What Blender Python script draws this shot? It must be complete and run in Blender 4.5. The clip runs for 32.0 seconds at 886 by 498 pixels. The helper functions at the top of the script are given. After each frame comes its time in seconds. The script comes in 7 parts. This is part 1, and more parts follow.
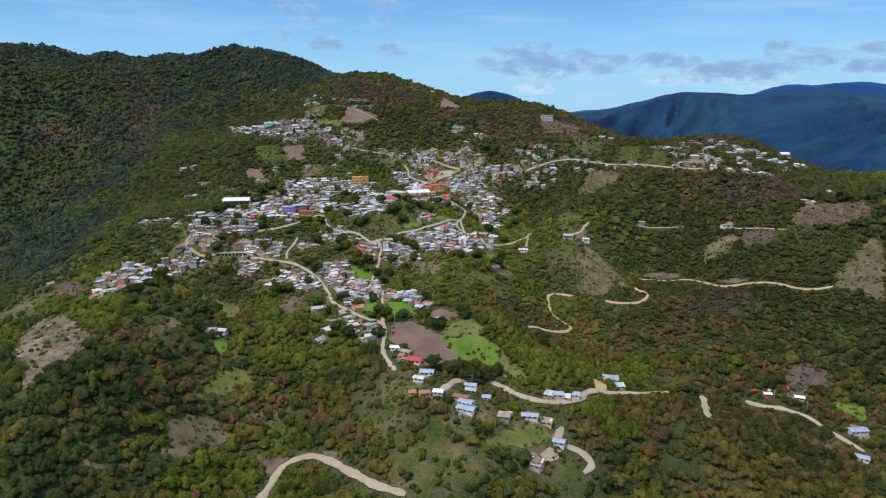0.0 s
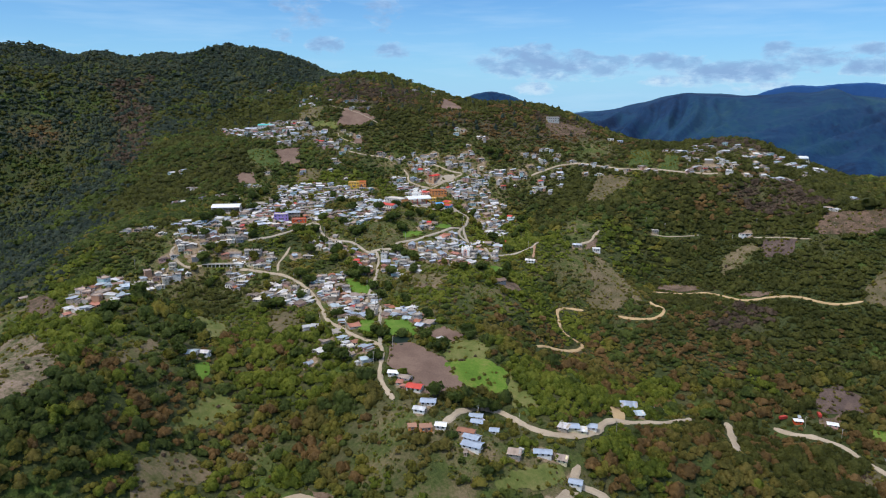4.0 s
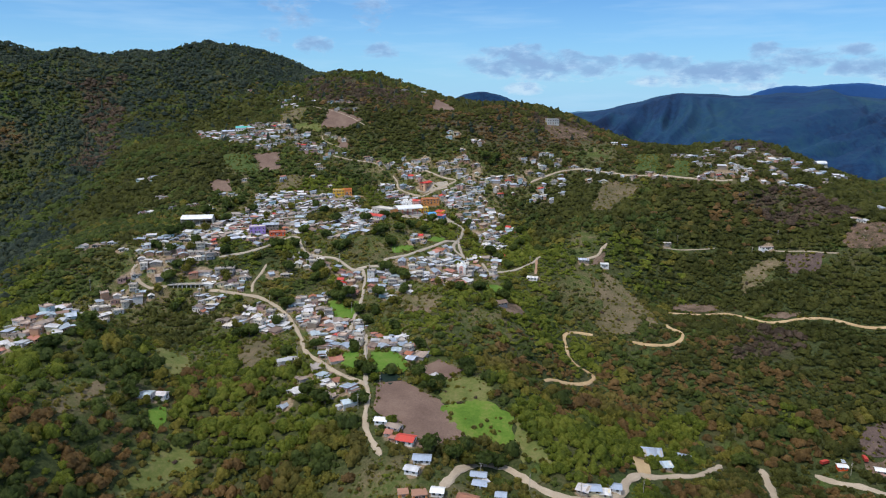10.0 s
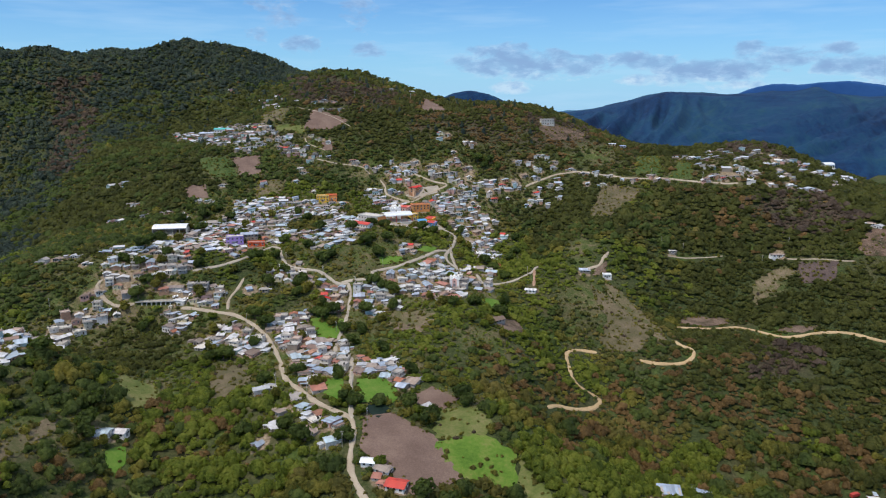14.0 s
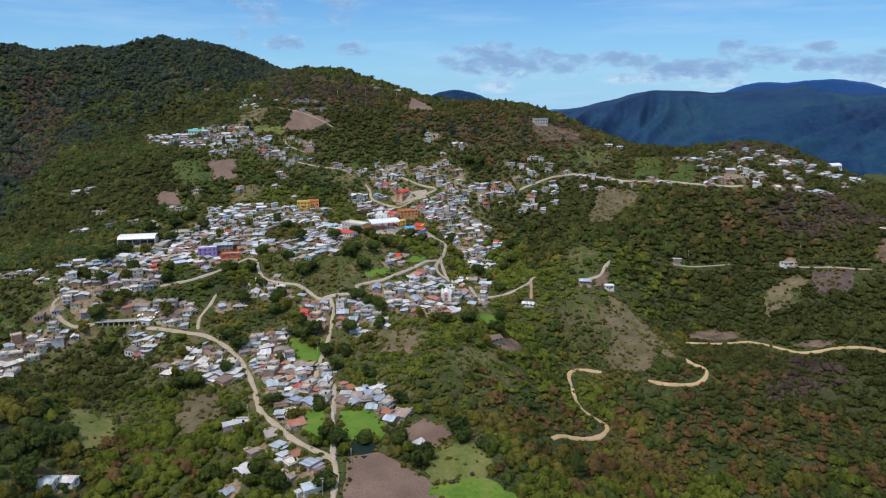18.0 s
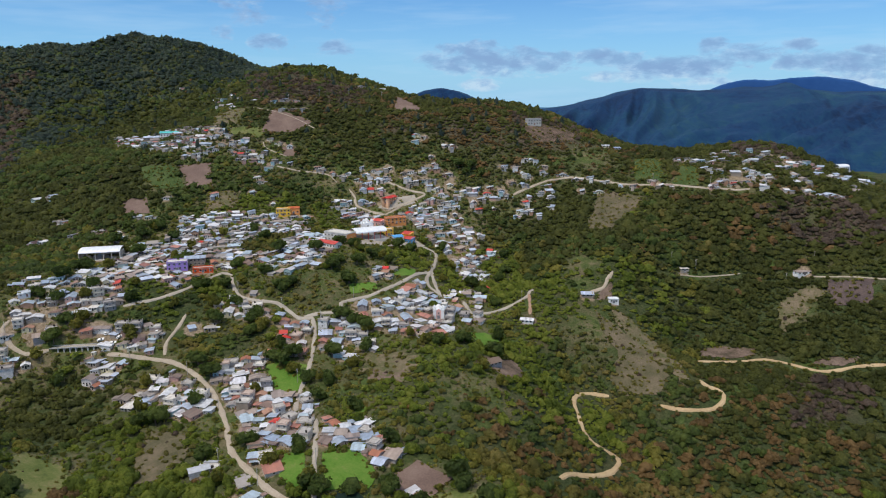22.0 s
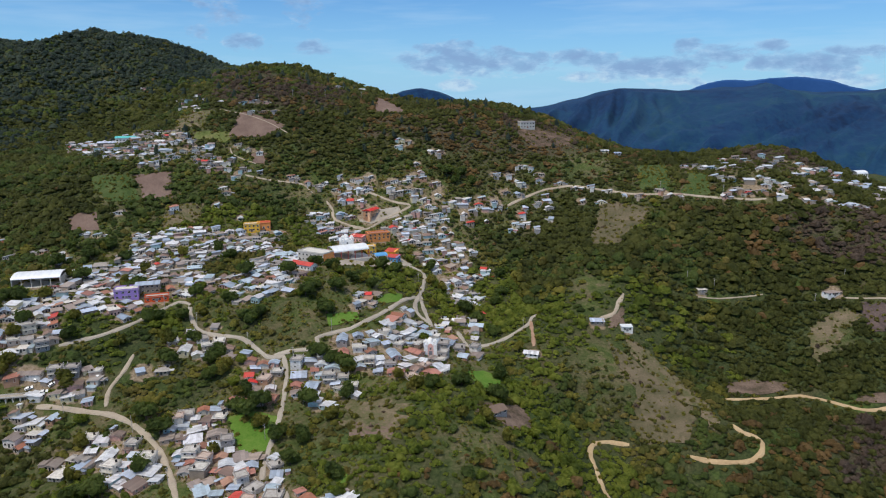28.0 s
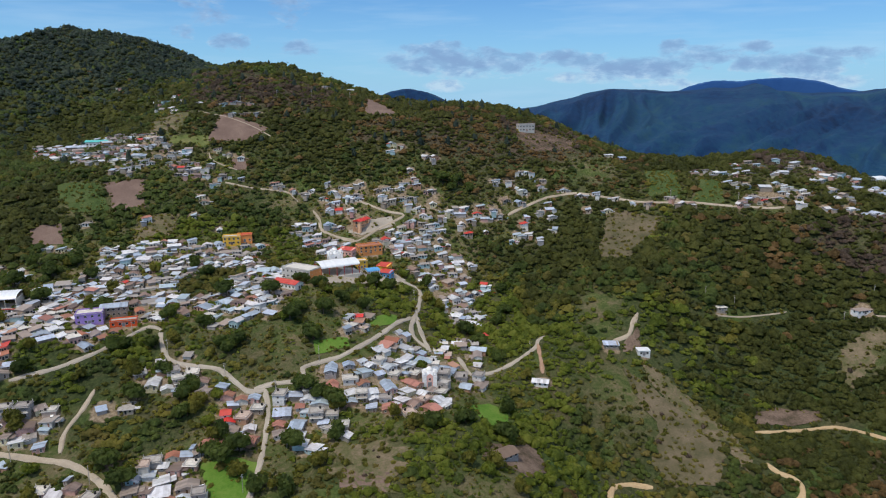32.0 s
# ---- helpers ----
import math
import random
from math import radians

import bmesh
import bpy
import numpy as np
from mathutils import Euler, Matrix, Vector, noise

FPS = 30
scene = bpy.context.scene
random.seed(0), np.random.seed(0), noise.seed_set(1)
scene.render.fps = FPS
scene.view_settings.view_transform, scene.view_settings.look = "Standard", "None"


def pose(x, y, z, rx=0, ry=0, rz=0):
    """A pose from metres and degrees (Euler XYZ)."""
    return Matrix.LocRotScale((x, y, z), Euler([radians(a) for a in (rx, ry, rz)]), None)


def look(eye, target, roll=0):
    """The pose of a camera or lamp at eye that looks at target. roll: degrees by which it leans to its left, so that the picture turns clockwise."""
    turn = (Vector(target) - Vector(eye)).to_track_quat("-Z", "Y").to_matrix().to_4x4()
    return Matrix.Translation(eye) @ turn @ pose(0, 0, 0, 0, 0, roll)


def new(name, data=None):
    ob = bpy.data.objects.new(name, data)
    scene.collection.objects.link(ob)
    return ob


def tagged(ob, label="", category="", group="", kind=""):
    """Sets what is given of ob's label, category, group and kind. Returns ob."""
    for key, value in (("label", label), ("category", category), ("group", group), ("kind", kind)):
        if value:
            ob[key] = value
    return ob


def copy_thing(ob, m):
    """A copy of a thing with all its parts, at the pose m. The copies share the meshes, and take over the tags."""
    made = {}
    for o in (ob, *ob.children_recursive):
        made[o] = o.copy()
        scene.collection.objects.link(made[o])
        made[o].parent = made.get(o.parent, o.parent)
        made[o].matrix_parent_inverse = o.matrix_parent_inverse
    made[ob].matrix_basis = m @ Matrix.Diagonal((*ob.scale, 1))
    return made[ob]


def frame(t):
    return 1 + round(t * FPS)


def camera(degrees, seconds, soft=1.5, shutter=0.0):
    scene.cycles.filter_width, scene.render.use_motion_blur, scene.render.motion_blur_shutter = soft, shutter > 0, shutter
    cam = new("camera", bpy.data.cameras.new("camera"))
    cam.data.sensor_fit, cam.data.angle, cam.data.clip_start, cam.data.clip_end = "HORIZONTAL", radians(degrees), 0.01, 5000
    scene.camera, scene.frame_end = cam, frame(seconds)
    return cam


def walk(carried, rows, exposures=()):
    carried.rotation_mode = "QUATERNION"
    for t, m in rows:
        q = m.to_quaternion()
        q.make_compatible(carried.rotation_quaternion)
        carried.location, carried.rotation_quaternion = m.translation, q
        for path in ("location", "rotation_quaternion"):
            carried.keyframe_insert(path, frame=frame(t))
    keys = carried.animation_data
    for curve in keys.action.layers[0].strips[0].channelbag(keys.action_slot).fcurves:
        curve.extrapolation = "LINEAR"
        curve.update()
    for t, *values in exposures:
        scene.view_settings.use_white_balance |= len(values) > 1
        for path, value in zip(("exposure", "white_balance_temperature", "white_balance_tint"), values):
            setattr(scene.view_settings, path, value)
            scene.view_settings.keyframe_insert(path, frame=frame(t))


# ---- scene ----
cam = camera(66.3, 32.0, soft=1.12)
METRES, EYE, TILT, LEAN, TURN = 360.0, 300.0, -13.0, 0.0, 0.0
ROWS = [
    (0.0, 0.0, 0.0, 0.0, 0.0, 0.0, -0.0),
    (0.5, -0.0009, 0.0155, 0.0036, 0.01, 0.02, -0.01),
    (1.0, -0.0018, 0.0307, 0.0073, 0.02, 0.03, -0.03),
    (1.5, -0.0025, 0.0462, 0.0107, 0.02, 0.04, -0.05),
    (2.0, -0.0032, 0.0614, 0.0142, 0.02, 0.05, -0.06),
    (2.5, -0.0038, 0.0767, 0.0176, 0.02, 0.06, -0.07),
    (3.0, -0.0044, 0.0919, 0.021, 0.01, 0.06, -0.06),
    (3.5, -0.005, 0.1071, 0.0245, -0.0, 0.06, -0.05),
    (5.5, -0.0087, 0.1689, 0.038, -0.19, 0.05, -0.02),
    (6.0, -0.0092, 0.1844, 0.0412, -0.25, 0.07, 0.01),
    (6.5, -0.0097, 0.1994, 0.0448, -0.3, 0.08, 0.03),
    (7.0, -0.0103, 0.2147, 0.0485, -0.38, 0.08, 0.05),
    (7.5, -0.011, 0.2298, 0.0524, -0.45, 0.08, 0.05),
    (8.0, -0.012, 0.2449, 0.0563, -0.55, 0.08, 0.05),
    (8.5, -0.0127, 0.2602, 0.0599, -0.63, 0.1, 0.07),
    (9.0, -0.0135, 0.2752, 0.0635, -0.72, 0.08, 0.07),
    (9.5, -0.014, 0.2904, 0.0672, -0.8, 0.07, 0.09),
    (10.0, -0.0147, 0.3054, 0.0707, -0.88, 0.06, 0.1),
    (10.5, -0.0154, 0.3203, 0.0742, -0.97, 0.04, 0.13),
    (11.0, -0.016, 0.3355, 0.0777, -1.07, 0.03, 0.16),
    (11.5, -0.0168, 0.3506, 0.0814, -1.19, 0.02, 0.21),
    (12.0, -0.0173, 0.3658, 0.085, -1.32, 0.01, 0.25),
    (12.5, -0.018, 0.3808, 0.0886, -1.44, 0.01, 0.31),
    (13.0, -0.0186, 0.3959, 0.0921, -1.56, 0.01, 0.37),
    (13.5, -0.0194, 0.4111, 0.0957, -1.71, -0.01, 0.43),
    (14.0, -0.02, 0.4262, 0.099, -1.85, -0.01, 0.49),
    (14.5, -0.0207, 0.4413, 0.1025, -1.99, -0.03, 0.57),
    (16.5, -0.0228, 0.5037, 0.1153, -2.58, -0.08, 0.75),
    (17.0, -0.0232, 0.5186, 0.1182, -2.71, -0.06, 0.8),
    (17.5, -0.024, 0.5337, 0.1217, -2.87, -0.07, 0.85),
    (18.0, -0.0248, 0.5488, 0.1253, -3.01, -0.09, 0.9),
    (18.5, -0.0257, 0.5639, 0.129, -3.16, -0.09, 0.94),
    (19.0, -0.0264, 0.579, 0.1325, -3.32, -0.09, 0.98),
    (19.5, -0.0271, 0.5942, 0.1362, -3.47, -0.12, 1.03),
    (20.0, -0.0279, 0.6094, 0.1398, -3.63, -0.14, 1.11),
    (20.5, -0.0281, 0.6244, 0.1437, -3.77, -0.17, 1.19),
    (21.0, -0.0289, 0.6399, 0.1471, -3.93, -0.2, 1.26),
    (21.5, -0.0298, 0.655, 0.1507, -4.09, -0.21, 1.31),
    (22.0, -0.0304, 0.6702, 0.1544, -4.25, -0.24, 1.36),
    (22.5, -0.0311, 0.6852, 0.1579, -4.41, -0.26, 1.43),
    (23.0, -0.0317, 0.7004, 0.1615, -4.57, -0.29, 1.48),
    (23.5, -0.0325, 0.7155, 0.1651, -4.72, -0.3, 1.54),
    (24.0, -0.0331, 0.7309, 0.1685, -4.88, -0.31, 1.58),
    (24.5, -0.0336, 0.746, 0.1722, -5.02, -0.32, 1.6),
    (25.0, -0.0343, 0.7611, 0.1756, -5.17, -0.32, 1.62),
    (25.5, -0.0351, 0.7763, 0.1792, -5.33, -0.32, 1.66),
    (27.5, -0.0381, 0.8368, 0.194, -5.93, -0.29, 1.72),
    (28.0, -0.0383, 0.8519, 0.1973, -6.04, -0.28, 1.76),
    (28.5, -0.0388, 0.8669, 0.2006, -6.16, -0.26, 1.79),
    (29.0, -0.0395, 0.882, 0.2045, -6.3, -0.27, 1.8),
    (29.5, -0.0403, 0.8971, 0.2082, -6.43, -0.27, 1.8),
    (30.0, -0.0412, 0.9123, 0.2117, -6.56, -0.27, 1.8),
    (30.5, -0.0419, 0.9275, 0.2154, -6.69, -0.27, 1.8),
    (31.0, -0.0427, 0.9425, 0.2191, -6.83, -0.27, 1.84),
    (31.5, -0.0432, 0.9578, 0.2226, -6.95, -0.26, 1.89),
    (32.0, -0.0436, 0.973, 0.2261, -7.06, -0.27, 1.95),
]
walk(cam, [(t, pose(0, 0, EYE, TILT, LEAN, TURN) @ pose(METRES * x, METRES * y, METRES * z, 90 + pitch, roll, yaw)) for t, x, y, z, yaw, pitch, roll in ROWS],
     exposures=[(0.0, 0.0), (10.0, 0.0), (20.0, -0.09), (32.0, -0.14)])

# ---- light ----
SUN_AZ, SUN_EL = radians(-128), radians(64)      # sun behind the viewer's left shoulder
sun_dir = Vector((math.sin(SUN_AZ) * math.cos(SUN_EL), math.cos(SUN_AZ) * math.cos(SUN_EL), math.sin(SUN_EL)))
sun = new("sun", bpy.data.lights.new("sun", "SUN"))
sun.data.energy, sun.data.angle, sun.data.color = 3.1, radians(0.6), (1.0, 0.905, 0.75)
sun.matrix_world = look((0, 0, 900), Vector((0, 0, 900)) - sun_dir)
world = bpy.data.worlds.new("sky")
scene.world = world
world.use_nodes = True


def node(tree, kind, **kw):
    n = tree.nodes.new("ShaderNode" + kind)
    for k, v in kw.items():
        if k == "op":
            n.operation = v
        elif k == "blend":
            n.data_type, n.blend_type = "RGBA", v
        elif isinstance(v, bpy.types.NodeSocket):
            tree.links.new(v, n.inputs[k.replace("_", " ")])
        else:
            n.inputs[k.replace("_", " ")].default_value = v
    return n


def math_node(tree, op, a, b=None, c=None):
    n = tree.nodes.new("ShaderNodeMath")
    n.operation = op
    for i, v in enumerate((a, b, c)):
        if isinstance(v, bpy.types.NodeSocket):
            tree.links.new(v, n.inputs[i])
        elif v is not None:
            n.inputs[i].default_value = v
    return n.outputs[0]


def mix(tree, fac, a, b, blend="MIX"):
    n = tree.nodes.new("ShaderNodeMix")
    n.data_type, n.blend_type = "RGBA", blend
    for i, v in ((0, fac), (6, a), (7, b)):
        if isinstance(v, bpy.types.NodeSocket):
            tree.links.new(v, n.inputs[i])
        elif i == 0:
            n.inputs[i].default_value = v
        else:
            n.inputs[i].default_value = (*v, 1)
    return n.outputs[2]


def ramp(tree, fac, stops, mode="LINEAR"):
    n = tree.nodes.new("ShaderNodeValToRGB")
    n.color_ramp.interpolation = mode
    while len(n.color_ramp.elements) < len(stops):
        n.color_ramp.elements.new(0.5)
    for e, (p, c) in zip(n.color_ramp.elements, stops):
        e.position = p
        e.color = (*c, 1) if isinstance(c, tuple) else (c, c, c, 1)
    tree.links.new(fac, n.inputs[0])
    return n.outputs[0]


def noise_node(tree, vec, scale, detail=4.0, rough=0.55, distort=0.0):
    n = tree.nodes.new("ShaderNodeTexNoise")
    n.inputs["Scale"].default_value, n.inputs["Detail"].default_value = scale, detail
    n.inputs["Roughness"].default_value, n.inputs["Distortion"].default_value = rough, distort
    if vec is not None:
        tree.links.new(vec, n.inputs["Vector"])
    return n.outputs[0]


CLOUDS = [(8.9, 2.2, 6.7, 1.2, 1.0), (6.7, 3.2, 2.4, 0.9, 1.0), (17.7, 2.3, 3.0, 0.8, 0.9), (22.7, 1.5, 4.9, 1.0, 1.0), (27.4, 2.6, 3.2, 0.7, 1.0), (25.4, 2.9, 1.4, 0.8, 0.9), (7.4, 0.4, 1.9, 0.5, 0.8),
          (31.2, 3.0, 1.2, 0.5, 0.9), (31.9, 1.9, 2.2, 0.8, 0.9), (24.8, 0.5, 2.4, 0.5, 0.8), (-9.0, 3.7, 1.6, 0.8, 0.7), (-4.4, 3.3, 1.6, 0.6, 0.7), (-12.7, 4.4, 0.9, 0.7, 0.55),
          (-11.0, 6.2, 2.4, 1.3, 0.5), (-4.8, 6.2, 1.4, 1.4, 0.5), (18.1, 1.0, 2.2, 0.5, 0.8), (34.8, 1.6, 3.4, 0.9, 1.0), (36.8, 2.4, 2.2, 0.6, 0.9), (35.0, 0.5, 3.6, 0.6, 1.0)]


def build_sky():
    t = world.node_tree
    t.nodes.clear()
    sky = t.nodes.new("ShaderNodeTexSky")
    sky.sky_type, sky.sun_disc = "NISHITA", False
    sky.sun_elevation, sky.sun_rotation = SUN_EL, SUN_AZ
    sky.altitude, sky.air_density, sky.dust_density, sky.ozone_density = 1500, 1.0, 0.6, 1.5
    where = t.nodes.new("ShaderNodeTexCoord").outputs["Generated"]
    xyz = node(t, "SeparateXYZ", Vector=where)
    up = math_node(t, "MAXIMUM", xyz.outputs[2], 0.0)
    flat = node(t, "CombineXYZ", X=xyz.outputs[0], Y=xyz.outputs[1], Z=math_node(t, "MULTIPLY", xyz.outputs[2], 3.2)).outputs[0]
    # compass bearing and height over the horizon, in degrees
    bearing = math_node(t, "MULTIPLY", math_node(t, "ARCTAN2", xyz.outputs[0], xyz.outputs[1]), 57.2958)
    rise = math_node(t, "MULTIPLY", math_node(t, "ARCSINE", xyz.outputs[2]), 57.2958)
    grid = node(t, "CombineXYZ", X=bearing, Y=math_node(t, "MULTIPLY", rise, 2.1)).outputs[0]
    billow = noise_node(t, grid, 0.42, 8.0, 0.62, 0.4)
    # broken fair-weather clouds low over the far range: bearing, rise, half width, half height, thickness
    body = None
    for a, e, w, h, k in CLOUDS:
        dx = math_node(t, "MULTIPLY_ADD", bearing, 1 / w, -a / w)
        dy = math_node(t, "MULTIPLY_ADD", rise, 1 / h, -e / h)
        d = math_node(t, "MULTIPLY_ADD", dx, dx, math_node(t, "MULTIPLY", dy, dy))
        one = math_node(t, "MULTIPLY_ADD", d, -0.8 * k, k)
        body = one if body is None else math_node(t, "MAXIMUM", body, one)
    body = math_node(t, "MAXIMUM", body, -0.9)
    low_cover = math_node(t, "MULTIPLY_ADD", billow, 2.4, math_node(t, "MULTIPLY_ADD", body, 0.75, -1.26))
    low_mask = ramp(t, low_cover, [(-0.02, 0.0), (0.36, 0.62), (0.85, 0.92)])
    # scattered clouds are added to the unseen sky overhead to lift the shadows
    big = noise_node(t, flat, 11.0, 7.0, 0.56, 0.3)
    high = ramp(t, up, [(0.14, 0.0), (0.35, 0.66), (1.0, 0.84)])
    high_mask = ramp(t, math_node(t, "ADD", big, math_node(t, "MULTIPLY_ADD", high, 0.33, -0.225)), [(0.495, 0.0), (0.555, 0.82), (0.70, 0.94)])
    mask = mix(t, ramp(t, up, [(0.13, 0.0), (0.2, 1.0)]), low_mask, high_mask)
    tone = noise_node(t, grid, 0.75, 5.0, 0.6)
    lit = math_node(t, "MULTIPLY_ADD", low_cover, -0.32, math_node(t, "ADD", tone, math_node(t, "MAXIMUM", math_node(t, "MULTIPLY_ADD", rise, -0.15, 0.27), -0.02)))
    shade = ramp(t, lit, [(0.26, (2.7, 4.4, 7.3)), (0.44, (3.6, 5.5, 8.4)), (0.66, (6.6, 8.3, 10.0))])
    shade = mix(t, ramp(t, up, [(0.12, 0.0), (0.4, 1.0)]), shade, (13.5, 14.2, 15.4))
    blue = mix(t, 1.0, sky.outputs[0], (0.50, 0.93, 1.38), "MULTIPLY")
    low = ramp(t, up, [(0.0, 0.8), (0.05, 0.45), (0.16, 0.0)])
    blue = mix(t, low, blue, (3.9, 7.0, 9.9))
    # thin veils of high cloud
    veil = noise_node(t, node(t, "CombineXYZ", X=math_node(t, "MULTIPLY", bearing, 0.06), Y=math_node(t, "MULTIPLY", rise, 0.5)).outputs[0], 1.0, 4.0, 0.6)
    blue = mix(t, ramp(t, veil, [(0.48, 0.0), (0.70, 0.28)]), blue, (6.2, 8.4, 10.6))
    col = mix(t, mask, blue, shade)
    bg = node(t, "Background", Color=col, Strength=0.096)
    out = t.nodes.new("ShaderNodeOutputWorld")
    t.links.new(bg.outputs[0], out.inputs[0])


build_sky()


# ---- materials ----
def material(name, colour=(0.5, 0.5, 0.5), rough=0.8, metal=0.0, spec=0.3):
    m = bpy.data.materials.new(name)
    m.use_nodes = True
    t = m.node_tree
    b = t.nodes["Principled BSDF"]
    b.inputs["Base Color"].default_value = (*colour, 1)
    b.inputs["Roughness"].default_value, b.inputs["Metallic"].default_value = rough, metal
    b.inputs["Specular IOR Level"].default_value = spec
    return m, t, b


def place(t):
    return t.nodes.new("ShaderNodeNewGeometry").outputs["Position"]


def bump(t, b, height_socket, strength, dist):
    n = t.nodes.new("ShaderNodeBump")
    n.inputs["Strength"].default_value, n.inputs["Distance"].default_value = strength, dist
    t.links.new(height_socket, n.inputs["Height"])
    t.links.new(n.outputs[0], b.inputs["Normal"])


def mottled(name, stops, scales=(0.05, 0.6), rough=0.9, relief=0.6, dist=0.5, spec=0.2):
    """Earth, grass, stone: two noises choose along a colour ramp."""
    m, t, b = material(name, rough=rough, spec=spec)
    p = place(t)
    a, c = noise_node(t, p, scales[0], 6.0, 0.6), noise_node(t, p, scales[1], 5.0, 0.65)
    f = math_node(t, "ADD", math_node(t, "MULTIPLY", a, 0.6), math_node(t, "MULTIPLY", c, 0.4))
    t.links.new(ramp(t, f, stops), b.inputs["Base Color"])
    if relief:
        bump(t, b, c, relief, dist)
    return m


def leaves(name, dark, mid, light, rough=0.65):
    m, t, b = material(name, rough=rough, spec=0.25)
    g = t.nodes.new("ShaderNodeNewGeometry")
    tree_tone = noise_node(t, g.outputs["Position"], 0.085, 3.0, 0.6)
    patch = noise_node(t, g.outputs["Position"], 0.012, 3.0, 0.55)
    f = math_node(t, "ADD", math_node(t, "MULTIPLY", tree_tone, 1.1),
                  math_node(t, "MULTIPLY_ADD", g.outputs["Random Per Island"], 0.10, math_node(t, "MULTIPLY_ADD", patch, 0.5, -0.365)))
    fine = noise_node(t, g.outputs["Position"], 0.8, 4.0, 0.72)
    f = math_node(t, "MULTIPLY_ADD", math_node(t, "SUBTRACT", fine, 0.5), 0.9, f)
    col = ramp(t, f, [(0.34, dark), (0.50, mid), (0.68, light)])
    bump(t, b, fine, 0.9, 1.4)
    t.links.new(col, b.inputs["Base Color"])
    # thin leaves let some light through
    thin = node(t, "BsdfTranslucent", Color=mix(t, 1.0, col, (1.25, 1.3, 0.8), "MULTIPLY"))
    both = node(t, "MixShader", Fac=0.55)
    t.links.new(b.outputs[0], both.inputs[1])
    t.links.new(thin.outputs[0], both.inputs[2])
    t.links.new(both.outputs[0], t.nodes["Material Output"].inputs[0])
    return m


def tinted(name, palette, rough=0.8, grime=0.35, metal=0.0, island=0.0, scale=0.7):
    """One colour an object out of a palette, dirtied by noise; island: tone differences between sheets."""
    m, t, b = material(name, rough=rough, metal=metal)
    info = t.nodes.new("ShaderNodeObjectInfo")
    white = t.nodes.new("ShaderNodeTexWhiteNoise")
    t.links.new(info.outputs["Location"], white.inputs["Vector"])
    r = white.outputs["Value"]
    stops = [(i / len(palette), c) for i, c in enumerate(palette)]
    col = ramp(t, r, stops, "CONSTANT")
    g = t.nodes.new("ShaderNodeNewGeometry")
    dirt = noise_node(t, g.outputs["Position"], scale, 5.0, 0.65)
    col = mix(t, math_node(t, "MULTIPLY", ramp(t, dirt, [(0.42, 0.0), (0.7, 1.0)]), grime), col, (0.16, 0.12, 0.09))
    if island:
        k = math_node(t, "MULTIPLY_ADD", info.outputs["Random"], island, 1.0 - island * 0.6)
        v = node(t, "CombineXYZ", X=k, Y=k, Z=k).outputs[0]
        col = mix(t, 1.0, col, v, "MULTIPLY")
    t.links.new(col, b.inputs["Base Color"])
    bump(t, b, dirt, 0.15, 0.05)
    return m


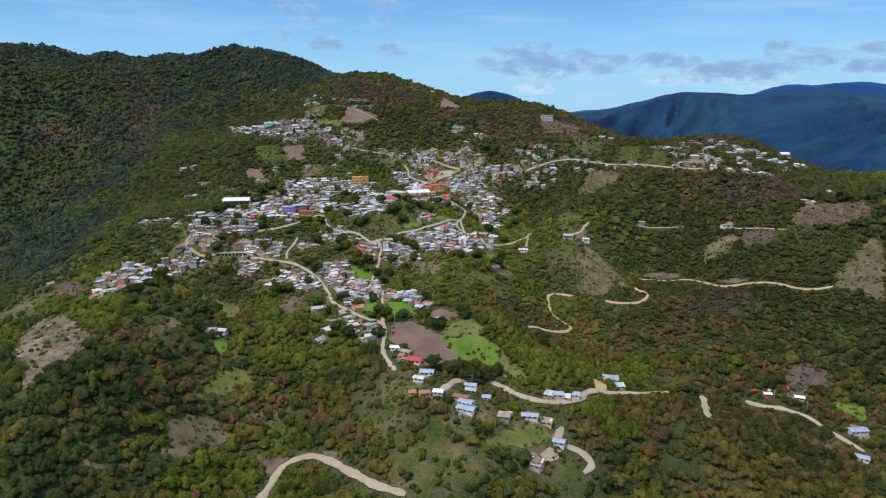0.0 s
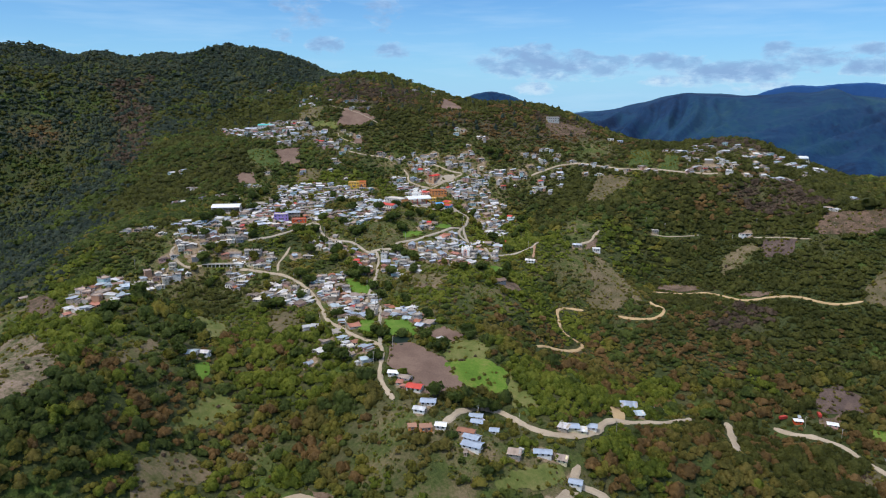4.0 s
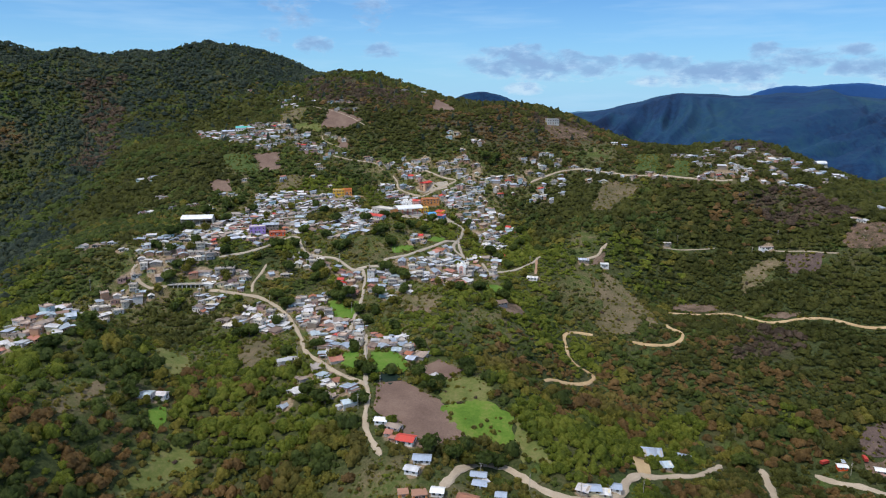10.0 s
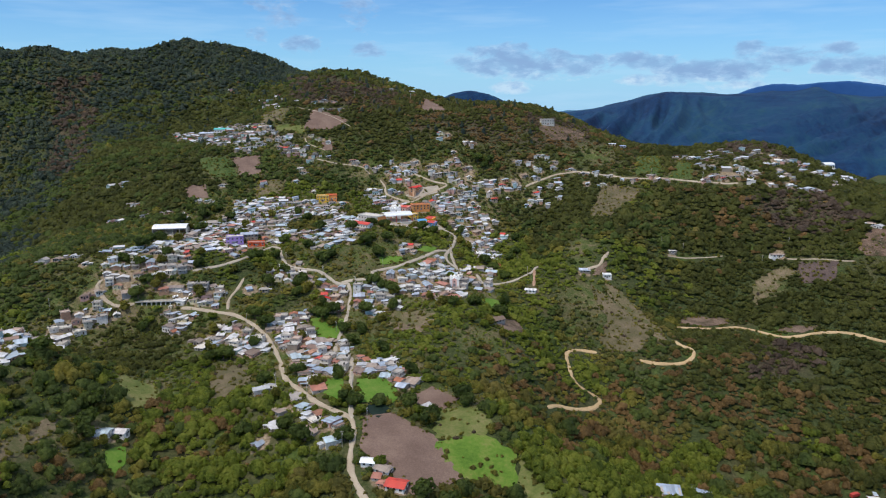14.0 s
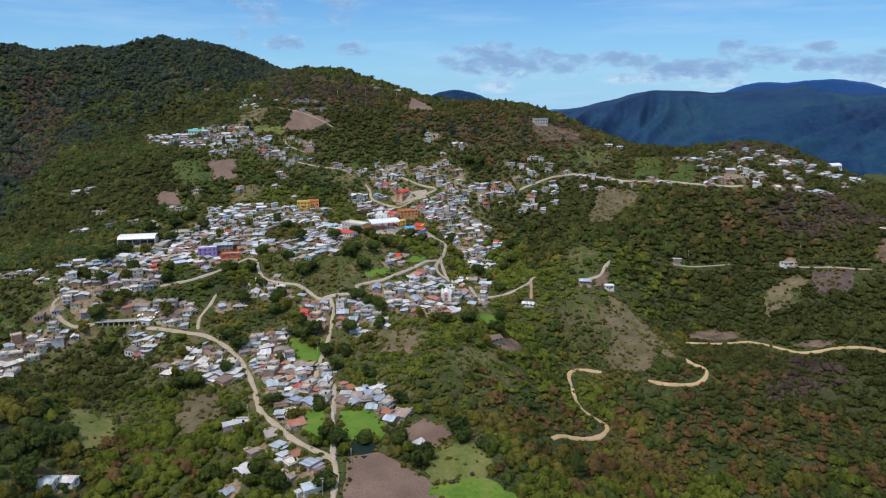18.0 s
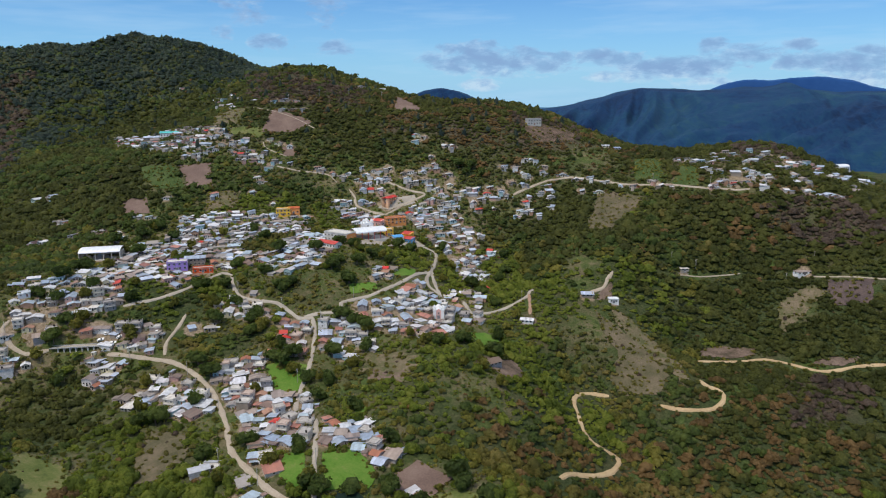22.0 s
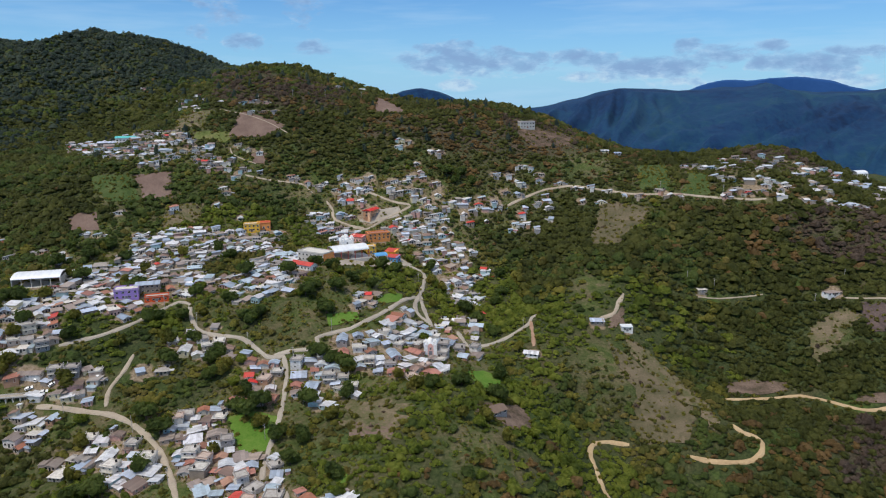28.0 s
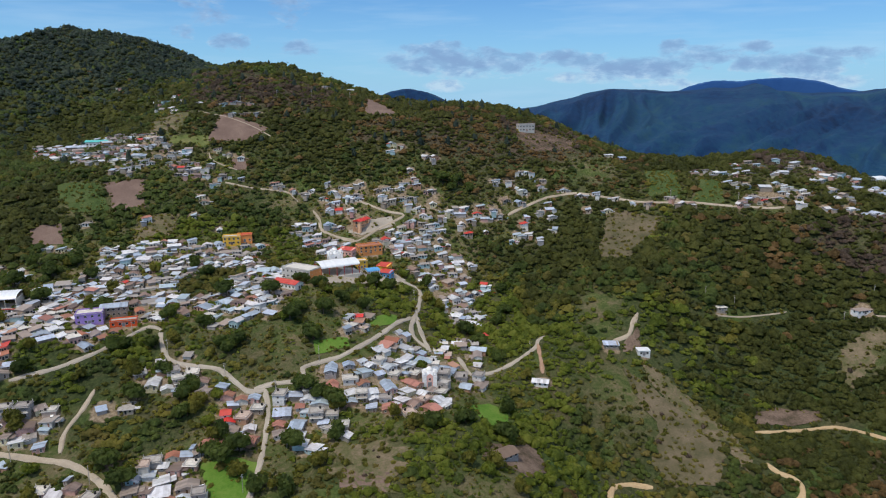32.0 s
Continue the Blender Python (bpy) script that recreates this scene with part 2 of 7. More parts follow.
M = {}
def hillside_material():
    """Grass, low scrub and bare soil, mottled at three sizes."""
    m, t, b = material("hillside", rough=0.9, spec=0.15)
    p = place(t)
    wide, mid, fine = noise_node(t, p, 0.012, 5.0, 0.6), noise_node(t, p, 0.07, 5.0, 0.6), noise_node(t, p, 0.55, 5.0, 0.7)
    green = ramp(t, fine, [(0.34, (0.019, 0.028, 0.009)), (0.48, (0.036, 0.050, 0.017)), (0.66, (0.066, 0.079, 0.029))])
    dry = ramp(t, fine, [(0.34, (0.040, 0.042, 0.017)), (0.5, (0.070, 0.067, 0.030)), (0.68, (0.110, 0.096, 0.052))])
    f = math_node(t, "ADD", math_node(t, "MULTIPLY", wide, 0.55), math_node(t, "MULTIPLY", mid, 0.45))
    col = mix(t, ramp(t, f, [(0.49, 0.0), (0.63, 1.0)]), green, dry)
    lush = ramp(t, fine, [(0.34, (0.032, 0.061, 0.010)), (0.5, (0.061, 0.104, 0.019)), (0.66, (0.094, 0.133, 0.032))])
    garden = noise_node(t, p, 0.034, 4.0, 0.6)
    col = mix(t, ramp(t, garden, [(0.55, 0.0), (0.66, 0.7)]), col, lush)
    # grass kept short and dry between the houses
    lived = t.nodes.new("ShaderNodeAttribute")
    lived.attribute_name = "settled"
    yard = ramp(t, math_node(t, "ADD", math_node(t, "MULTIPLY", mid, 0.6), math_node(t, "MULTIPLY", fine, 0.4)), [(0.36, (0.045, 0.070, 0.017)), (0.46, (0.085, 0.106, 0.030)), (0.53, (0.145, 0.125, 0.064)), (0.64, (0.225, 0.170, 0.112))])
    col = mix(t, math_node(t, "MULTIPLY", lived.outputs["Fac"], 0.9), col, yard)
    # thin soil under dying scrub
    parched = t.nodes.new("ShaderNodeAttribute")
    parched.attribute_name = "parched"
    crust = ramp(t, fine, [(0.34, (0.040, 0.031, 0.021)), (0.5, (0.076, 0.055, 0.040)), (0.68, (0.128, 0.094, 0.070))])
    col = mix(t, math_node(t, "MULTIPLY", parched.outputs["Fac"], ramp(t, mid, [(0.38, 0.35), (0.58, 1.0)])), col, crust)
    # earth trodden bare round the houses
    worn = t.nodes.new("ShaderNodeAttribute")
    worn.attribute_name = "trodden"
    earth = ramp(t, fine, [(0.34, (0.16, 0.115, 0.075)), (0.5, (0.27, 0.205, 0.145)), (0.68, (0.38, 0.30, 0.22))])
    k = ramp(t, math_node(t, "MULTIPLY_ADD", mid, 0.9, math_node(t, "MULTIPLY_ADD", worn.outputs["Fac"], 0.9, -0.45)), [(0.42, 0.0), (0.6, 0.85)])
    t.links.new(mix(t, k, col, earth), b.inputs["Base Color"])
    bump(t, b, fine, 1.0, 1.1)
    return m


M["hillside"] = hillside_material()
M["pasture"] = mottled("pasture", [(0.36, (0.052, 0.110, 0.013)), (0.48, (0.085, 0.160, 0.020)), (0.57, (0.130, 0.170, 0.036)), (0.68, (0.215, 0.185, 0.095))], (0.05, 0.5), relief=0.7, dist=0.5)
M["turf"] = mottled("turf", [(0.34, (0.046, 0.108, 0.011)), (0.46, (0.076, 0.160, 0.018)), (0.57, (0.108, 0.178, 0.030)), (0.69, (0.16, 0.175, 0.06))], (0.08, 0.7), relief=0.6, dist=0.4)
M["crop"] = mottled("crop", [(0.34, (0.026, 0.048, 0.012)), (0.48, (0.046, 0.076, 0.018)), (0.64, (0.082, 0.100, 0.036))], (0.07, 0.8), relief=0.8, dist=0.5)
M["dry_grass"] = mottled("dry_grass", [(0.36, (0.055, 0.064, 0.020)), (0.46, (0.095, 0.092, 0.040)), (0.54, (0.140, 0.112, 0.068)), (0.66, (0.20, 0.155, 0.108))], (0.09, 0.6), relief=0.8, dist=0.6)
M["tilled"] = mottled("tilled", [(0.34, (0.105, 0.070, 0.058)), (0.5, (0.155, 0.106, 0.087)), (0.66, (0.215, 0.154, 0.124))], (0.05, 1.1), relief=0.9, dist=0.3)
M["brown_field"] = mottled("brown_field", [(0.34, (0.050, 0.052, 0.022)), (0.48, (0.096, 0.083, 0.046)), (0.62, (0.150, 0.118, 0.078))], (0.08, 0.8), relief=0.7, dist=0.4)
M["meadow"] = mottled("meadow", [(0.36, (0.060, 0.084, 0.020)), (0.47, (0.098, 0.120, 0.032)), (0.56, (0.135, 0.140, 0.050)), (0.66, (0.18, 0.155, 0.075))], (0.07, 0.5), relief=0.8, dist=0.5)
M["burnt"] = mottled("burnt", [(0.3, (0.05, 0.04, 0.04)), (0.5, (0.09, 0.065, 0.06)), (0.7, (0.15, 0.11, 0.09))], (0.1, 0.8), relief=0.8, dist=0.5)
M["scree"] = mottled("scree", [(0.41, (0.055, 0.068, 0.024)), (0.48, (0.13, 0.11, 0.07)), (0.56, (0.215, 0.165, 0.13)), (0.68, (0.31, 0.25, 0.205))], (0.075, 0.5), relief=1.0, dist=0.9)
M["dirt"] = mottled("dirt", [(0.3, (0.249, 0.202, 0.150)), (0.5, (0.344, 0.288, 0.224)), (0.7, (0.430, 0.370, 0.297))], (0.05, 0.9), relief=0.4, dist=0.15)
M["ochre_dirt"] = mottled("ochre_dirt", [(0.3, (0.27, 0.18, 0.095)), (0.5, (0.40, 0.29, 0.165)), (0.7, (0.50, 0.385, 0.245))], (0.05, 0.9), relief=0.4, dist=0.15)
M["bank"] = mottled("bank", [(0.38, (0.058, 0.046, 0.028)), (0.5, (0.130, 0.092, 0.069)), (0.66, (0.212, 0.157, 0.122))], (0.08, 0.8), relief=0.9, dist=0.5)
M["cliff"] = mottled("cliff", [(0.38, (0.032, 0.036, 0.014)), (0.47, (0.085, 0.060, 0.040)), (0.57, (0.150, 0.100, 0.076)), (0.70, (0.215, 0.155, 0.122))], (0.11, 0.6), relief=1.0, dist=0.9)
M["red_dirt"] = mottled("red_dirt", [(0.3, (0.22, 0.13, 0.085)), (0.5, (0.30, 0.19, 0.13)), (0.7, (0.38, 0.26, 0.19))], (0.07, 0.9), relief=0.5, dist=0.2)
M["concrete"] = mottled("concrete", [(0.3, (0.249, 0.215, 0.176)), (0.5, (0.335, 0.297, 0.249)), (0.7, (0.413, 0.370, 0.318))], (0.08, 1.2), relief=0.2, dist=0.05)
M["liner"] = mottled("liner", [(0.3, (0.004, 0.012, 0.009)), (0.7, (0.009, 0.024, 0.018))], (0.2, 1.5), rough=0.6, relief=0.1, dist=0.1)
M["bark"] = mottled("bark", [(0.3, (0.07, 0.05, 0.035)), (0.7, (0.16, 0.12, 0.085))], (0.6, 4.0), relief=0.8, dist=0.1)
M["broadleaf"] = leaves("broadleaf", (0.100, 0.107, 0.020), (0.183, 0.179, 0.033), (0.278, 0.247, 0.054))
M["lush"] = leaves("lush", (0.091, 0.126, 0.017), (0.164, 0.206, 0.026), (0.243, 0.269, 0.047))
M["olive"] = leaves("olive", (0.106, 0.103, 0.025), (0.176, 0.160, 0.040), (0.252, 0.208, 0.064))
# pine's dark also stands for cloud shade, its blue for distance haze
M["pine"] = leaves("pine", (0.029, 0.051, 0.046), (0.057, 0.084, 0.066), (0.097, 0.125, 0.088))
M["rust"] = leaves("rust", (0.136, 0.090, 0.036), (0.210, 0.134, 0.054), (0.285, 0.184, 0.080))
M["twig"] = leaves("twig", (0.086, 0.064, 0.050), (0.134, 0.098, 0.076), (0.190, 0.140, 0.110))
# dull is scrub toned down in place of cloud shade on the hills
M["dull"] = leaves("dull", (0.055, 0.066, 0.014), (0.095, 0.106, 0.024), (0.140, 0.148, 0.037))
M["shade_leaf"] = leaves("shade_leaf", (0.052, 0.080, 0.019), (0.092, 0.129, 0.030), (0.140, 0.180, 0.044))
WALLS = [(0.30, 0.25, 0.20), (0.49, 0.39, 0.32), (0.70, 0.68, 0.64), (0.41, 0.37, 0.34), (0.60, 0.55, 0.44), (0.34, 0.30, 0.25), (0.68, 0.64, 0.57), (0.57, 0.34, 0.29), (0.33, 0.32, 0.32), (0.67, 0.60, 0.39), (0.74, 0.71, 0.68), (0.39, 0.54, 0.55), (0.43, 0.25, 0.16), (0.54, 0.51, 0.47)]
SHEETS = [(0.45, 0.51, 0.63), (0.35, 0.41, 0.50), (0.29, 0.24, 0.21), (0.50, 0.52, 0.56), (0.64, 0.65, 0.68), (0.30, 0.37, 0.48), (0.24, 0.16, 0.13), (0.61, 0.61, 0.63), (0.60, 0.58, 0.60), (0.38, 0.47, 0.54), (0.19, 0.14, 0.12), (0.33, 0.40, 0.50), (0.34, 0.27, 0.23), (0.54, 0.55, 0.58), (0.28, 0.23, 0.21), (0.45, 0.49, 0.54), (0.60, 0.60, 0.64), (0.41, 0.49, 0.58), (0.39, 0.17, 0.13), (0.32, 0.29, 0.27)]
M["wall"] = tinted("wall", WALLS, 0.9, 0.45)
M["sheet"] = tinted("sheet", SHEETS, 0.5, 0.35, 0.1, island=0.4, scale=0.5)
M["slab"] = tinted("slab", [(0.50, 0.48, 0.45), (0.38, 0.36, 0.34), (0.60, 0.57, 0.53), (0.30, 0.28, 0.27), (0.46, 0.36, 0.31)], 0.9, 0.5)
M["tile_roof"] = tinted("tile_roof", [(0.33, 0.13, 0.08), (0.26, 0.12, 0.08), (0.36, 0.20, 0.14)], 0.8, 0.35, island=0.3)
M["red_roof"] = tinted("red_roof", [(0.56, 0.035, 0.03), (0.50, 0.06, 0.045)], 0.5, 0.15, island=0.15)
M["wood_door"] = tinted("wood_door", [(0.12, 0.07, 0.045), (0.20, 0.20, 0.22), (0.09, 0.09, 0.10), (0.25, 0.10, 0.06)], 0.6, 0.3)
M["dark_glass"] = material("dark_glass", (0.02, 0.025, 0.03), 0.12, spec=0.6)[0]


def paint(name, colour, rough=0.7, grime=0.2, metal=0.0):
    M[name] = tinted(name, [colour, tuple(min(1, c * 1.06) for c in colour)], rough, grime, metal, island=0.08)


for n_, c_ in (("white_paint", (0.80, 0.79, 0.77)), ("orange_paint", (0.76, 0.30, 0.09)), ("pale_orange", (0.84, 0.50, 0.30)), ("yellow_paint", (0.80, 0.46, 0.05)),
               ("purple_paint", (0.36, 0.24, 0.62)), ("vermilion", (0.78, 0.10, 0.02)), ("turquoise", (0.09, 0.46, 0.44)), ("blue_paint", (0.09, 0.32, 0.62)),
               ("black_plastic", (0.02, 0.02, 0.02)), ("thatch", (0.15, 0.105, 0.08)), ("pink_paint", (0.72, 0.42, 0.36)), ("pale_concrete", (0.55, 0.53, 0.49)), ("wood_pole", (0.40, 0.37, 0.33))):
    paint(n_, c_)
paint("blue_sheet", (0.33, 0.40, 0.52), 0.4, 0.2, 0.2)
paint("white_sheet", (0.74, 0.76, 0.78), 0.4, 0.1, 0.2)
paint("silver_sheet", (0.60, 0.62, 0.64), 0.35, 0.15, 0.4)
paint("red_steel", (0.42, 0.05, 0.04), 0.5, 0.1)


# ---- the lie of the land ----
# Heights over the valley bottom of broad hills, spurs and knolls on three lattices, south row first.
HILLS = (np.linspace(-1100, 1000, 7), np.linspace(-100, 1850, 7), 300.0, [55, 16, -34, 23, -3.2, -44, -60, -87, -16, -55, 13, 20, 18, 78, 45, 67, 175, -36, -134, -27, -28, 105, -266, -203, 150, 120, 270, -43, -26, 335, -172, 405, -156, -167, -17, 176, 27, 253, -189, 19, 150, 18, 185, -285, 263, 9.7, 34, -78, -49])
SPURS = (np.linspace(-440, 520, 9), np.linspace(330, 1110, 7), 115.0, [-13, 8.8, -7.3, -11, 17, 7.7, 2.6, 5.1, 4.0, -16, 6.8, 10, 3.5, 12, 4.5, 5.6, -1.0, -28, 2.7, -3.2, -13, -3.1, 6.0, 6.5, 12, 17, -25, 90, 41, 21, 13, -17, -43, -57, 7.5, 42, 29, -34, 25, -43, -80, -26, 50, -36, -53, 54, 82, -0.3, -61, 63, -69, -38, 53, 18, 99, -92, 46, -6.7, -76, 51, 4.0, -1.0, 2.2])
KNOLLS = (np.linspace(-240, 280, 8), np.linspace(370, 790, 7), 62.0, [39, 12, -17, 19, -4.6, -29, -12, 0.3, 25, -26, -8.0, 9.4, 24, 42, 14, -2.8, 32, -4.8, 9.4, 19, -51, -7.5, -22, -4.8, -9.9, -9.5, 0.4, -6.1, 33, -13, 7.5, -7.0, -40, 3.7, -12, -9.3, 22, -42, 57, -16, 24, -12, -6.0, 9.9, -7.1, 58, -49, 21, -20, -1.6, -0.6, 39, -10, 4.9, 44, -25])
# single humps and hollows: x, y, height, radius
HUMPS = [(-471, 1541, 12.9, 70), (-638, 1368, 11.9, 70), (192, 1171, 11.7, 70), (-110, 1318, 10.2, 70), (109, 664, -5.8, 34), (404, 974, 7.0, 34), (165, 656, 3.2, 34), (-585, 1174, -5.1, 70), (215, 705, -4.0, 34), (251, 926, 4.7, 34), (204, 884, -6.0, 34), (-309, 1311, -4.7, 70), (-447, 1465, 3.9, 70), (109, 664, -3.2, 34), (157, 678, 2.7, 34), (49, 643, 3.2, 34), (-219, 668, -3.5, 13), (-470, 1440, -16.0, 130), (-650, 1345, -16.0, 110)]
# the western ravine and its spur, and the terrace under the pasture
SPUR_AND_RAVINE = [(-332, 541, -3.0, 30), (-315, 556, 2.4, 30), (-296, 571, 21.7, 30), (-245, 561, 20.7, 30), (-262, 471, -8.9, 30), (-288, 462, -10.4, 30), (-485, 809, 13.9, 80), (-447, 833, 6.1, 80), (-565, 912, 60.0, 80), (-463, 731, -28.3, 80), (-381, 643, -4.9, 42), (-384, 611, -3.7, 42), (-425, 780, -2.9, 42), (93, 541, 7.5, 24), (45, 518, 23.2, 24), (27, 481, 2.4, 24), (52, 454, 4.4, 24), (90, 473, 11.7, 24), (38, 443, -7.2, 24), (24, 441, -9.7, 24), (108, 454, -9.8, 24), (132, 443, -6.7, 24), (-9, 414, 4.9, 30), (59, 478, 3.3, 24)]
VALLEY = 40.0


def lattice(x, y, xs, ys, size, tall):
    gx = np.exp(-((x[..., None] - xs) ** 2) / (2 * size * size))
    gy = np.exp(-((y[..., None] - ys) ** 2) / (2 * size * size))
    return np.einsum("...i,...j,ji->...", gx, gy, np.array(tall, float).reshape(len(ys), len(xs)))


def ripple(x, y, length, seed):
    r = np.random.RandomState(seed)
    out = np.zeros_like(x)
    for _ in range(7):
        a, k, p = r.uniform(0, 6.283), 6.283 / length * r.uniform(0.7, 1.4), r.uniform(0, 6.283)
        out = out + np.sin((x * math.cos(a) + y * math.sin(a)) * k + p + 0.8 * np.sin((y * math.cos(a) - x * math.sin(a)) * k * 0.6 + p * 2))
    return out / 7


def height(x, y):
    x, y = np.asarray(x, float), np.asarray(y, float)
    z = VALLEY + lattice(x, y, *HILLS) + lattice(x, y, *SPURS) + lattice(x, y, *KNOLLS)
    for hx, hy, a, s in HUMPS + SPUR_AND_RAVINE:
        z = z + a * np.exp(-((x - hx) ** 2 + (y - hy) ** 2) / (2 * s * s))
    far = np.clip((np.hypot(x, y - 800) - 1000) / 900, 0, 1)
    z = z + ripple(x, y, 42, 3) * 1.2 + far * (ripple(x, y, 900, 5) * 70 - 40) + np.clip((np.hypot(x + 200, y - 900) - 500) / 300, 0, 1) * (12 - 34 * np.abs(ripple(x, y, 260, 9)) + ripple(x, y, 80, 4) * 3)
    west = np.clip((-380 - x) / 200, 0, 1) * np.clip((y - 700) / 200, 0, 1) * np.clip((1330 - y) / 160, 0, 1)
    fold = x * 0.72 + y * 0.45
    return z + west * (14 - 40 * np.abs(ripple(fold, (y - x) * 0.25, 330, 51)) - 14 * np.abs(ripple(fold, (y - x) * 0.4, 120, 52)))


def h1(x, y):
    return float(height(np.array([x]), np.array([y]))[0])


def mesh_object(name, verts, faces, mat, parent=None, smooth=False):
    me = bpy.data.meshes.new(name)
    verts, faces = np.asarray(verts, np.float32), np.asarray(faces, np.int32)
    n, k = faces.shape
    me.vertices.add(len(verts))
    me.vertices.foreach_set("co", verts.ravel())
    me.loops.add(n * k)
    me.loops.foreach_set("vertex_index", faces.ravel())
    me.polygons.add(n)
    me.polygons.foreach_set("loop_start", np.arange(0, n * k, k, dtype=np.int32))
    me.polygons.foreach_set("loop_total", np.full(n, k, np.int32))
    me.polygons.foreach_set("use_smooth", np.full(n, smooth))
    me.update(calc_edges=True)
    me.materials.append(mat)
    ob = new(name, me)
    ob.parent = parent
    return ob


def spread(*runs):
    return np.unique(np.concatenate([np.linspace(a, b, max(2, int(round((b - a) / s)) + 1)) for a, b, s in runs]))


def build_ground():
    xs = spread((-4800, -2200, 260), (-2200, -1200, 60), (-1200, -440, 11), (-440, 540, 5), (540, 1000, 12), (1000, 2200, 60), (2200, 4800, 260))
    ys = spread((-4000, -1000, 300), (-1000, 250, 40), (250, 1160, 5), (1160, 1750, 11), (1750, 2600, 50), (2600, 4850, 225))
    gx, gy = np.meshgrid(xs, ys)
    gz = height(gx, gy)
    v = np.stack([gx, gy, gz], -1).reshape(-1, 3)
    i = np.arange(len(xs) * len(ys)).reshape(len(ys), len(xs))
    f = np.stack([i[:-1, :-1], i[:-1, 1:], i[1:, 1:], i[1:, :-1]], -1).reshape(-1, 4)
    ob = mesh_object("ground", v, f, M["hillside"], smooth=True)
    return tagged(ob, "steep green hillside with scrub and bare earth", "ground", kind="structure")


ground = build_ground()

# ---- a map of what is taken, in cells of two metres ----
MAP_X, MAP_Y, CELL = -1200.0, 250.0, 2.0
taken = np.zeros((780, 1100), np.uint8)          # 1 field, 2 road, 3 house, 4 tree
dry = np.zeros((780, 1100), np.uint8)


def cell(x, y):
    return int((y - MAP_Y) / CELL), int((x - MAP_X) / CELL)


def mark_disk(x, y, r, value):
    j, i = cell(x, y)
    k = int(r / CELL) + 1
    for a in range(max(0, j - k), min(taken.shape[0], j + k + 1)):
        for b in range(max(0, i - k), min(taken.shape[1], i + k + 1)):
            if ((a - j) ** 2 + (b - i) ** 2) * CELL * CELL <= r * r:
                taken[a, b] = max(taken[a, b], value)


def inside(poly, x, y):
    x, y = np.asarray(x, float), np.asarray(y, float)
    hit = np.zeros(x.shape, bool)
    for (x1, y1), (x2, y2) in zip(poly, poly[1:] + poly[:1]):
        if y1 != y2:
            hit ^= ((y1 > y) != (y2 > y)) & (x < (x2 - x1) * (y - y1) / (y2 - y1) + x1)
    return hit


CX, CY = np.meshgrid(MAP_X + CELL * (np.arange(1100) + 0.5), MAP_Y + CELL * (np.arange(780) + 0.5))


def smooth_line(points, step=3.0):
    """A Catmull-Rom curve through the points, cut into even steps."""
    p = [Vector((*q, 0)) for q in points]
    p = [p[0] * 2 - p[1]] + p + [p[-1] * 2 - p[-2]]
    out = []
    for a, b, c, d in zip(p, p[1:], p[2:], p[3:]):
        n = max(2, int((c - b).length / step))
        for k in range(n):
            u = k / n
            out.append(0.5 * (2 * b + (c - a) * u + (2 * a - 5 * b + 4 * c - d) * u * u + (3 * b - a - 3 * c + d) * u ** 3))
    return out + [p[-2]]


def road(name, width, points, mat="dirt", label="unpaved pale dirt road", lift=0.5):
    line = smooth_line(points)
    v, f, cross = [], [], 7
    us = np.linspace(-1, 1, cross)
    for k, p in enumerate(line):
        t = (line[min(k + 1, len(line) - 1)] - line[max(k - 1, 0)]).normalized()
        w = width * (0.5 + 0.09 * math.sin(k * 0.9) + 0.06 * math.sin(k * 2.3 + 1)) * (0.45 if k in (0, len(line) - 1) else 1.0)
        x, y = p.x - t.y * us * w, p.y + t.x * us * w
        g = height(x, y)
        mid = g[cross // 2]
        z = np.maximum(np.maximum(g, mid - 0.3) * 0.6 + (mid + 0.1) * 0.4, g) + np.where(np.abs(us) < 0.9, lift, -0.4)
        v.extend(zip(x, y, z))
        mark_disk(p.x, p.y, width * 0.5 + 2.0, 2)
    for k in range(len(line) - 1):
        for c in range(cross - 1):
            a = k * cross + c
            f.append((a, a + cross, a + cross + 1, a + 1))
    return tagged(mesh_object(name, v, f, M[mat], smooth=True), label, "road", kind="structure")


from mathutils import geometry


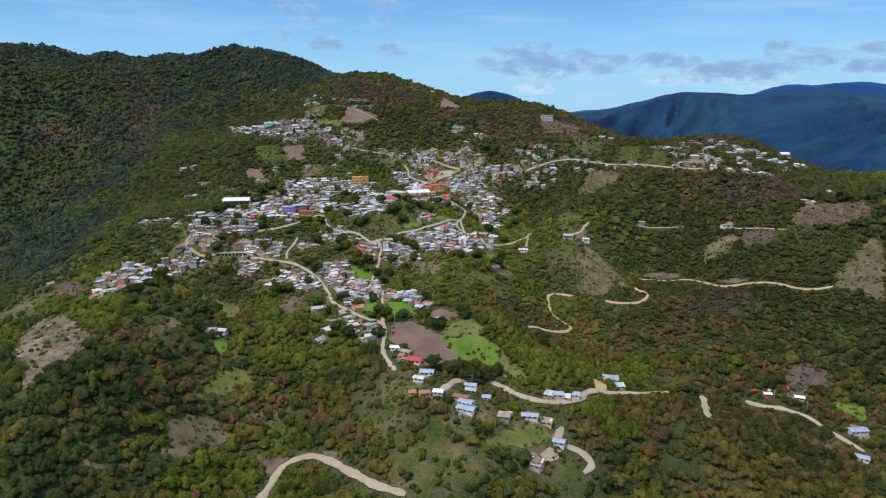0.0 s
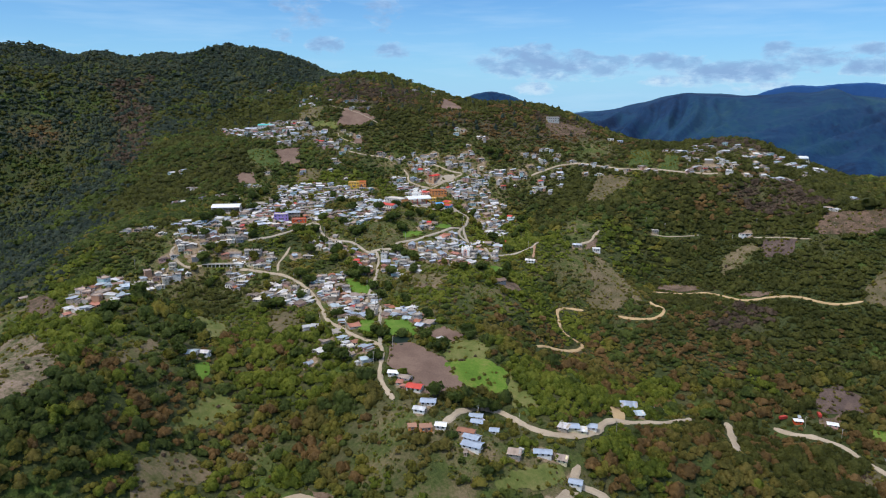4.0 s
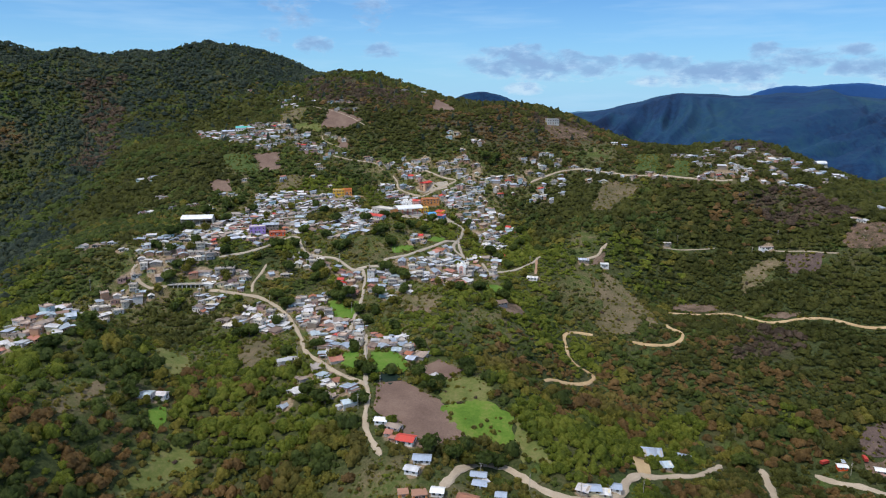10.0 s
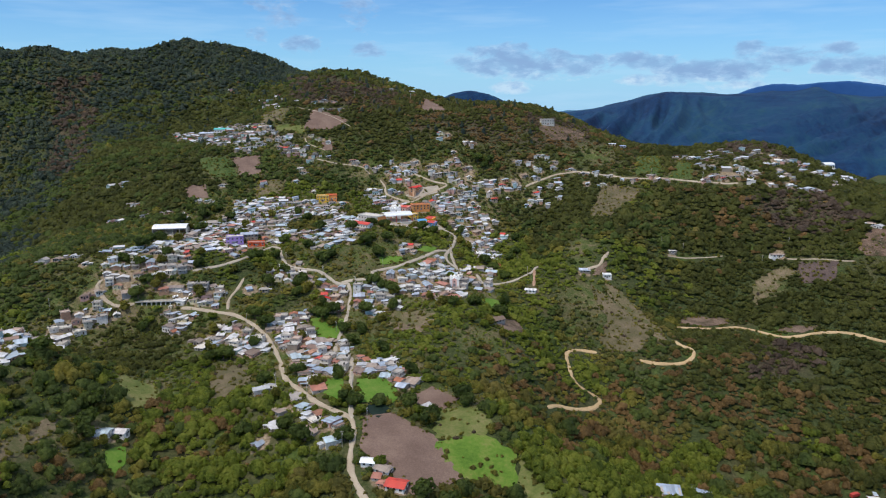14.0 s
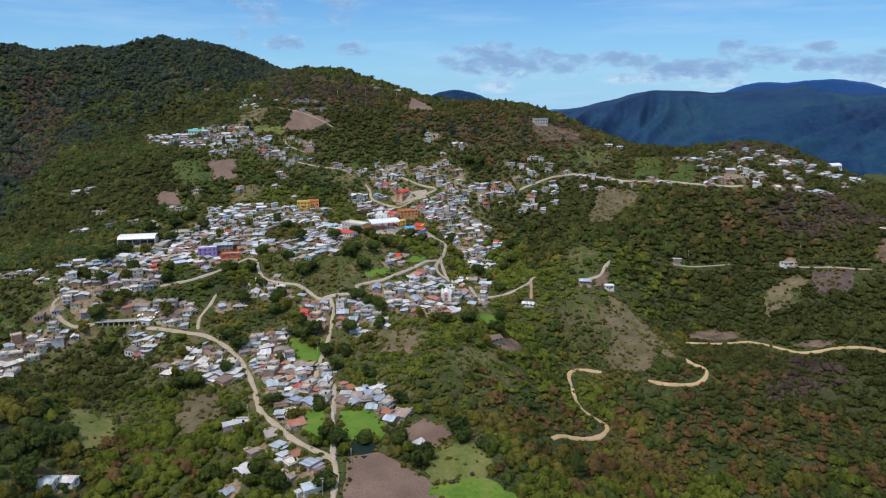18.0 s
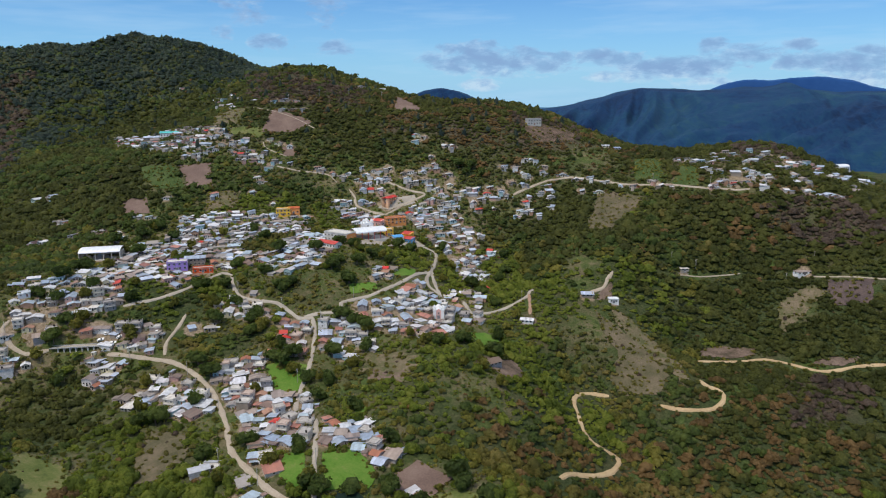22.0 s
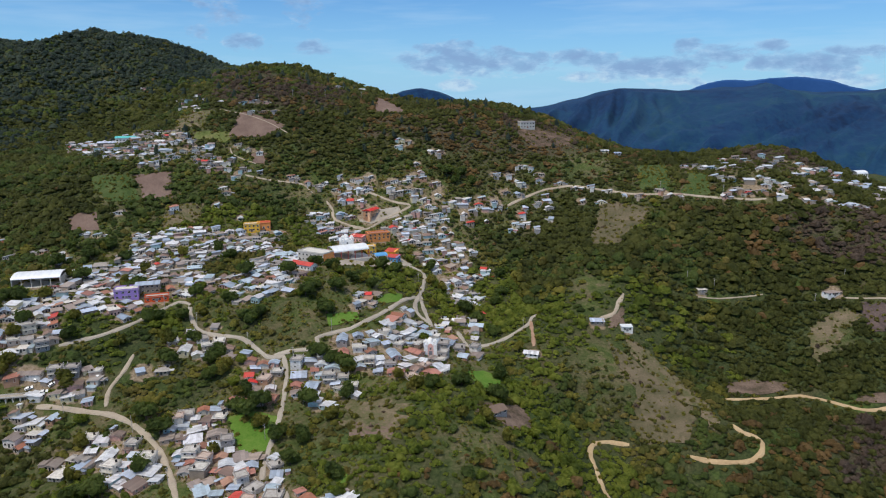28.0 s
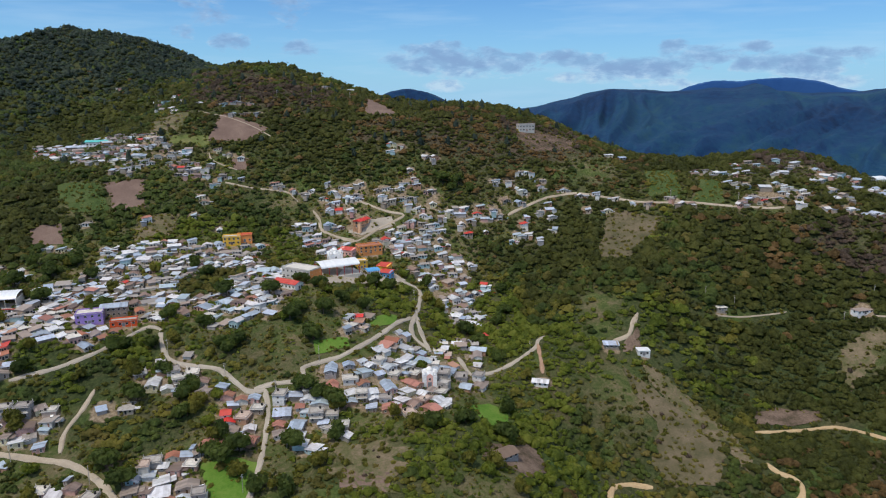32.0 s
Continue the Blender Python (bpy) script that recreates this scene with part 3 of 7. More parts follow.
def field(name, poly, mat, label, category="field", step=4.0, lift=0.4, furrow=None):
    """A plot of land laid over the ground, its border slightly ragged."""
    rnd = random.Random(len(poly) * 7 + int(abs(poly[0][0])))
    edge, ragged = [], (2.0 if mat in ("dry_grass", "scree", "burnt", "pasture", "brown_field", "bank", "cliff", "meadow") else 0.7)
    for (x1, y1), (x2, y2) in zip(poly, poly[1:] + poly[:1]):
        n = max(1, int(math.hypot(x2 - x1, y2 - y1) / step))
        for k in range(n):
            j = 0.0 if k == 0 else ragged
            edge.append(Vector((x1 + (x2 - x1) * k / n + rnd.uniform(-j, j), y1 + (y2 - y1) * k / n + rnd.uniform(-j, j))))
    n = len(edge)
    bx, by = [p.x for p in edge], [p.y for p in edge]
    gx, gy = np.meshgrid(np.arange(min(bx), max(bx), step), np.arange(min(by), max(by), step))
    ok = inside(poly, gx, gy)
    pts = edge + [Vector((a, b)) for a, b in zip(gx[ok], gy[ok])]
    vs, _, fs, *_ = geometry.delaunay_2d_cdt(pts, [(k, (k + 1) % n) for k in range(n)], [], 1, 1e-4)
    xy = np.array([(p.x, p.y) for p in vs])
    z = height(xy[:, 0], xy[:, 1]) + lift
    if furrow:
        z = z + furrow * np.sin(xy[:, 0] * 1.3 + xy[:, 1] * 0.5)
    ob = mesh_object(name, np.column_stack([xy, z]), np.array([tuple(q) for q in fs if len(q) == 3]), M[mat], smooth=True)
    cover = inside(poly, CX, CY)
    taken[cover & (taken == 0)] = 1
    dry[cover] = {"dry_grass": 2, "brown_field": 2, "burnt": 2, "pasture": 5, "meadow": 5, "scree": 3, "cliff": 3, "crop": 6}.get(mat, 1)
    return tagged(ob, label, category, kind="structure")

road("road_main_street", 3.5, [(-33, 444), (-39, 457), (-43, 467), (-45, 479), (-45, 496), (-47, 509), (-55, 517), (-70, 531), (-80, 545), (-96, 571), (-106, 602), (-118, 629), (-132, 649), (-151, 663), (-172, 669), (-196, 674)], "dirt", "unpaved pale dirt road winding along the slope")
road("road_west_road", 3.2, [(-234, 678), (-240, 675), (-246, 673), (-255, 676), (-262, 682), (-266, 687), (-264, 693)], "dirt", "unpaved pale dirt road winding along the slope")
road("road_pitch_lane", 3.2, [(-47, 509), (-50, 532), (-52, 558), (-55, 593)], "concrete", "pale concrete village street between houses")
road("road_school_lane", 3.2, [(-68, 607), (-69, 621), (-67, 644), (-65, 668), (-65, 690), (-68, 705)], "concrete", "pale concrete village street between houses")
road("road_upper_road", 3.2, [(-74, 706), (-65, 708), (-53, 708), (-47, 709), (-49, 717), (-38, 722), (-28, 725), (-16, 736), (-4, 752), (12, 779), (17, 790)], "concrete", "pale concrete village street between houses")
road("road_middle_road", 3.2, [(-68, 705), (-77, 705), (-86, 713), (-95, 722), (-105, 726), (-116, 729), (-124, 734), (-130, 745), (-135, 762)], "concrete", "pale concrete village street between houses")
road("road_court_lane", 3.2, [(-135, 762), (-143, 766), (-153, 754), (-164, 737), (-180, 723), (-198, 712)], "concrete", "pale concrete village street between houses")
road("road_church_road", 3.2, [(12, 850), (21, 847), (28, 841), (24, 813), (16, 774), (17, 759), (25, 750)], "concrete", "pale concrete village street between houses")
road("road_hill_road", 2.2, [(-48, 919), (-44, 910), (-31, 902), (-21, 897), (-13, 900), (-1, 910), (13, 919), (23, 925), (11, 929), (-4, 935), (-17, 943)], "dirt", "unpaved pale dirt road winding along the slope")
road("road_church_lane", 3.4, [(21, 797), (22, 770), (25, 746)], "concrete", "pale concrete village street between houses")
road("road_plaza_lane", 3.6, [(43, 749), (45, 737), (47, 728), (48, 726)], "concrete", "pale concrete village street between houses")
road("road_spur_path", 3.4, [(49, 727), (62, 734), (75, 746), (86, 755), (96, 763), (100, 772), (105, 775)], "concrete", "pale concrete village street between houses")
road("road_orange_path", 2.8, [(98, 766), (95, 747), (92, 731)], "red_dirt", "bare reddish dirt path down the slope")
road("road_spur_track", 3.2, [(144, 754), (156, 758), (163, 768), (170, 777)], "dirt", "unpaved pale dirt road winding along the slope")
road("road_ridge_road", 2.8, [(112, 923), (134, 934), (157, 943), (184, 944), (214, 926), (241, 905), (266, 895), (299, 881), (334, 873)], "dirt", "unpaved pale dirt road winding along the slope")
road("road_slope_path", 0.8, [(227, 778), (251, 779), (282, 781)], "dirt", "unpaved pale dirt road winding along the slope")
road("road_slope_path2", 1.1, [(330, 759), (351, 746), (377, 728)], "dirt", "unpaved pale dirt road winding along the slope")
road("road_gully_lane", 2.6, [(-159, 670), (-161, 682), (-157, 696), (-155, 708)], "dirt", "unpaved pale dirt road winding along the slope")

field("ploughed_field", [(-41, 511), (-24, 516), (-8, 503), (-1, 499), (8, 480), (13, 468), (-2, 456), (-12, 448), (-16, 453), (-26, 470), (-35, 478), (-40, 483)], "tilled", "ploughed brown field beside the village street", "ploughed field", furrow=0.12)
field("grass_plot", [(-48, 556), (-30, 557), (-21, 538), (-25, 526), (-36, 526), (-45, 525)], "turf", "mown bright green grass pitch", "grass plot")
field("pond", [(-40, 524), (-32, 526), (-25, 519), (-32, 510), (-40, 517)], "liner", "dark green lined water pond beside the ploughed field", "pond")
field("ploughed_field", [(-17, 536), (-1, 552), (16, 538), (6, 526), (-8, 522)], "tilled", "small fallow brown plot", "ploughed field", furrow=0.1)
field("ploughed_field", [(-228, 960), (-195, 964), (-190, 939), (-185, 926), (-208, 917), (-214, 936)], "tilled", "bare pinkish brown field on the hillside", "ploughed field", furrow=0.1)
field("ploughed_field", [(-265, 905), (-243, 907), (-233, 882), (-257, 884)], "tilled", "bare brown plot on the hillside", "ploughed field", furrow=0.1)
field("ploughed_field", [(-147, 1069), (-98, 1041), (-109, 1024), (-153, 1020)], "tilled", "bare brown field high on the hill", "ploughed field", furrow=0.1)
field("dry_field", [(-220, 1098), (-180, 1086), (-181, 1041), (-211, 1055)], "dry_grass", "pale dry grass plot high on the hill", "dry field")
field("ploughed_field", [(-1, 1157), (32, 1070), (-6, 1071)], "tilled", "bare brown field below the ridge", "ploughed field", furrow=0.1)
field("dry_field", [(199, 916), (236, 890), (219, 865), (189, 833), (168, 850)], "brown_field", "sloping dry field dotted with shrubs", "dry field")
field("crop_field", [(255, 975), (281, 962), (260, 903), (236, 919)], "crop", "green crop field on the ridge", "crop field")
field("bare_slope", [(383, 639), (435, 674), (447, 670), (410, 601), (378, 625)], "brown_field", "bare eroded earth slope", "bare slope")
field("bare_slope", [(382, 736), (412, 768), (463, 735), (451, 703), (435, 696)], "cliff", "bare terraced earth cut with rubble", "bare slope")
field("burnt_field", [(336, 749), (366, 733), (353, 712), (328, 722)], "burnt", "dark burnt plot on the slope", "burnt field")
field("earth_bank", [(217, 709), (231, 715), (258, 706), (254, 697), (233, 697), (211, 696)], "bank", "pale reddish rock cutting above the road", "earth bank")
field("earth_bank", [(281, 676), (293, 679), (316, 674), (316, 669), (299, 670)], "bank", "pale reddish rock cutting above the road", "earth bank")
field("dry_field", [(143, 732), (150, 723), (158, 711), (170, 697), (173, 683), (181, 675), (162, 649), (142, 654), (135, 669), (147, 690), (143, 710)], "brown_field", "dry bare flank of a spur dotted with shrubs", "dry field")
field("meadow", [(155, 737), (164, 732), (178, 715), (186, 698), (190, 677), (187, 660), (181, 652), (177, 660), (182, 677), (173, 684), (168, 697), (160, 711), (155, 723)], "dry_grass", "grassy crest of a spur", "meadow")
field("yard", [(147, 744), (161, 747), (165, 765), (159, 758), (151, 752)], "bank", "bare earth yard round the spur house", "yard")
field("dry_field", [(-44, 673), (-12, 657), (5, 639), (-6, 630), (-28, 653)], "dry_grass", "dry terraced plot below the houses", "dry field")
field("grass_plot", [(40, 690), (52, 698), (62, 692), (57, 669), (47, 670)], "turf", "bright green plot below the houses", "grass plot")
field("grass_plot", [(-44, 738), (-24, 740), (-23, 733), (-42, 727)], "turf", "bright green garden plot", "grass plot")
field("grass_plot", [(-10, 769), (8, 782), (5, 766), (-12, 755)], "turf", "bright green garden plot", "grass plot")
field("ploughed_field", [(-26, 646), (-5, 635), (-6, 622), (-28, 632)], "tilled", "bare dirt clearing below the houses", "ploughed field")
field("dry_field", [(-37, 647), (-13, 647), (-3, 621), (-16, 625)], "dry_grass", "dry brown plot", "dry field")
field("terrace", [(-47, 842), (7, 863), (19, 852), (-45, 800)], "concrete", "paved terrace in front of the church", "terrace")
field("terrace", [(-26, 909), (-13, 904), (15, 916), (12, 925), (-6, 921)], "concrete", "bare earth yard before the town hall", "terrace")
field("grass_plot", [(-94, 661), (-79, 663), (-66, 658), (-67, 643), (-70, 631), (-82, 630), (-89, 649)], "turf", "green grassy plot between houses", "grass plot")
field("grass_plot", [(-38, 612), (-28, 606), (-29, 592), (-34, 598)], "turf", "bright green strip among trees", "grass plot")
field("yard", [(38, 641), (45, 655), (56, 656), (61, 668), (70, 663), (73, 647), (60, 633), (50, 638)], "bank", "bare trodden earth round the barn", "yard")
field("dry_field", [(-15, 665), (7, 648), (1, 644), (-22, 654)], "dry_grass", "dry sloping plot below the chapel", "dry field")



road("road_switch_upper", 2.9, [(206, 689), (218, 690), (235, 692), (254, 691), (263, 686), (275, 676), (286, 668), (297, 666), (309, 666), (318, 664), (326, 661), (334, 656), (342, 648), (352, 639), (362, 633), (376, 629)], "ochre_dirt", "unpaved ochre dirt road cut into the slope")
road("road_switch_loop", 3.3, [(193, 657), (195, 649), (200, 645), (201, 639), (197, 633), (190, 630), (182, 631), (169, 635), (160, 641)], "ochre_dirt", "unpaved ochre dirt road cut into the slope")
road("road_switch_middle", 3.0, [(131, 657), (125, 659), (119, 660), (111, 658), (106, 652), (104, 645), (104, 635), (103, 626), (103, 617), (106, 609), (113, 606)], "ochre_dirt", "unpaved ochre dirt road cut into the slope")
road("road_switch_low", 3.6, [(113, 606), (118, 603), (119, 599), (113, 590), (105, 583), (94, 577), (82, 571), (74, 562)], "ochre_dirt", "unpaved ochre dirt road cut into the slope")
road("road_lower_road", 5.2, [(-1, 416), (4, 427), (10, 441), (22, 452), (34, 450), (41, 443), (51, 427), (62, 420), (79, 420), (92, 428), (101, 446), (112, 459)], "dirt", "unpaved pale dirt road winding along the slope")
road("road_lower_road_east", 4.6, [(112, 459), (118, 460), (133, 464), (152, 471), (183, 511)], "dirt", "unpaved pale dirt road winding along the slope")
road("road_valley_road2", 6.0, [(212, 514), (208, 498), (192, 451)], "dirt", "unpaved pale dirt road winding along the slope")
road("road_valley_road", 5.5, [(247, 512), (262, 501), (274, 496), (286, 491), (294, 478), (304, 467), (312, 455)], "dirt", "unpaved pale dirt road winding along the slope")
road("road_lower_bend", 5.0, [(77, 400), (73, 393), (76, 388), (85, 386), (91, 383), (92, 379), (86, 374)], "dirt", "unpaved pale dirt road winding along the slope")
road("road_near_road", 5.6, [(-109, 353), (-106, 368), (-101, 389), (-85, 395), (-69, 383), (-56, 369), (-38, 351), (-21, 343)], "dirt", "unpaved pale dirt road winding along the slope")
road("road_hill_lane", 1.3, [(-148, 1002), (-144, 993), (-132, 986), (-121, 981)], "dirt", "unpaved pale dirt road winding along the slope")
road("road_hill_street", 1.5, [(-129, 965), (-105, 959), (-77, 956), (-66, 944)], "dirt", "unpaved pale dirt road winding along the slope")
road("road_top_path", 1.0, [(-173, 1082), (-147, 1065), (-117, 1045), (-105, 1036), (-95, 1028)], "dirt", "unpaved pale dirt road winding along the slope")
road("road_court_path", 2.2, [(-53, 933), (-47, 922), (-45, 910), (-34, 904), (-19, 899)], "dirt", "unpaved pale dirt road winding along the slope")
field("bare_slope", [(-323, 485), (-322, 513), (-296, 506), (-267, 475), (-234, 434), (-226, 406), (-230, 382), (-237, 368), (-242, 362)], "scree", "bare landslide scar with pale rubble and bushes", "bare slope")
field("bare_slope", [(-363, 610), (-343, 615), (-292, 532), (-300, 524), (-319, 536)], "cliff", "bare brown earth slope above the ravine", "bare slope")
field("dry_field", [(-215, 453), (-210, 484), (-202, 503), (-200, 485), (-207, 454)], "dry_grass", "small dry clearing among trees", "dry field")
field("grass_plot", [(-176, 491), (-169, 499), (-165, 488), (-166, 478), (-171, 479)], "turf", "bright green meadow strip beside a house", "grass plot")
field("meadow", [(-173, 417), (-166, 445), (-161, 469), (-152, 479), (-140, 465), (-149, 453), (-165, 427)], "meadow", "olive meadow clearing among trees", "meadow")
field("dry_field", [(-151, 604), (-138, 601), (-125, 596), (-119, 572), (-126, 556), (-138, 552), (-146, 566), (-145, 584)], "brown_field", "dry grass clearing on the slope", "dry field")
field("meadow", [(-205, 580), (-176, 568), (-168, 543), (-178, 531), (-196, 552)], "meadow", "olive grass clearing among trees", "meadow")
field("grass_plot", [(-67, 558), (-58, 561), (-54, 538), (-53, 527), (-61, 530), (-67, 539)], "turf", "bright green plot beside the lane", "grass plot")
field("dry_field", [(-172, 382), (-166, 405), (-154, 416), (-138, 408), (-142, 399), (-151, 384), (-156, 365), (-166, 363)], "dry_grass", "dry rocky clearing among trees", "dry field")
field("dry_field", [(-212, 326), (-203, 333), (-187, 342), (-177, 346), (-182, 340)], "dry_grass", "dry brown clearing among trees", "dry field")
field("earth_bank", [(-124, 399), (-110, 399), (-99, 395), (-103, 385), (-106, 380), (-114, 384)], "bank", "bare pinkish earth bank above the road", "earth bank")
field("earth_bank", [(-82, 402), (-71, 393), (-63, 386), (-65, 381), (-74, 387)], "bank", "bare pinkish earth bank above the road", "earth bank")
field("pasture", [(0, 493), (16, 498), (33, 495), (43, 489), (42, 470), (39, 463), (15, 467), (4, 477)], "pasture", "bright green pasture on the slope", "pasture")
field("dry_field", [(44, 488), (50, 487), (53, 465), (59, 443), (43, 455), (39, 464), (42, 471)], "meadow", "dry pale grass beside the pasture", "dry field")
field("meadow", [(-1, 524), (20, 525), (32, 506), (27, 497), (-1, 496)], "meadow", "olive grass slope above the pasture", "meadow")
field("burnt_field", [(288, 537), (303, 551), (318, 554), (328, 539), (322, 525), (306, 524), (291, 530)], "burnt", "dark burnt plot on the slope", "burnt field")
field("pasture", [(317, 510), (340, 502), (330, 486), (314, 498)], "pasture", "green garden plot beside the road", "pasture")
field("dry_field", [(278, 458), (298, 470), (301, 452), (276, 444)], "brown_field", "dry brown plot below the road", "dry field")
field("meadow", [(25, 378), (44, 391), (66, 397), (68, 390), (54, 380), (29, 374)], "meadow", "open grass slope beside the road bend", "meadow")
field("yard", [(58, 376), (66, 384), (74, 384), (71, 378), (63, 374)], "dirt", "bare pale earth yard beside the road bend", "yard")
field("yard", [(110, 472), (127, 505), (122, 470), (118, 456), (112, 459)], "ochre_dirt", "bare ochre earth yard beside the road", "yard")
field("yard", [(285, 521), (304, 526), (300, 511), (284, 509)], "bank", "bare earth yard below the burnt plot", "yard")
field("grass_plot", [(-187, 1036), (-153, 1030), (-150, 1011), (-187, 1020)], "meadow", "olive green plot high on the hill", "grass plot")
field("crop_field", [(-267, 965), (-230, 958), (-210, 919), (-237, 919), (-259, 945)], "crop", "steep green crop field on the hillside", "crop field")
field("dry_field", [(-188, 916), (-158, 921), (-159, 892), (-183, 883)], "dry_grass", "dry terraced plot among shrubs", "dry field")
field("ploughed_field", [(-127, 995), (-110, 996), (-113, 981), (-124, 981)], "tilled", "small bare brown plot on the hillside", "ploughed field")
field("crop_field", [(290, 935), (303, 923), (290, 887), (266, 896)], "crop", "green garden plot on the ridge", "crop field")
field("bare_slope", [(148, 1059), (176, 1052), (215, 1059), (201, 1025), (161, 1008), (141, 1026)], "cliff", "dry rocky slope near the hilltop", "bare slope")
field("dry_field", [(297, 744), (324, 752), (332, 738), (297, 720), (283, 712), (284, 728)], "dry_grass", "dry sloping plot among trees", "dry field")


# ---- far ranges ----
def mountain_range(name, az0, az1, dist, depth, crest, foot, mat, label, seed, spurs=120.0):
    """A range that runs across the distance: spurs and ravines come down from its crest towards the valley."""
    n, m = 420, 70
    u, w = np.meshgrid(np.linspace(0, 1, n), np.linspace(0, 1, m))
    a = np.radians(az0 + (az1 - az0) * u)
    along, down = a * dist, (1 - w) * depth
    bend = along + 0.35 * down + ripple(along, down, 1500, seed) * 320
    big, small, fine = (1 - 2 * np.abs(ripple(bend, down * 0.35, k, seed + j)) for j, k in enumerate((1500, 560, 210)))
    body = np.clip(w * 1.25 - 0.1, 0, 1) ** 0.8
    out = np.clip((1 - w) * 5, 0, 1) * np.clip(w * 4, 0, 1)
    z = foot + (crest(u) - foot) * body + out * spurs * (0.5 * big + 0.5 * small + 0.3 * fine)
    z = np.minimum(z, crest(u) - (1 - w) * 40) + ripple(along, down * 0.2, 230, seed + 4) * 9 + ripple(along, down, 46, seed + 6) * 2
    d = dist - down
    v = np.stack([np.sin(a) * d, np.cos(a) * d, z], -1).reshape(-1, 3)
    i = np.arange(n * m).reshape(m, n)
    f = np.stack([i[:-1, :-1], i[:-1, 1:], i[1:, 1:], i[1:, :-1]], -1).reshape(-1, 4)
    back = np.stack([np.sin(a[-1]) * (dist + 60), np.cos(a[-1]) * (dist + 60), np.full(n, foot)], -1)
    b = np.arange(n) + len(v)
    f = np.vstack([f, np.stack([i[-1, :-1], i[-1, 1:], b[1:], b[:-1]], -1)])
    return tagged(mesh_object(name, np.vstack([v, back]), f, mat, smooth=True), label, "mountain range", kind="structure")


# distance haze is painted into these forests as blue base colour
M["hazed_forest"] = mottled("hazed_forest", [(0.38, (0.003, 0.018, 0.058)), (0.47, (0.005, 0.032, 0.094)), (0.55, (0.008, 0.046, 0.101)), (0.66, (0.018, 0.062, 0.090))], (0.0022, 0.03), relief=0.9, dist=10.0)
M["hazed_blue_forest"] = mottled("hazed_blue_forest", [(0.3, (0.012, 0.060, 0.20)), (0.7, (0.024, 0.088, 0.25))], (0.003, 0.02), relief=0.4, dist=10.0)
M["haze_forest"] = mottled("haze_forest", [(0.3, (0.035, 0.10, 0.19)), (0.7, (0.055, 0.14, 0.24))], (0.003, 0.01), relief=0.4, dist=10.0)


def profile(az0, az1, stops):
    az, tall = np.array([q[0] for q in stops]), np.array([q[1] for q in stops], float)

    def crest(u):
        at = az0 + (az1 - az0) * u
        return (np.interp(at - 0.35, az, tall) + np.interp(at, az, tall) * 2 + np.interp(at + 0.35, az, tall)) / 4
    return crest


mountain_range("mountain_range", 8, 80, 4780, 2300, profile(8, 80, [(8, 60), (9.4, 118), (10.6, 162), (14.0, 203), (16.8, 262), (19.0, 309), (20.7, 298), (22.3, 290), (24.4, 290), (25.9, 303), (27.4, 303), (28.4, 314), (29.0, 336), (29.6, 316), (30.2, 291), (32.4, 275), (35.2, 279), (37.0, 301), (42, 320), (55, 300), (80, 250)]), -160, M["hazed_forest"], "forested mountain range in the distance, painted dark haze blue", 5, 115.0)
mountain_range("mountain_range", 21, 60, 4930, 120, profile(21, 60, [(21, 180), (23.4, 270), (24.3, 303), (26.2, 356), (27.9, 346), (29.3, 358), (31.7, 366), (33.4, 330), (35.5, 280), (45, 250), (60, 200)]), 0, M["hazed_blue_forest"], "mountain range far off, painted deep haze blue", 8, 10.0)
mountain_range("mountain_range", 0, 9, 4500, 260, profile(0, 9, [(0, 200), (2.2, 287), (4.0, 313), (5.3, 297), (6.7, 246), (9, 150)]), 0, M["hazed_forest"], "forested hill beyond the ridge, painted dark haze blue", 12, 20.0)
mountain_range("mountain_range", 3, 18, 4900, 120, profile(3, 18, [(3, 150), (8, 152), (10, 166), (12, 180), (15, 160), (18, 120)]), -100, M["haze_forest"], "low hills on the horizon, painted pale haze blue", 14, 6.0)


# ---- houses ----
def part(name, bm, mat, parent, label=""):
    me = bpy.data.meshes.new(name)
    bm.normal_update()
    bm.to_mesh(me)
    bm.free()
    for k in (mat if isinstance(mat, (list, tuple)) else (mat,)):
        me.materials.append(M[k])
    ob = new(name, me)
    ob.parent = parent
    return tagged(ob, label) if label else ob


def box(bm, x0, y0, z0, x1, y1, z1, slot=0, skip=()):
    v = [bm.verts.new(p) for p in ((x0, y0, z0), (x1, y0, z0), (x1, y1, z0), (x0, y1, z0), (x0, y0, z1), (x1, y0, z1), (x1, y1, z1), (x0, y1, z1))]
    for k, q in enumerate(((0, 3, 2, 1), (4, 5, 6, 7), (0, 1, 5, 4), (1, 2, 6, 5), (2, 3, 7, 6), (3, 0, 4, 7))):
        if k not in skip:
            bm.faces.new([v[j] for j in q]).material_index = slot
    return v


def prism(bm, outline, y0, y1, slot=0):
    """An outline in x and z drawn out along y."""
    a, b = [bm.verts.new((x, y0, z)) for x, z in outline], [bm.verts.new((x, y1, z)) for x, z in outline]
    n = len(outline)
    bm.faces.new(a[::-1] if y1 > y0 else a).material_index = slot
    bm.faces.new(b).material_index = slot
    for k in range(n):
        bm.faces.new((a[k], a[(k + 1) % n], b[(k + 1) % n], b[k])).material_index = slot


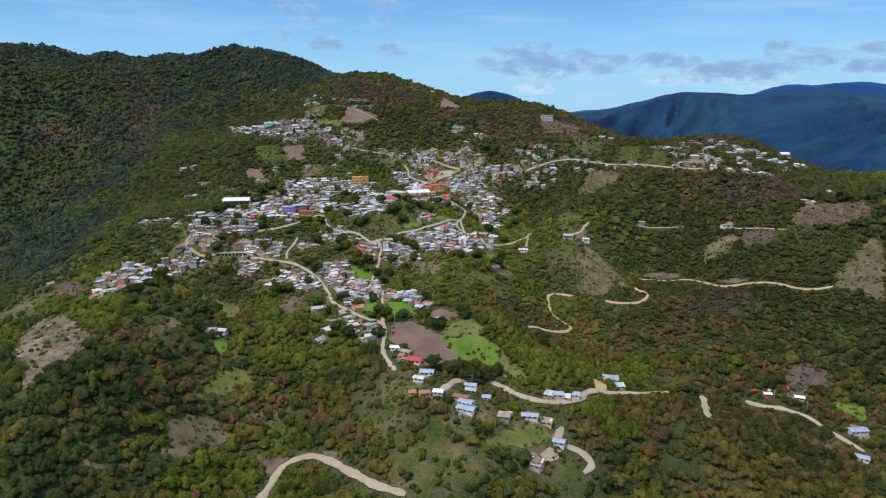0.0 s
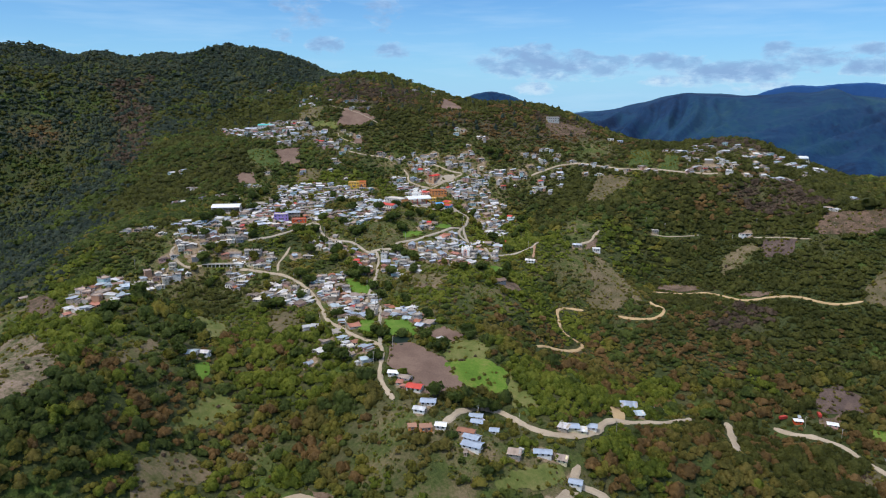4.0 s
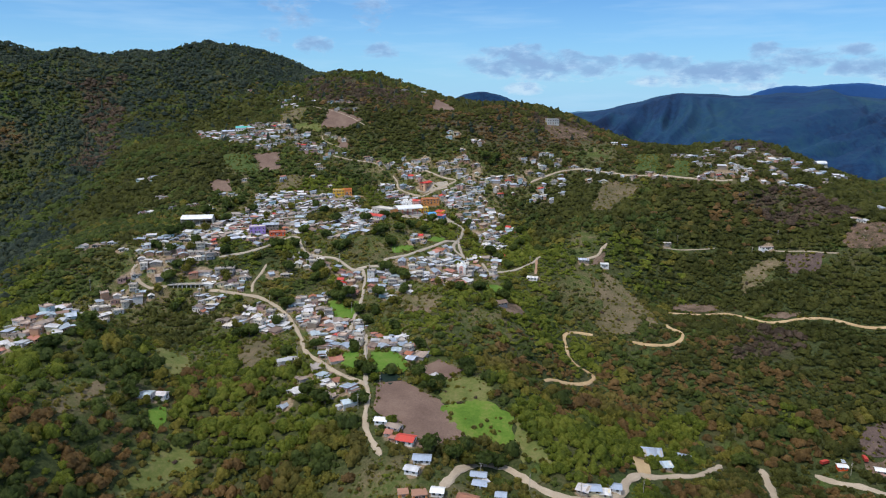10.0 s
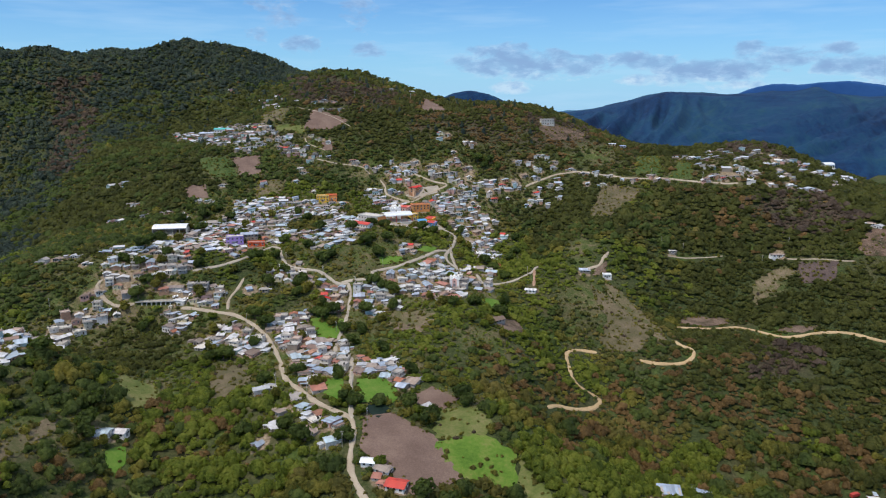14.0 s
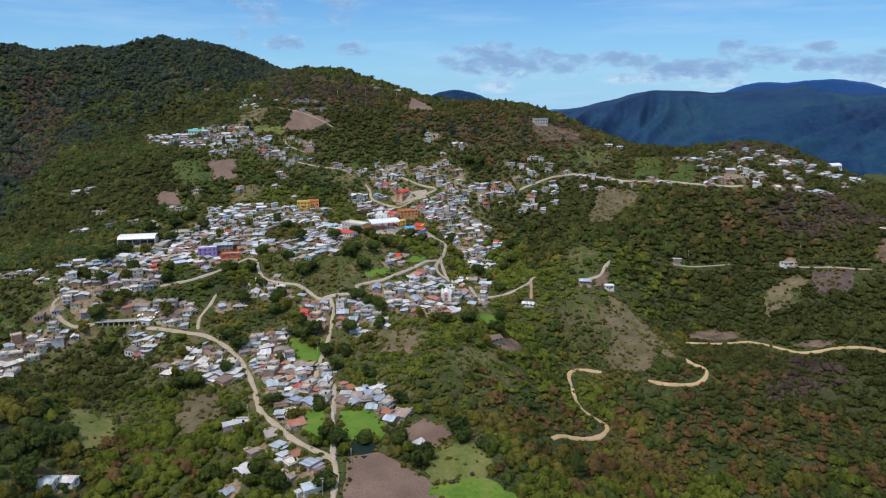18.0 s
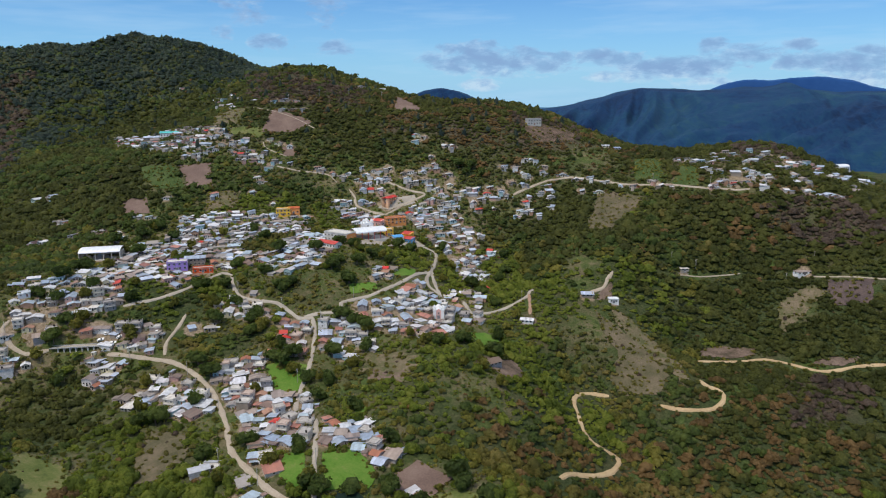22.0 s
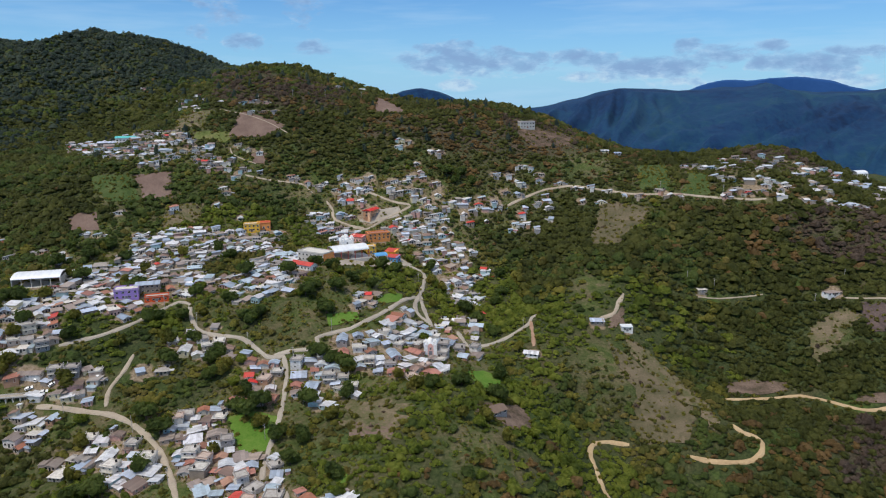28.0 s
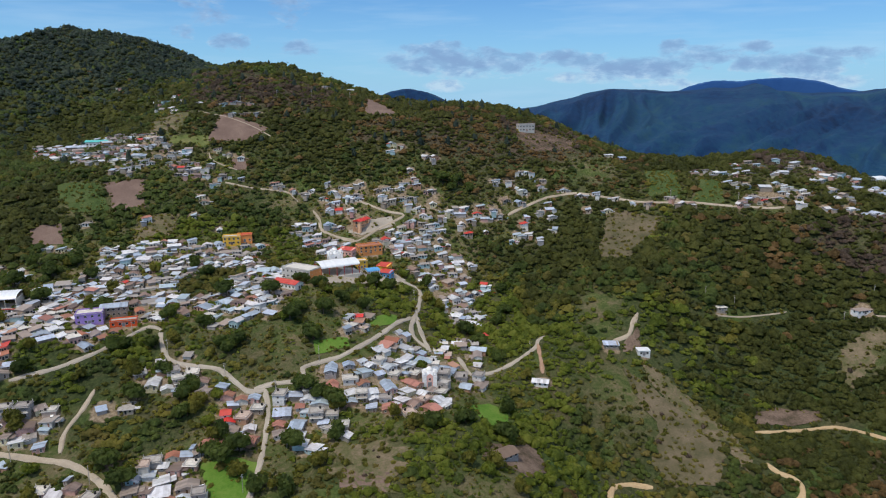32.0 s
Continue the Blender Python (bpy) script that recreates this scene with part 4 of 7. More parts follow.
def tube(bm, x, y, z0, z1, r0, r1, n=8, slot=0):
    a = [bm.verts.new((x + r0 * math.cos(k * 6.2832 / n), y + r0 * math.sin(k * 6.2832 / n), z0)) for k in range(n)]
    b = [bm.verts.new((x + r1 * math.cos(k * 6.2832 / n), y + r1 * math.sin(k * 6.2832 / n), z1)) for k in range(n)]
    for k in range(n):
        bm.faces.new((a[k], a[(k + 1) % n], b[(k + 1) % n], b[k])).material_index = slot
    bm.faces.new(b).material_index = slot
    bm.faces.new(a[::-1]).material_index = slot


def moulded(bm, xs, zs, deep, proud, back, sill):
    """A frame moulded in one piece round sunk panels. deep: the cells (column, row) that lie sunk."""
    grid = {}

    def at(i, k, y):
        key = (i, k, y)
        if key not in grid:
            grid[key] = bm.verts.new((xs[i], y, zs[k]))
        return grid[key]

    nx, nz = len(xs) - 1, len(zs) - 1
    for i in range(nx):
        for k in range(nz):
            sunk = (i, k) in deep
            y = back if sunk else (sill if k == 0 else proud)
            q = [at(i, k, y), at(i + 1, k, y), at(i + 1, k + 1, y), at(i, k + 1, y)]
            bm.faces.new(q).material_index = 1 if sunk else 0
            for (di, dk), (m, n) in {(-1, 0): ((i, k), (i, k + 1)), (1, 0): ((i + 1, k + 1), (i + 1, k)), (0, -1): ((i + 1, k), (i, k)), (0, 1): ((i, k + 1), (i + 1, k + 1))}.items():
                o = (i + di, k + dk)
                edge = not (0 <= o[0] < nx and 0 <= o[1] < nz)
                y2 = 0.04 if edge else (back if o in deep else (sill if o[1] == 0 else proud))
                if y2 > y + 1e-6:
                    bm.faces.new((at(*m, y), at(*n, y), at(*n, y2), at(*m, y2))).material_index = 0


def window(parent, x, y, z, w, h, facing):
    """A window with a frame, a mullion and a sill, proud of the wall it sits in. facing: 0 south, 1 east, 2 north, 3 west."""
    bm = bmesh.new()
    moulded(bm, (-w / 2 - 0.09, -w / 2, -0.03, 0.03, w / 2, w / 2 + 0.09), (-0.12, 0, h, h + 0.08), {(1, 1), (3, 1)}, -0.05, -0.01, -0.15)
    bm.transform(pose(x, y, z, 0, 0, 90 * facing))
    return part("window", bm, ("pale_concrete", "dark_glass"), parent)


def glazed(parent, x, y, z, w, h, facing):
    """A larger window whose two panes are pieces of their own."""
    win = window(parent, x, y, z, w, h, facing)
    for u in (-1, 1):
        bm = bmesh.new()
        box(bm, u * (w / 4 + 0.015) - w / 4 + 0.03, -0.022, 0.02, u * (w / 4 + 0.015) + w / 4 - 0.03, -0.014, h - 0.02)
        bm.transform(pose(x, y, z, 0, 0, 90 * facing))
        part("pane", bm, "dark_glass", win)
    return win


def door(parent, x, y, z, facing, w=1.0, h=2.05):
    bm = bmesh.new()
    moulded(bm, (-w / 2 - 0.1, -w / 2, w / 2, w / 2 + 0.1), (-0.1, 0, h, h + 0.1), {(1, 1)}, -0.08, -0.03, -0.2)
    bm.transform(pose(x, y, z, 0, 0, 90 * facing))
    return part("door", bm, ("pale_concrete", "wood_door"), parent)


def sheet_roof(parent, mat, w, d, eave, ridge_at, rise, over=0.45, thick=0.06, name="roof_sheet", at=(0, 0)):
    """Sheets of roofing laid side by side, each a part. ridge_at: 0 to 1 across x; 1 means a single slope."""
    x0, x1 = -w / 2 - over, w / 2 + over
    xr = x0 + (x1 - x0) * ridge_at
    n = max(2, round((d + 2 * over) / 1.7))
    for k in range(n):
        ya, yb = -d / 2 - over + (d + 2 * over) * k / n, -d / 2 - over + (d + 2 * over) * (k + 1) / n + 0.05
        lift = 0.04 * (k % 2) + 0.02 * ((k * 7) % 3)
        for xa, za, xb, zb in ((x0, eave, xr, eave + rise), (xr, eave + rise, x1, eave)) if ridge_at < 0.99 else ((x0, eave, x1, eave + rise),):
            bm = bmesh.new()
            v = [bm.verts.new((p[0] + at[0], p[1] + at[1], p[2])) for p in ((xa, ya, za + lift), (xb, ya, zb + lift), (xb, yb, zb + lift), (xa, yb, za + lift), (xa, ya, za + lift - thick), (xb, ya, zb + lift - thick), (xb, yb, zb + lift - thick), (xa, yb, za + lift - thick))]
            for q in ((0, 1, 2, 3), (7, 6, 5, 4), (0, 4, 5, 1), (1, 5, 6, 2), (2, 6, 7, 3), (3, 7, 4, 0)):
                bm.faces.new([v[j] for j in q])
            part(name, bm, mat, parent)


def openings(house, w, d, z, storey_h, rnd, front=True):
    n = max(2, int(w / 2.8))
    for k in range(n):
        x = -w / 2 + w * (k + 0.5) / n
        if front and k == n // 2:
            door(house, x, -d / 2, z, 0, 0.9, 1.95)
        else:
            window(house, x, -d / 2, z + 0.95, 0.9, 0.9, 0)
    window(house, -w / 2, 0.2, z + 0.95, 0.9, 0.9, 3)
    window(house, w / 2, -0.4, z + 0.95, 0.9, 0.9, 1)


def gable_house(w, d, h, rise, roof="sheet", wall="wall"):
    rnd = random.Random(int(w * 31 + d * 17))
    house = new("house")
    bm = bmesh.new()
    prism(bm, [(-w / 2, -3.5), (w / 2, -3.5), (w / 2, h), (0, h + rise * 0.96), (-w / 2, h)], -d / 2, d / 2)
    part("wall", bm, wall, house)
    sheet_roof(house, roof, w, d, h - 0.12, 0.5, rise + 0.2)
    openings(house, w, d, 0.0, h, rnd)
    return house


def shed_house(w, d, h, rise, roof="sheet", wall="wall"):
    rnd = random.Random(int(w * 13 + d * 7))
    house = new("house")
    bm = bmesh.new()
    prism(bm, [(-w / 2, -3.5), (w / 2, -3.5), (w / 2, h + rise), (-w / 2, h)], -d / 2, d / 2)
    part("wall", bm, wall, house)
    sheet_roof(house, roof, w, d, h - 0.02, 1.0, rise + 0.12)
    openings(house, w, d, 0.0, h, rnd)
    return house


def flat_house(w, d, floors, tank=True, bare=True):
    rnd = random.Random(int(w * 41 + d * 3 + floors))
    house = new("house")
    h = 2.6 * floors
    bm = bmesh.new()
    box(bm, -w / 2, -d / 2, -3.5, w / 2, d / 2, h)
    part("wall", bm, "wall", house)
    bm = bmesh.new()
    box(bm, -w / 2 - 0.5, -d / 2 - 0.6, h, w / 2 + 0.35, d / 2 + 0.35, h + 0.16)
    for a in ((-w / 2, -d / 2, w / 2, -d / 2 + 0.16), (-w / 2, d / 2 - 0.16, w / 2, d / 2), (-w / 2, -d / 2 + 0.16, -w / 2 + 0.16, d / 2 - 0.16), (w / 2 - 0.16, -d / 2 + 0.16, w / 2, d / 2 - 0.16)):
        box(bm, a[0], a[1], h + 0.16, a[2], a[3], h + 0.7)
    part("roof", bm, "slab", house)
    if bare:
        for x in (-w / 2 + 0.1, w / 2 - 0.1):
            for y in (-d / 2 + 0.1, d / 2 - 0.1):
                bm = bmesh.new()
                box(bm, x - 0.12, y - 0.12, h + 0.7, x + 0.12, y + 0.12, h + 1.5)
                part("column_stub", bm, "pale_concrete", house)
    if tank:
        bm = bmesh.new()
        tube(bm, w / 4, d / 4, h + 0.17, h + 1.3, 0.55, 0.55, 10)
        tube(bm, w / 4, d / 4, h + 1.3, h + 1.55, 0.55, 0.2, 10)
        part("water_tank", bm, "black_plastic", house)
    for k in range(floors):
        openings(house, w, d, 2.6 * k, 2.6, rnd, k == 0)
    if floors > 1:
        bm = bmesh.new()
        box(bm, -w / 2 + 0.3, -d / 2 - 1.1, 2.42, w / 2 - 0.3, -d / 2 - 0.01, 2.58)
        for x in np.linspace(-w / 2 + 0.4, w / 2 - 0.4, 7):
            box(bm, x - 0.03, -d / 2 - 1.08, 2.58, x + 0.03, -d / 2 - 1.02, 3.5)
        box(bm, -w / 2 + 0.3, -d / 2 - 1.1, 3.5, w / 2 - 0.3, -d / 2 - 1.0, 3.58)
        part("balcony", bm, "pale_concrete", house)
    return house


def annex(house, w, d, x, y, h):
    """A lean-to with a sheet roof on posts beside a house."""
    sheet_roof(house, "sheet", w, d, h, 1.0, 0.5, 0.2, name="lean_to_sheet", at=(x, y))
    for a in (-w / 2, w / 2):
        for b in (-d / 2, d / 2):
            bm = bmesh.new()
            box(bm, x + a - 0.07, y + b - 0.07, -2.5, x + a + 0.07, y + b + 0.07, h)
            part("post", bm, "wood_pole", house)


KINDS = []


def kind_of_house(house, label, share, size):
    tagged(house, label, "house", "village houses")
    KINDS.append([house, share, size, 0])


def build_kinds():
    for w, d, h, r, share in ((7.4, 6.2, 2.2, 1.0, 7), (9.6, 6.6, 2.3, 1.1, 7), (5.8, 5.2, 2.1, 0.9, 6), (6.2, 12.5, 2.3, 1.0, 5)):
        kind_of_house(gable_house(w, d, h, r), "block house with a corrugated metal gable roof", share, max(w, d))
    for w, d, h, r, share in ((6.6, 6.6, 2.1, 0.7, 9), (5.2, 5.4, 2.1, 0.6, 8), (7.4, 8.6, 2.2, 0.9, 6), (4.2, 4.2, 2.0, 0.5, 6)):
        k = shed_house(w, d, h, r)
        if w > 6:
            annex(k, 2.6, d * 0.7, w / 2 + 1.7, 0, 2.0)
        kind_of_house(k, "block house with a single-slope corrugated metal roof", share, max(w, d))
    for w, d, n, share, tank in ((6.4, 6, 1, 5, True), (7.2, 6.2, 2, 4, True), (6, 5.6, 2, 3, False), (8.2, 6.6, 1, 3, True)):
        kind_of_house(flat_house(w, d, n, tank), "concrete house with a flat roof and column stubs" if n == 1 else "two-storey concrete house with a flat roof and balcony", share, max(w, d))
    kind_of_house(gable_house(6.4, 4.8, 2.2, 1.1, "tile_roof"), "block house with a brown clay tile roof", 2.8, 6.4)
    kind_of_house(gable_house(6.8, 5, 2.3, 1.0, "red_roof", "white_paint"), "white house with a bright red metal roof", 0.55, 6.8)


build_kinds()
rng = random.Random(11)
spots = []


def free(x, y, r):
    j, i = cell(x, y)
    k = max(1, int(r * 0.42 / CELL))
    if j - k < 0 or i - k < 0:
        return False
    if taken[j - k:j + k + 1, i - k:i + k + 1].any():
        return False
    return all((x - a) ** 2 + (y - b) ** 2 > (0.39 * (r + c)) ** 2 for a, b, c in spots)


def slope_angle(x, y):
    gx, gy = h1(x + 4, y) - h1(x - 4, y), h1(x, y + 4) - h1(x, y - 4)
    return math.degrees(math.atan2(gy, gx))


def settle(ob, x, y, turn, sink=0.0, size=8.0):
    r = size * 0.3
    z = sum(h1(x + a * r, y + b * r) for a in (-1, 1) for b in (-1, 1)) / 4
    return pose(x, y, z - 0.6 - sink, 0, 0, turn)


def put_house(x, y, turn=None, k=None):
    if k is None:
        k = rng.choices(range(len(KINDS)), [q[1] for q in KINDS])[0]
    house, _, size, used = KINDS[k]
    if turn is None:
        turn = slope_angle(x, y) - 90 + rng.choice((0, 0, 0, 90, 180)) + rng.gauss(0, 9)
    m = settle(house, x, y, turn, 0, size)
    if not used:
        house.matrix_basis = m
    else:
        copy_thing(house, m)
    KINDS[k][3] += 1
    spots.append((x, y, size))
    mark_disk(x, y, size * 0.5, 3)


# ---- landmark buildings ----
def base_height(x, y, r=6.0):
    return max(h1(x, y), sum(h1(x + a * r, y + b * r) for a in (-1, 1) for b in (-1, 1)) / 4)


def stand(name, x, y, turn, label, category, r, lift=0.0):
    ob = new(name)
    ob.matrix_basis = pose(x, y, base_height(x, y, r * 0.6) - 0.1 + lift, 0, 0, turn)
    tagged(ob, label, category)
    spots.append((x, y, r * 1.5))
    mark_disk(x, y, r, 3)
    return ob


def panes(parent, w, d, z0, floors, storey, step=3.0, sides=(0, 1, 2, 3), wide=1.3, tall=1.3):
    for f in range(floors):
        for s in sides:
            span, off = (w, d) if s in (0, 2) else (d, w)
            n = max(1, int(span / step))
            for k in range(n):
                u = -span / 2 + span * (k + 0.5) / n
                p = ((u, -off / 2), (off / 2, u), (-u, off / 2), (-off / 2, -u))[s]
                glazed(parent, p[0], p[1], z0 + f * storey + 1.0, wide, tall, s)


def slab_building(name, x, y, turn, w, d, h, wall, roof, label, category="building", parapet=True, floors=1, end=None, deep=6.0, sides=(0, 1, 3)):
    b = stand(name, x, y, turn, label, category, max(w, d) / 2)
    bm = bmesh.new()
    box(bm, -w / 2, -d / 2, -deep, w / 2, d / 2, h)
    part("wall", bm, wall, b)
    if end:
        bm = bmesh.new()
        box(bm, w / 2 - 0.02, -d / 2 - 0.05, -deep, w / 2 + 0.12, d / 2 + 0.05, h + 0.1)
        part("end_wall", bm, end, b, "bright painted end wall")
    bm = bmesh.new()
    box(bm, -w / 2 - 0.25, -d / 2 - 0.25, h, w / 2 + 0.25, d / 2 + 0.25, h + 0.2)
    part("roof", bm, roof, b)
    if parapet:
        bm = bmesh.new()
        for a in ((-w / 2, -d / 2, w / 2, -d / 2 + 0.2), (-w / 2, d / 2 - 0.2, w / 2, d / 2), (-w / 2, -d / 2 + 0.2, -w / 2 + 0.2, d / 2 - 0.2), (w / 2 - 0.2, -d / 2 + 0.2, w / 2, d / 2 - 0.2)):
            box(bm, a[0], a[1], h + 0.2, a[2], a[3], h + 0.9)
        part("parapet", bm, wall, b)
    panes(b, w, d, 0.0, floors, h / floors, 3.2, sides)
    door(b, 0.0, -d / 2, 0.0, 0, 1.6, 2.2)
    return b


def pitched_building(name, x, y, turn, w, d, h, rise, wall, roof, label, category="building", floors=1, ridge_at=0.5):
    b = stand(name, x, y, turn, label, category, max(w, d) / 2)
    bm = bmesh.new()
    top = [(w / 2, h), (0, h + rise * 0.96), (-w / 2, h)] if ridge_at < 0.9 else [(w / 2, h + rise), (-w / 2, h)]
    prism(bm, [(-w / 2, -6.0), (w / 2, -6.0)] + top, -d / 2, d / 2)
    part("wall", bm, wall, b)
    sheet_roof(b, roof, w, d, h - 0.1, ridge_at, rise + 0.18, 0.6)
    panes(b, w, d, 0.0, floors, h / floors, 3.0, (1, 3))
    door(b, 0.0, -d / 2, 0.0, 0, 1.4, 2.1)
    window(b, w / 4, -d / 2, 1.0, 1.2, 1.2, 0)
    return b


def barrel_roof(name, x, y, turn, length, span, eave, rise, mat, label, posts="red_steel", walls=None, category="roofed court"):
    """A curved sheet roof on steel posts."""
    b = stand(name, x, y, turn, label, category, max(length, span) / 2)
    n, m = 14, int(length / 1.6)
    for k in range(m):
        bm = bmesh.new()
        x0, x1 = -length / 2 + length * k / m, -length / 2 + length * (k + 1) / m + 0.03
        lift = 0.03 * (k % 2)
        pts = [(-span / 2 * math.cos(math.pi * j / n), eave + rise * math.sin(math.pi * j / n) + lift) for j in range(n + 1)]
        up = [[bm.verts.new((xx, p[0], p[1])) for p in pts] for xx in (x0, x1)]
        dn = [[bm.verts.new((xx, p[0] * 0.99, p[1] - 0.12)) for p in pts] for xx in (x0, x1)]
        for j in range(n):
            bm.faces.new((up[0][j], up[0][j + 1], up[1][j + 1], up[1][j]))
            bm.faces.new((dn[0][j], dn[1][j], dn[1][j + 1], dn[0][j + 1]))
            for s in (0, 1):
                bm.faces.new((up[s][j], dn[s][j], dn[s][j + 1], up[s][j + 1]))
        part("roof_sheet", bm, mat, b)
    for k in range(6):
        for s in (-1, 1):
            bm = bmesh.new()
            u = -length / 2 + 0.4 + (length - 0.8) * k / 5
            box(bm, u - 0.2, s * span / 2 - 0.2, -5.0, u + 0.2, s * span / 2 + 0.2, eave + 0.1)
            part("post", bm, posts, b)
    for k in range(4):
        bm = bmesh.new()
        u = -length / 2 + 0.5 + (length - 1.0) * k / 3
        box(bm, u - 0.1, -span / 2, eave - 0.35, u + 0.1, span / 2, eave - 0.1)
        part("tie_beam", bm, posts, b)
    if walls:
        bm = bmesh.new()
        for a in ((-length / 2, -span / 2 + 0.3, -length / 2 + 0.25, span / 2 - 0.3), (length / 2 - 0.25, -span / 2 + 0.3, length / 2, span / 2 - 0.3), (-length / 2 + 0.25, span / 2 - 0.5, length / 2 - 0.25, span / 2 - 0.25)):
            box(bm, a[0], a[1], -5.0, a[2], a[3], eave)
        part("wall", bm, walls, b)
    bm = bmesh.new()
    box(bm, -length / 2 - 1, -span / 2 - 1, -6.0, length / 2 + 1, span / 2 + 1, 0.05)
    part("court_floor", bm, "pale_concrete", b)
    return b


def dome(bm, x, y, z, r, tall, n=12, m=5):
    rings = [[bm.verts.new((x + r * math.cos(a * math.pi / 2 / m) * math.cos(k * 6.2832 / n), y + r * math.cos(a * math.pi / 2 / m) * math.sin(k * 6.2832 / n), z + tall * math.sin(a * math.pi / 2 / m))) for k in range(n)] for a in range(m)]
    tip = bm.verts.new((x, y, z + tall))
    for a in range(m - 1):
        for k in range(n):
            bm.faces.new((rings[a][k], rings[a][(k + 1) % n], rings[a + 1][(k + 1) % n], rings[a + 1][k]))
    for k in range(n):
        bm.faces.new((rings[-1][k], rings[-1][(k + 1) % n], tip))
    bm.faces.new(rings[0][::-1])


def church(x, y, turn, w, d, h, tower, wall, front, label):
    b = stand("church", x, y, turn, label, "church", max(w, d) / 2)
    bm = bmesh.new()
    box(bm, -w / 2, -d / 2, -5, w / 2, d / 2, h)
    part("nave", bm, wall, b)
    bm = bmesh.new()
    prism(bm, [(-w / 2 - 0.2, h), (w / 2 + 0.2, h), (0, h + 1.6)], -d / 2 + 2.0, d / 2 + 0.2)
    part("roof", bm, "white_sheet", b)
    bm = bmesh.new()
    prism(bm, [(-w * 0.3, 0), (w * 0.3, 0), (w * 0.3, h + 0.6), (0, h + 2.6), (-w * 0.3, h + 0.6)], -d / 2 - 0.3, -d / 2 + 0.2)
    part("gable_front", bm, front, b)
    for s in (-1, 1):
        cx, cy = s * (w / 2 - tower / 2), -d / 2 + tower / 2 - 0.6
        bm = bmesh.new()
        box(bm, cx - tower / 2, cy - tower / 2, -5, cx + tower / 2, cy + tower / 2, h + 1.2)
        for a in (-1, 1):
            for c in (-1, 1):
                px, py = cx + a * (tower / 2 - 0.22), cy + c * (tower / 2 - 0.22)
                box(bm, px - 0.22, py - 0.22, h + 1.2, px + 0.22, py + 0.22, h + 3.4)
        box(bm, cx - tower / 2 - 0.15, cy - tower / 2 - 0.15, h + 3.4, cx + tower / 2 + 0.15, cy + tower / 2 + 0.15, h + 3.8)
        tower_part = part("bell_tower", bm, wall, b)
        bm = bmesh.new()
        dome(bm, cx, cy, h + 3.8, tower * 0.46, tower * 0.62)
        tube(bm, cx, cy, h + 3.8 + tower * 0.6, h + 4.9 + tower * 0.6, 0.06, 0.05, 6)
        box(bm, cx - 0.3, cy - 0.04, h + 4.4 + tower * 0.6, cx + 0.3, cy + 0.04, h + 4.5 + tower * 0.6)
        part("dome", bm, wall, tower_part)
    bm = bmesh.new()
    dome(bm, 0, d * 0.2, h + 1.0, w * 0.26, w * 0.3)
    part("dome", bm, wall, b)
    door(b, 0, -d / 2 - 0.3, 0, 0, 2.0, 3.2)
    window(b, 0, -d / 2 - 0.3, h - 1.2, 1.1, 1.3, 0)
    panes(b, w, d, 1.5, 1, h, 4.5, (1, 3), 0.9, 2.0)
    return b


def town_hall(x, y, turn):
    """Two storeys of arcades, terracotta roof, orange walls."""
    w, d, h = 15.5, 7.0, 5.6
    b = stand("town_hall", x, y, turn, "two-storey orange town hall with arcades and a red roof", "building", 11)
    bm = bmesh.new()
    box(bm, -w / 2, -d / 2 + 2.4, -4, w / 2, d / 2, h)
    box(bm, -w / 2, -d / 2, -4, -w / 2 + 2.6, d / 2, h + 0.03)
    box(bm, w / 2 - 2.6, -d / 2, -4, w / 2, d / 2, h + 0.03)
    part("wall", bm, "pale_orange", b)
    for f in (0, 1):
        n = 8
        for k in range(n + 1):
            u = -w / 2 + 2.6 + (w - 5.2) * k / n
            bm = bmesh.new()
            tube(bm, u, -d / 2 + 0.35, f * 2.9, f * 2.9 + 2.4, 0.24, 0.2, 8)
            part("column", bm, "pale_orange", b)
        bm = bmesh.new()
        box(bm, -w / 2 + 2.6, -d / 2, f * 2.9 + 2.4, w / 2 - 2.6, -d / 2 + 2.4, f * 2.9 + 2.85)
        part("gallery_beam", bm, "pale_orange", b)
    for k in range(5):
        window(b, -w / 2 + 4.4 + k * 1.7, -d / 2 + 2.4, 0.8, 1.2, 1.5, 0)
        window(b, -w / 2 + 4.4 + k * 1.7, -d / 2 + 2.4, 3.7, 1.2, 1.5, 0)
    window(b, -w / 2, 0, 1.0, 1.2, 1.5, 3)
    window(b, -w / 2, 0, 3.7, 1.2, 1.5, 3)
    bm = bmesh.new()
    prism(bm, [(-d / 2 - 0.7, h + 0.05), (d / 2 + 0.7, h + 0.05), (d / 2 + 0.7, h + 0.2), (0, h + 1.7), (-d / 2 - 0.7, h + 0.2)], -w / 2 - 0.7, w / 2 + 0.7)
    bm.transform(pose(0, 0, 0, 0, 0, 90))
    part("roof", bm, "red_roof", b)


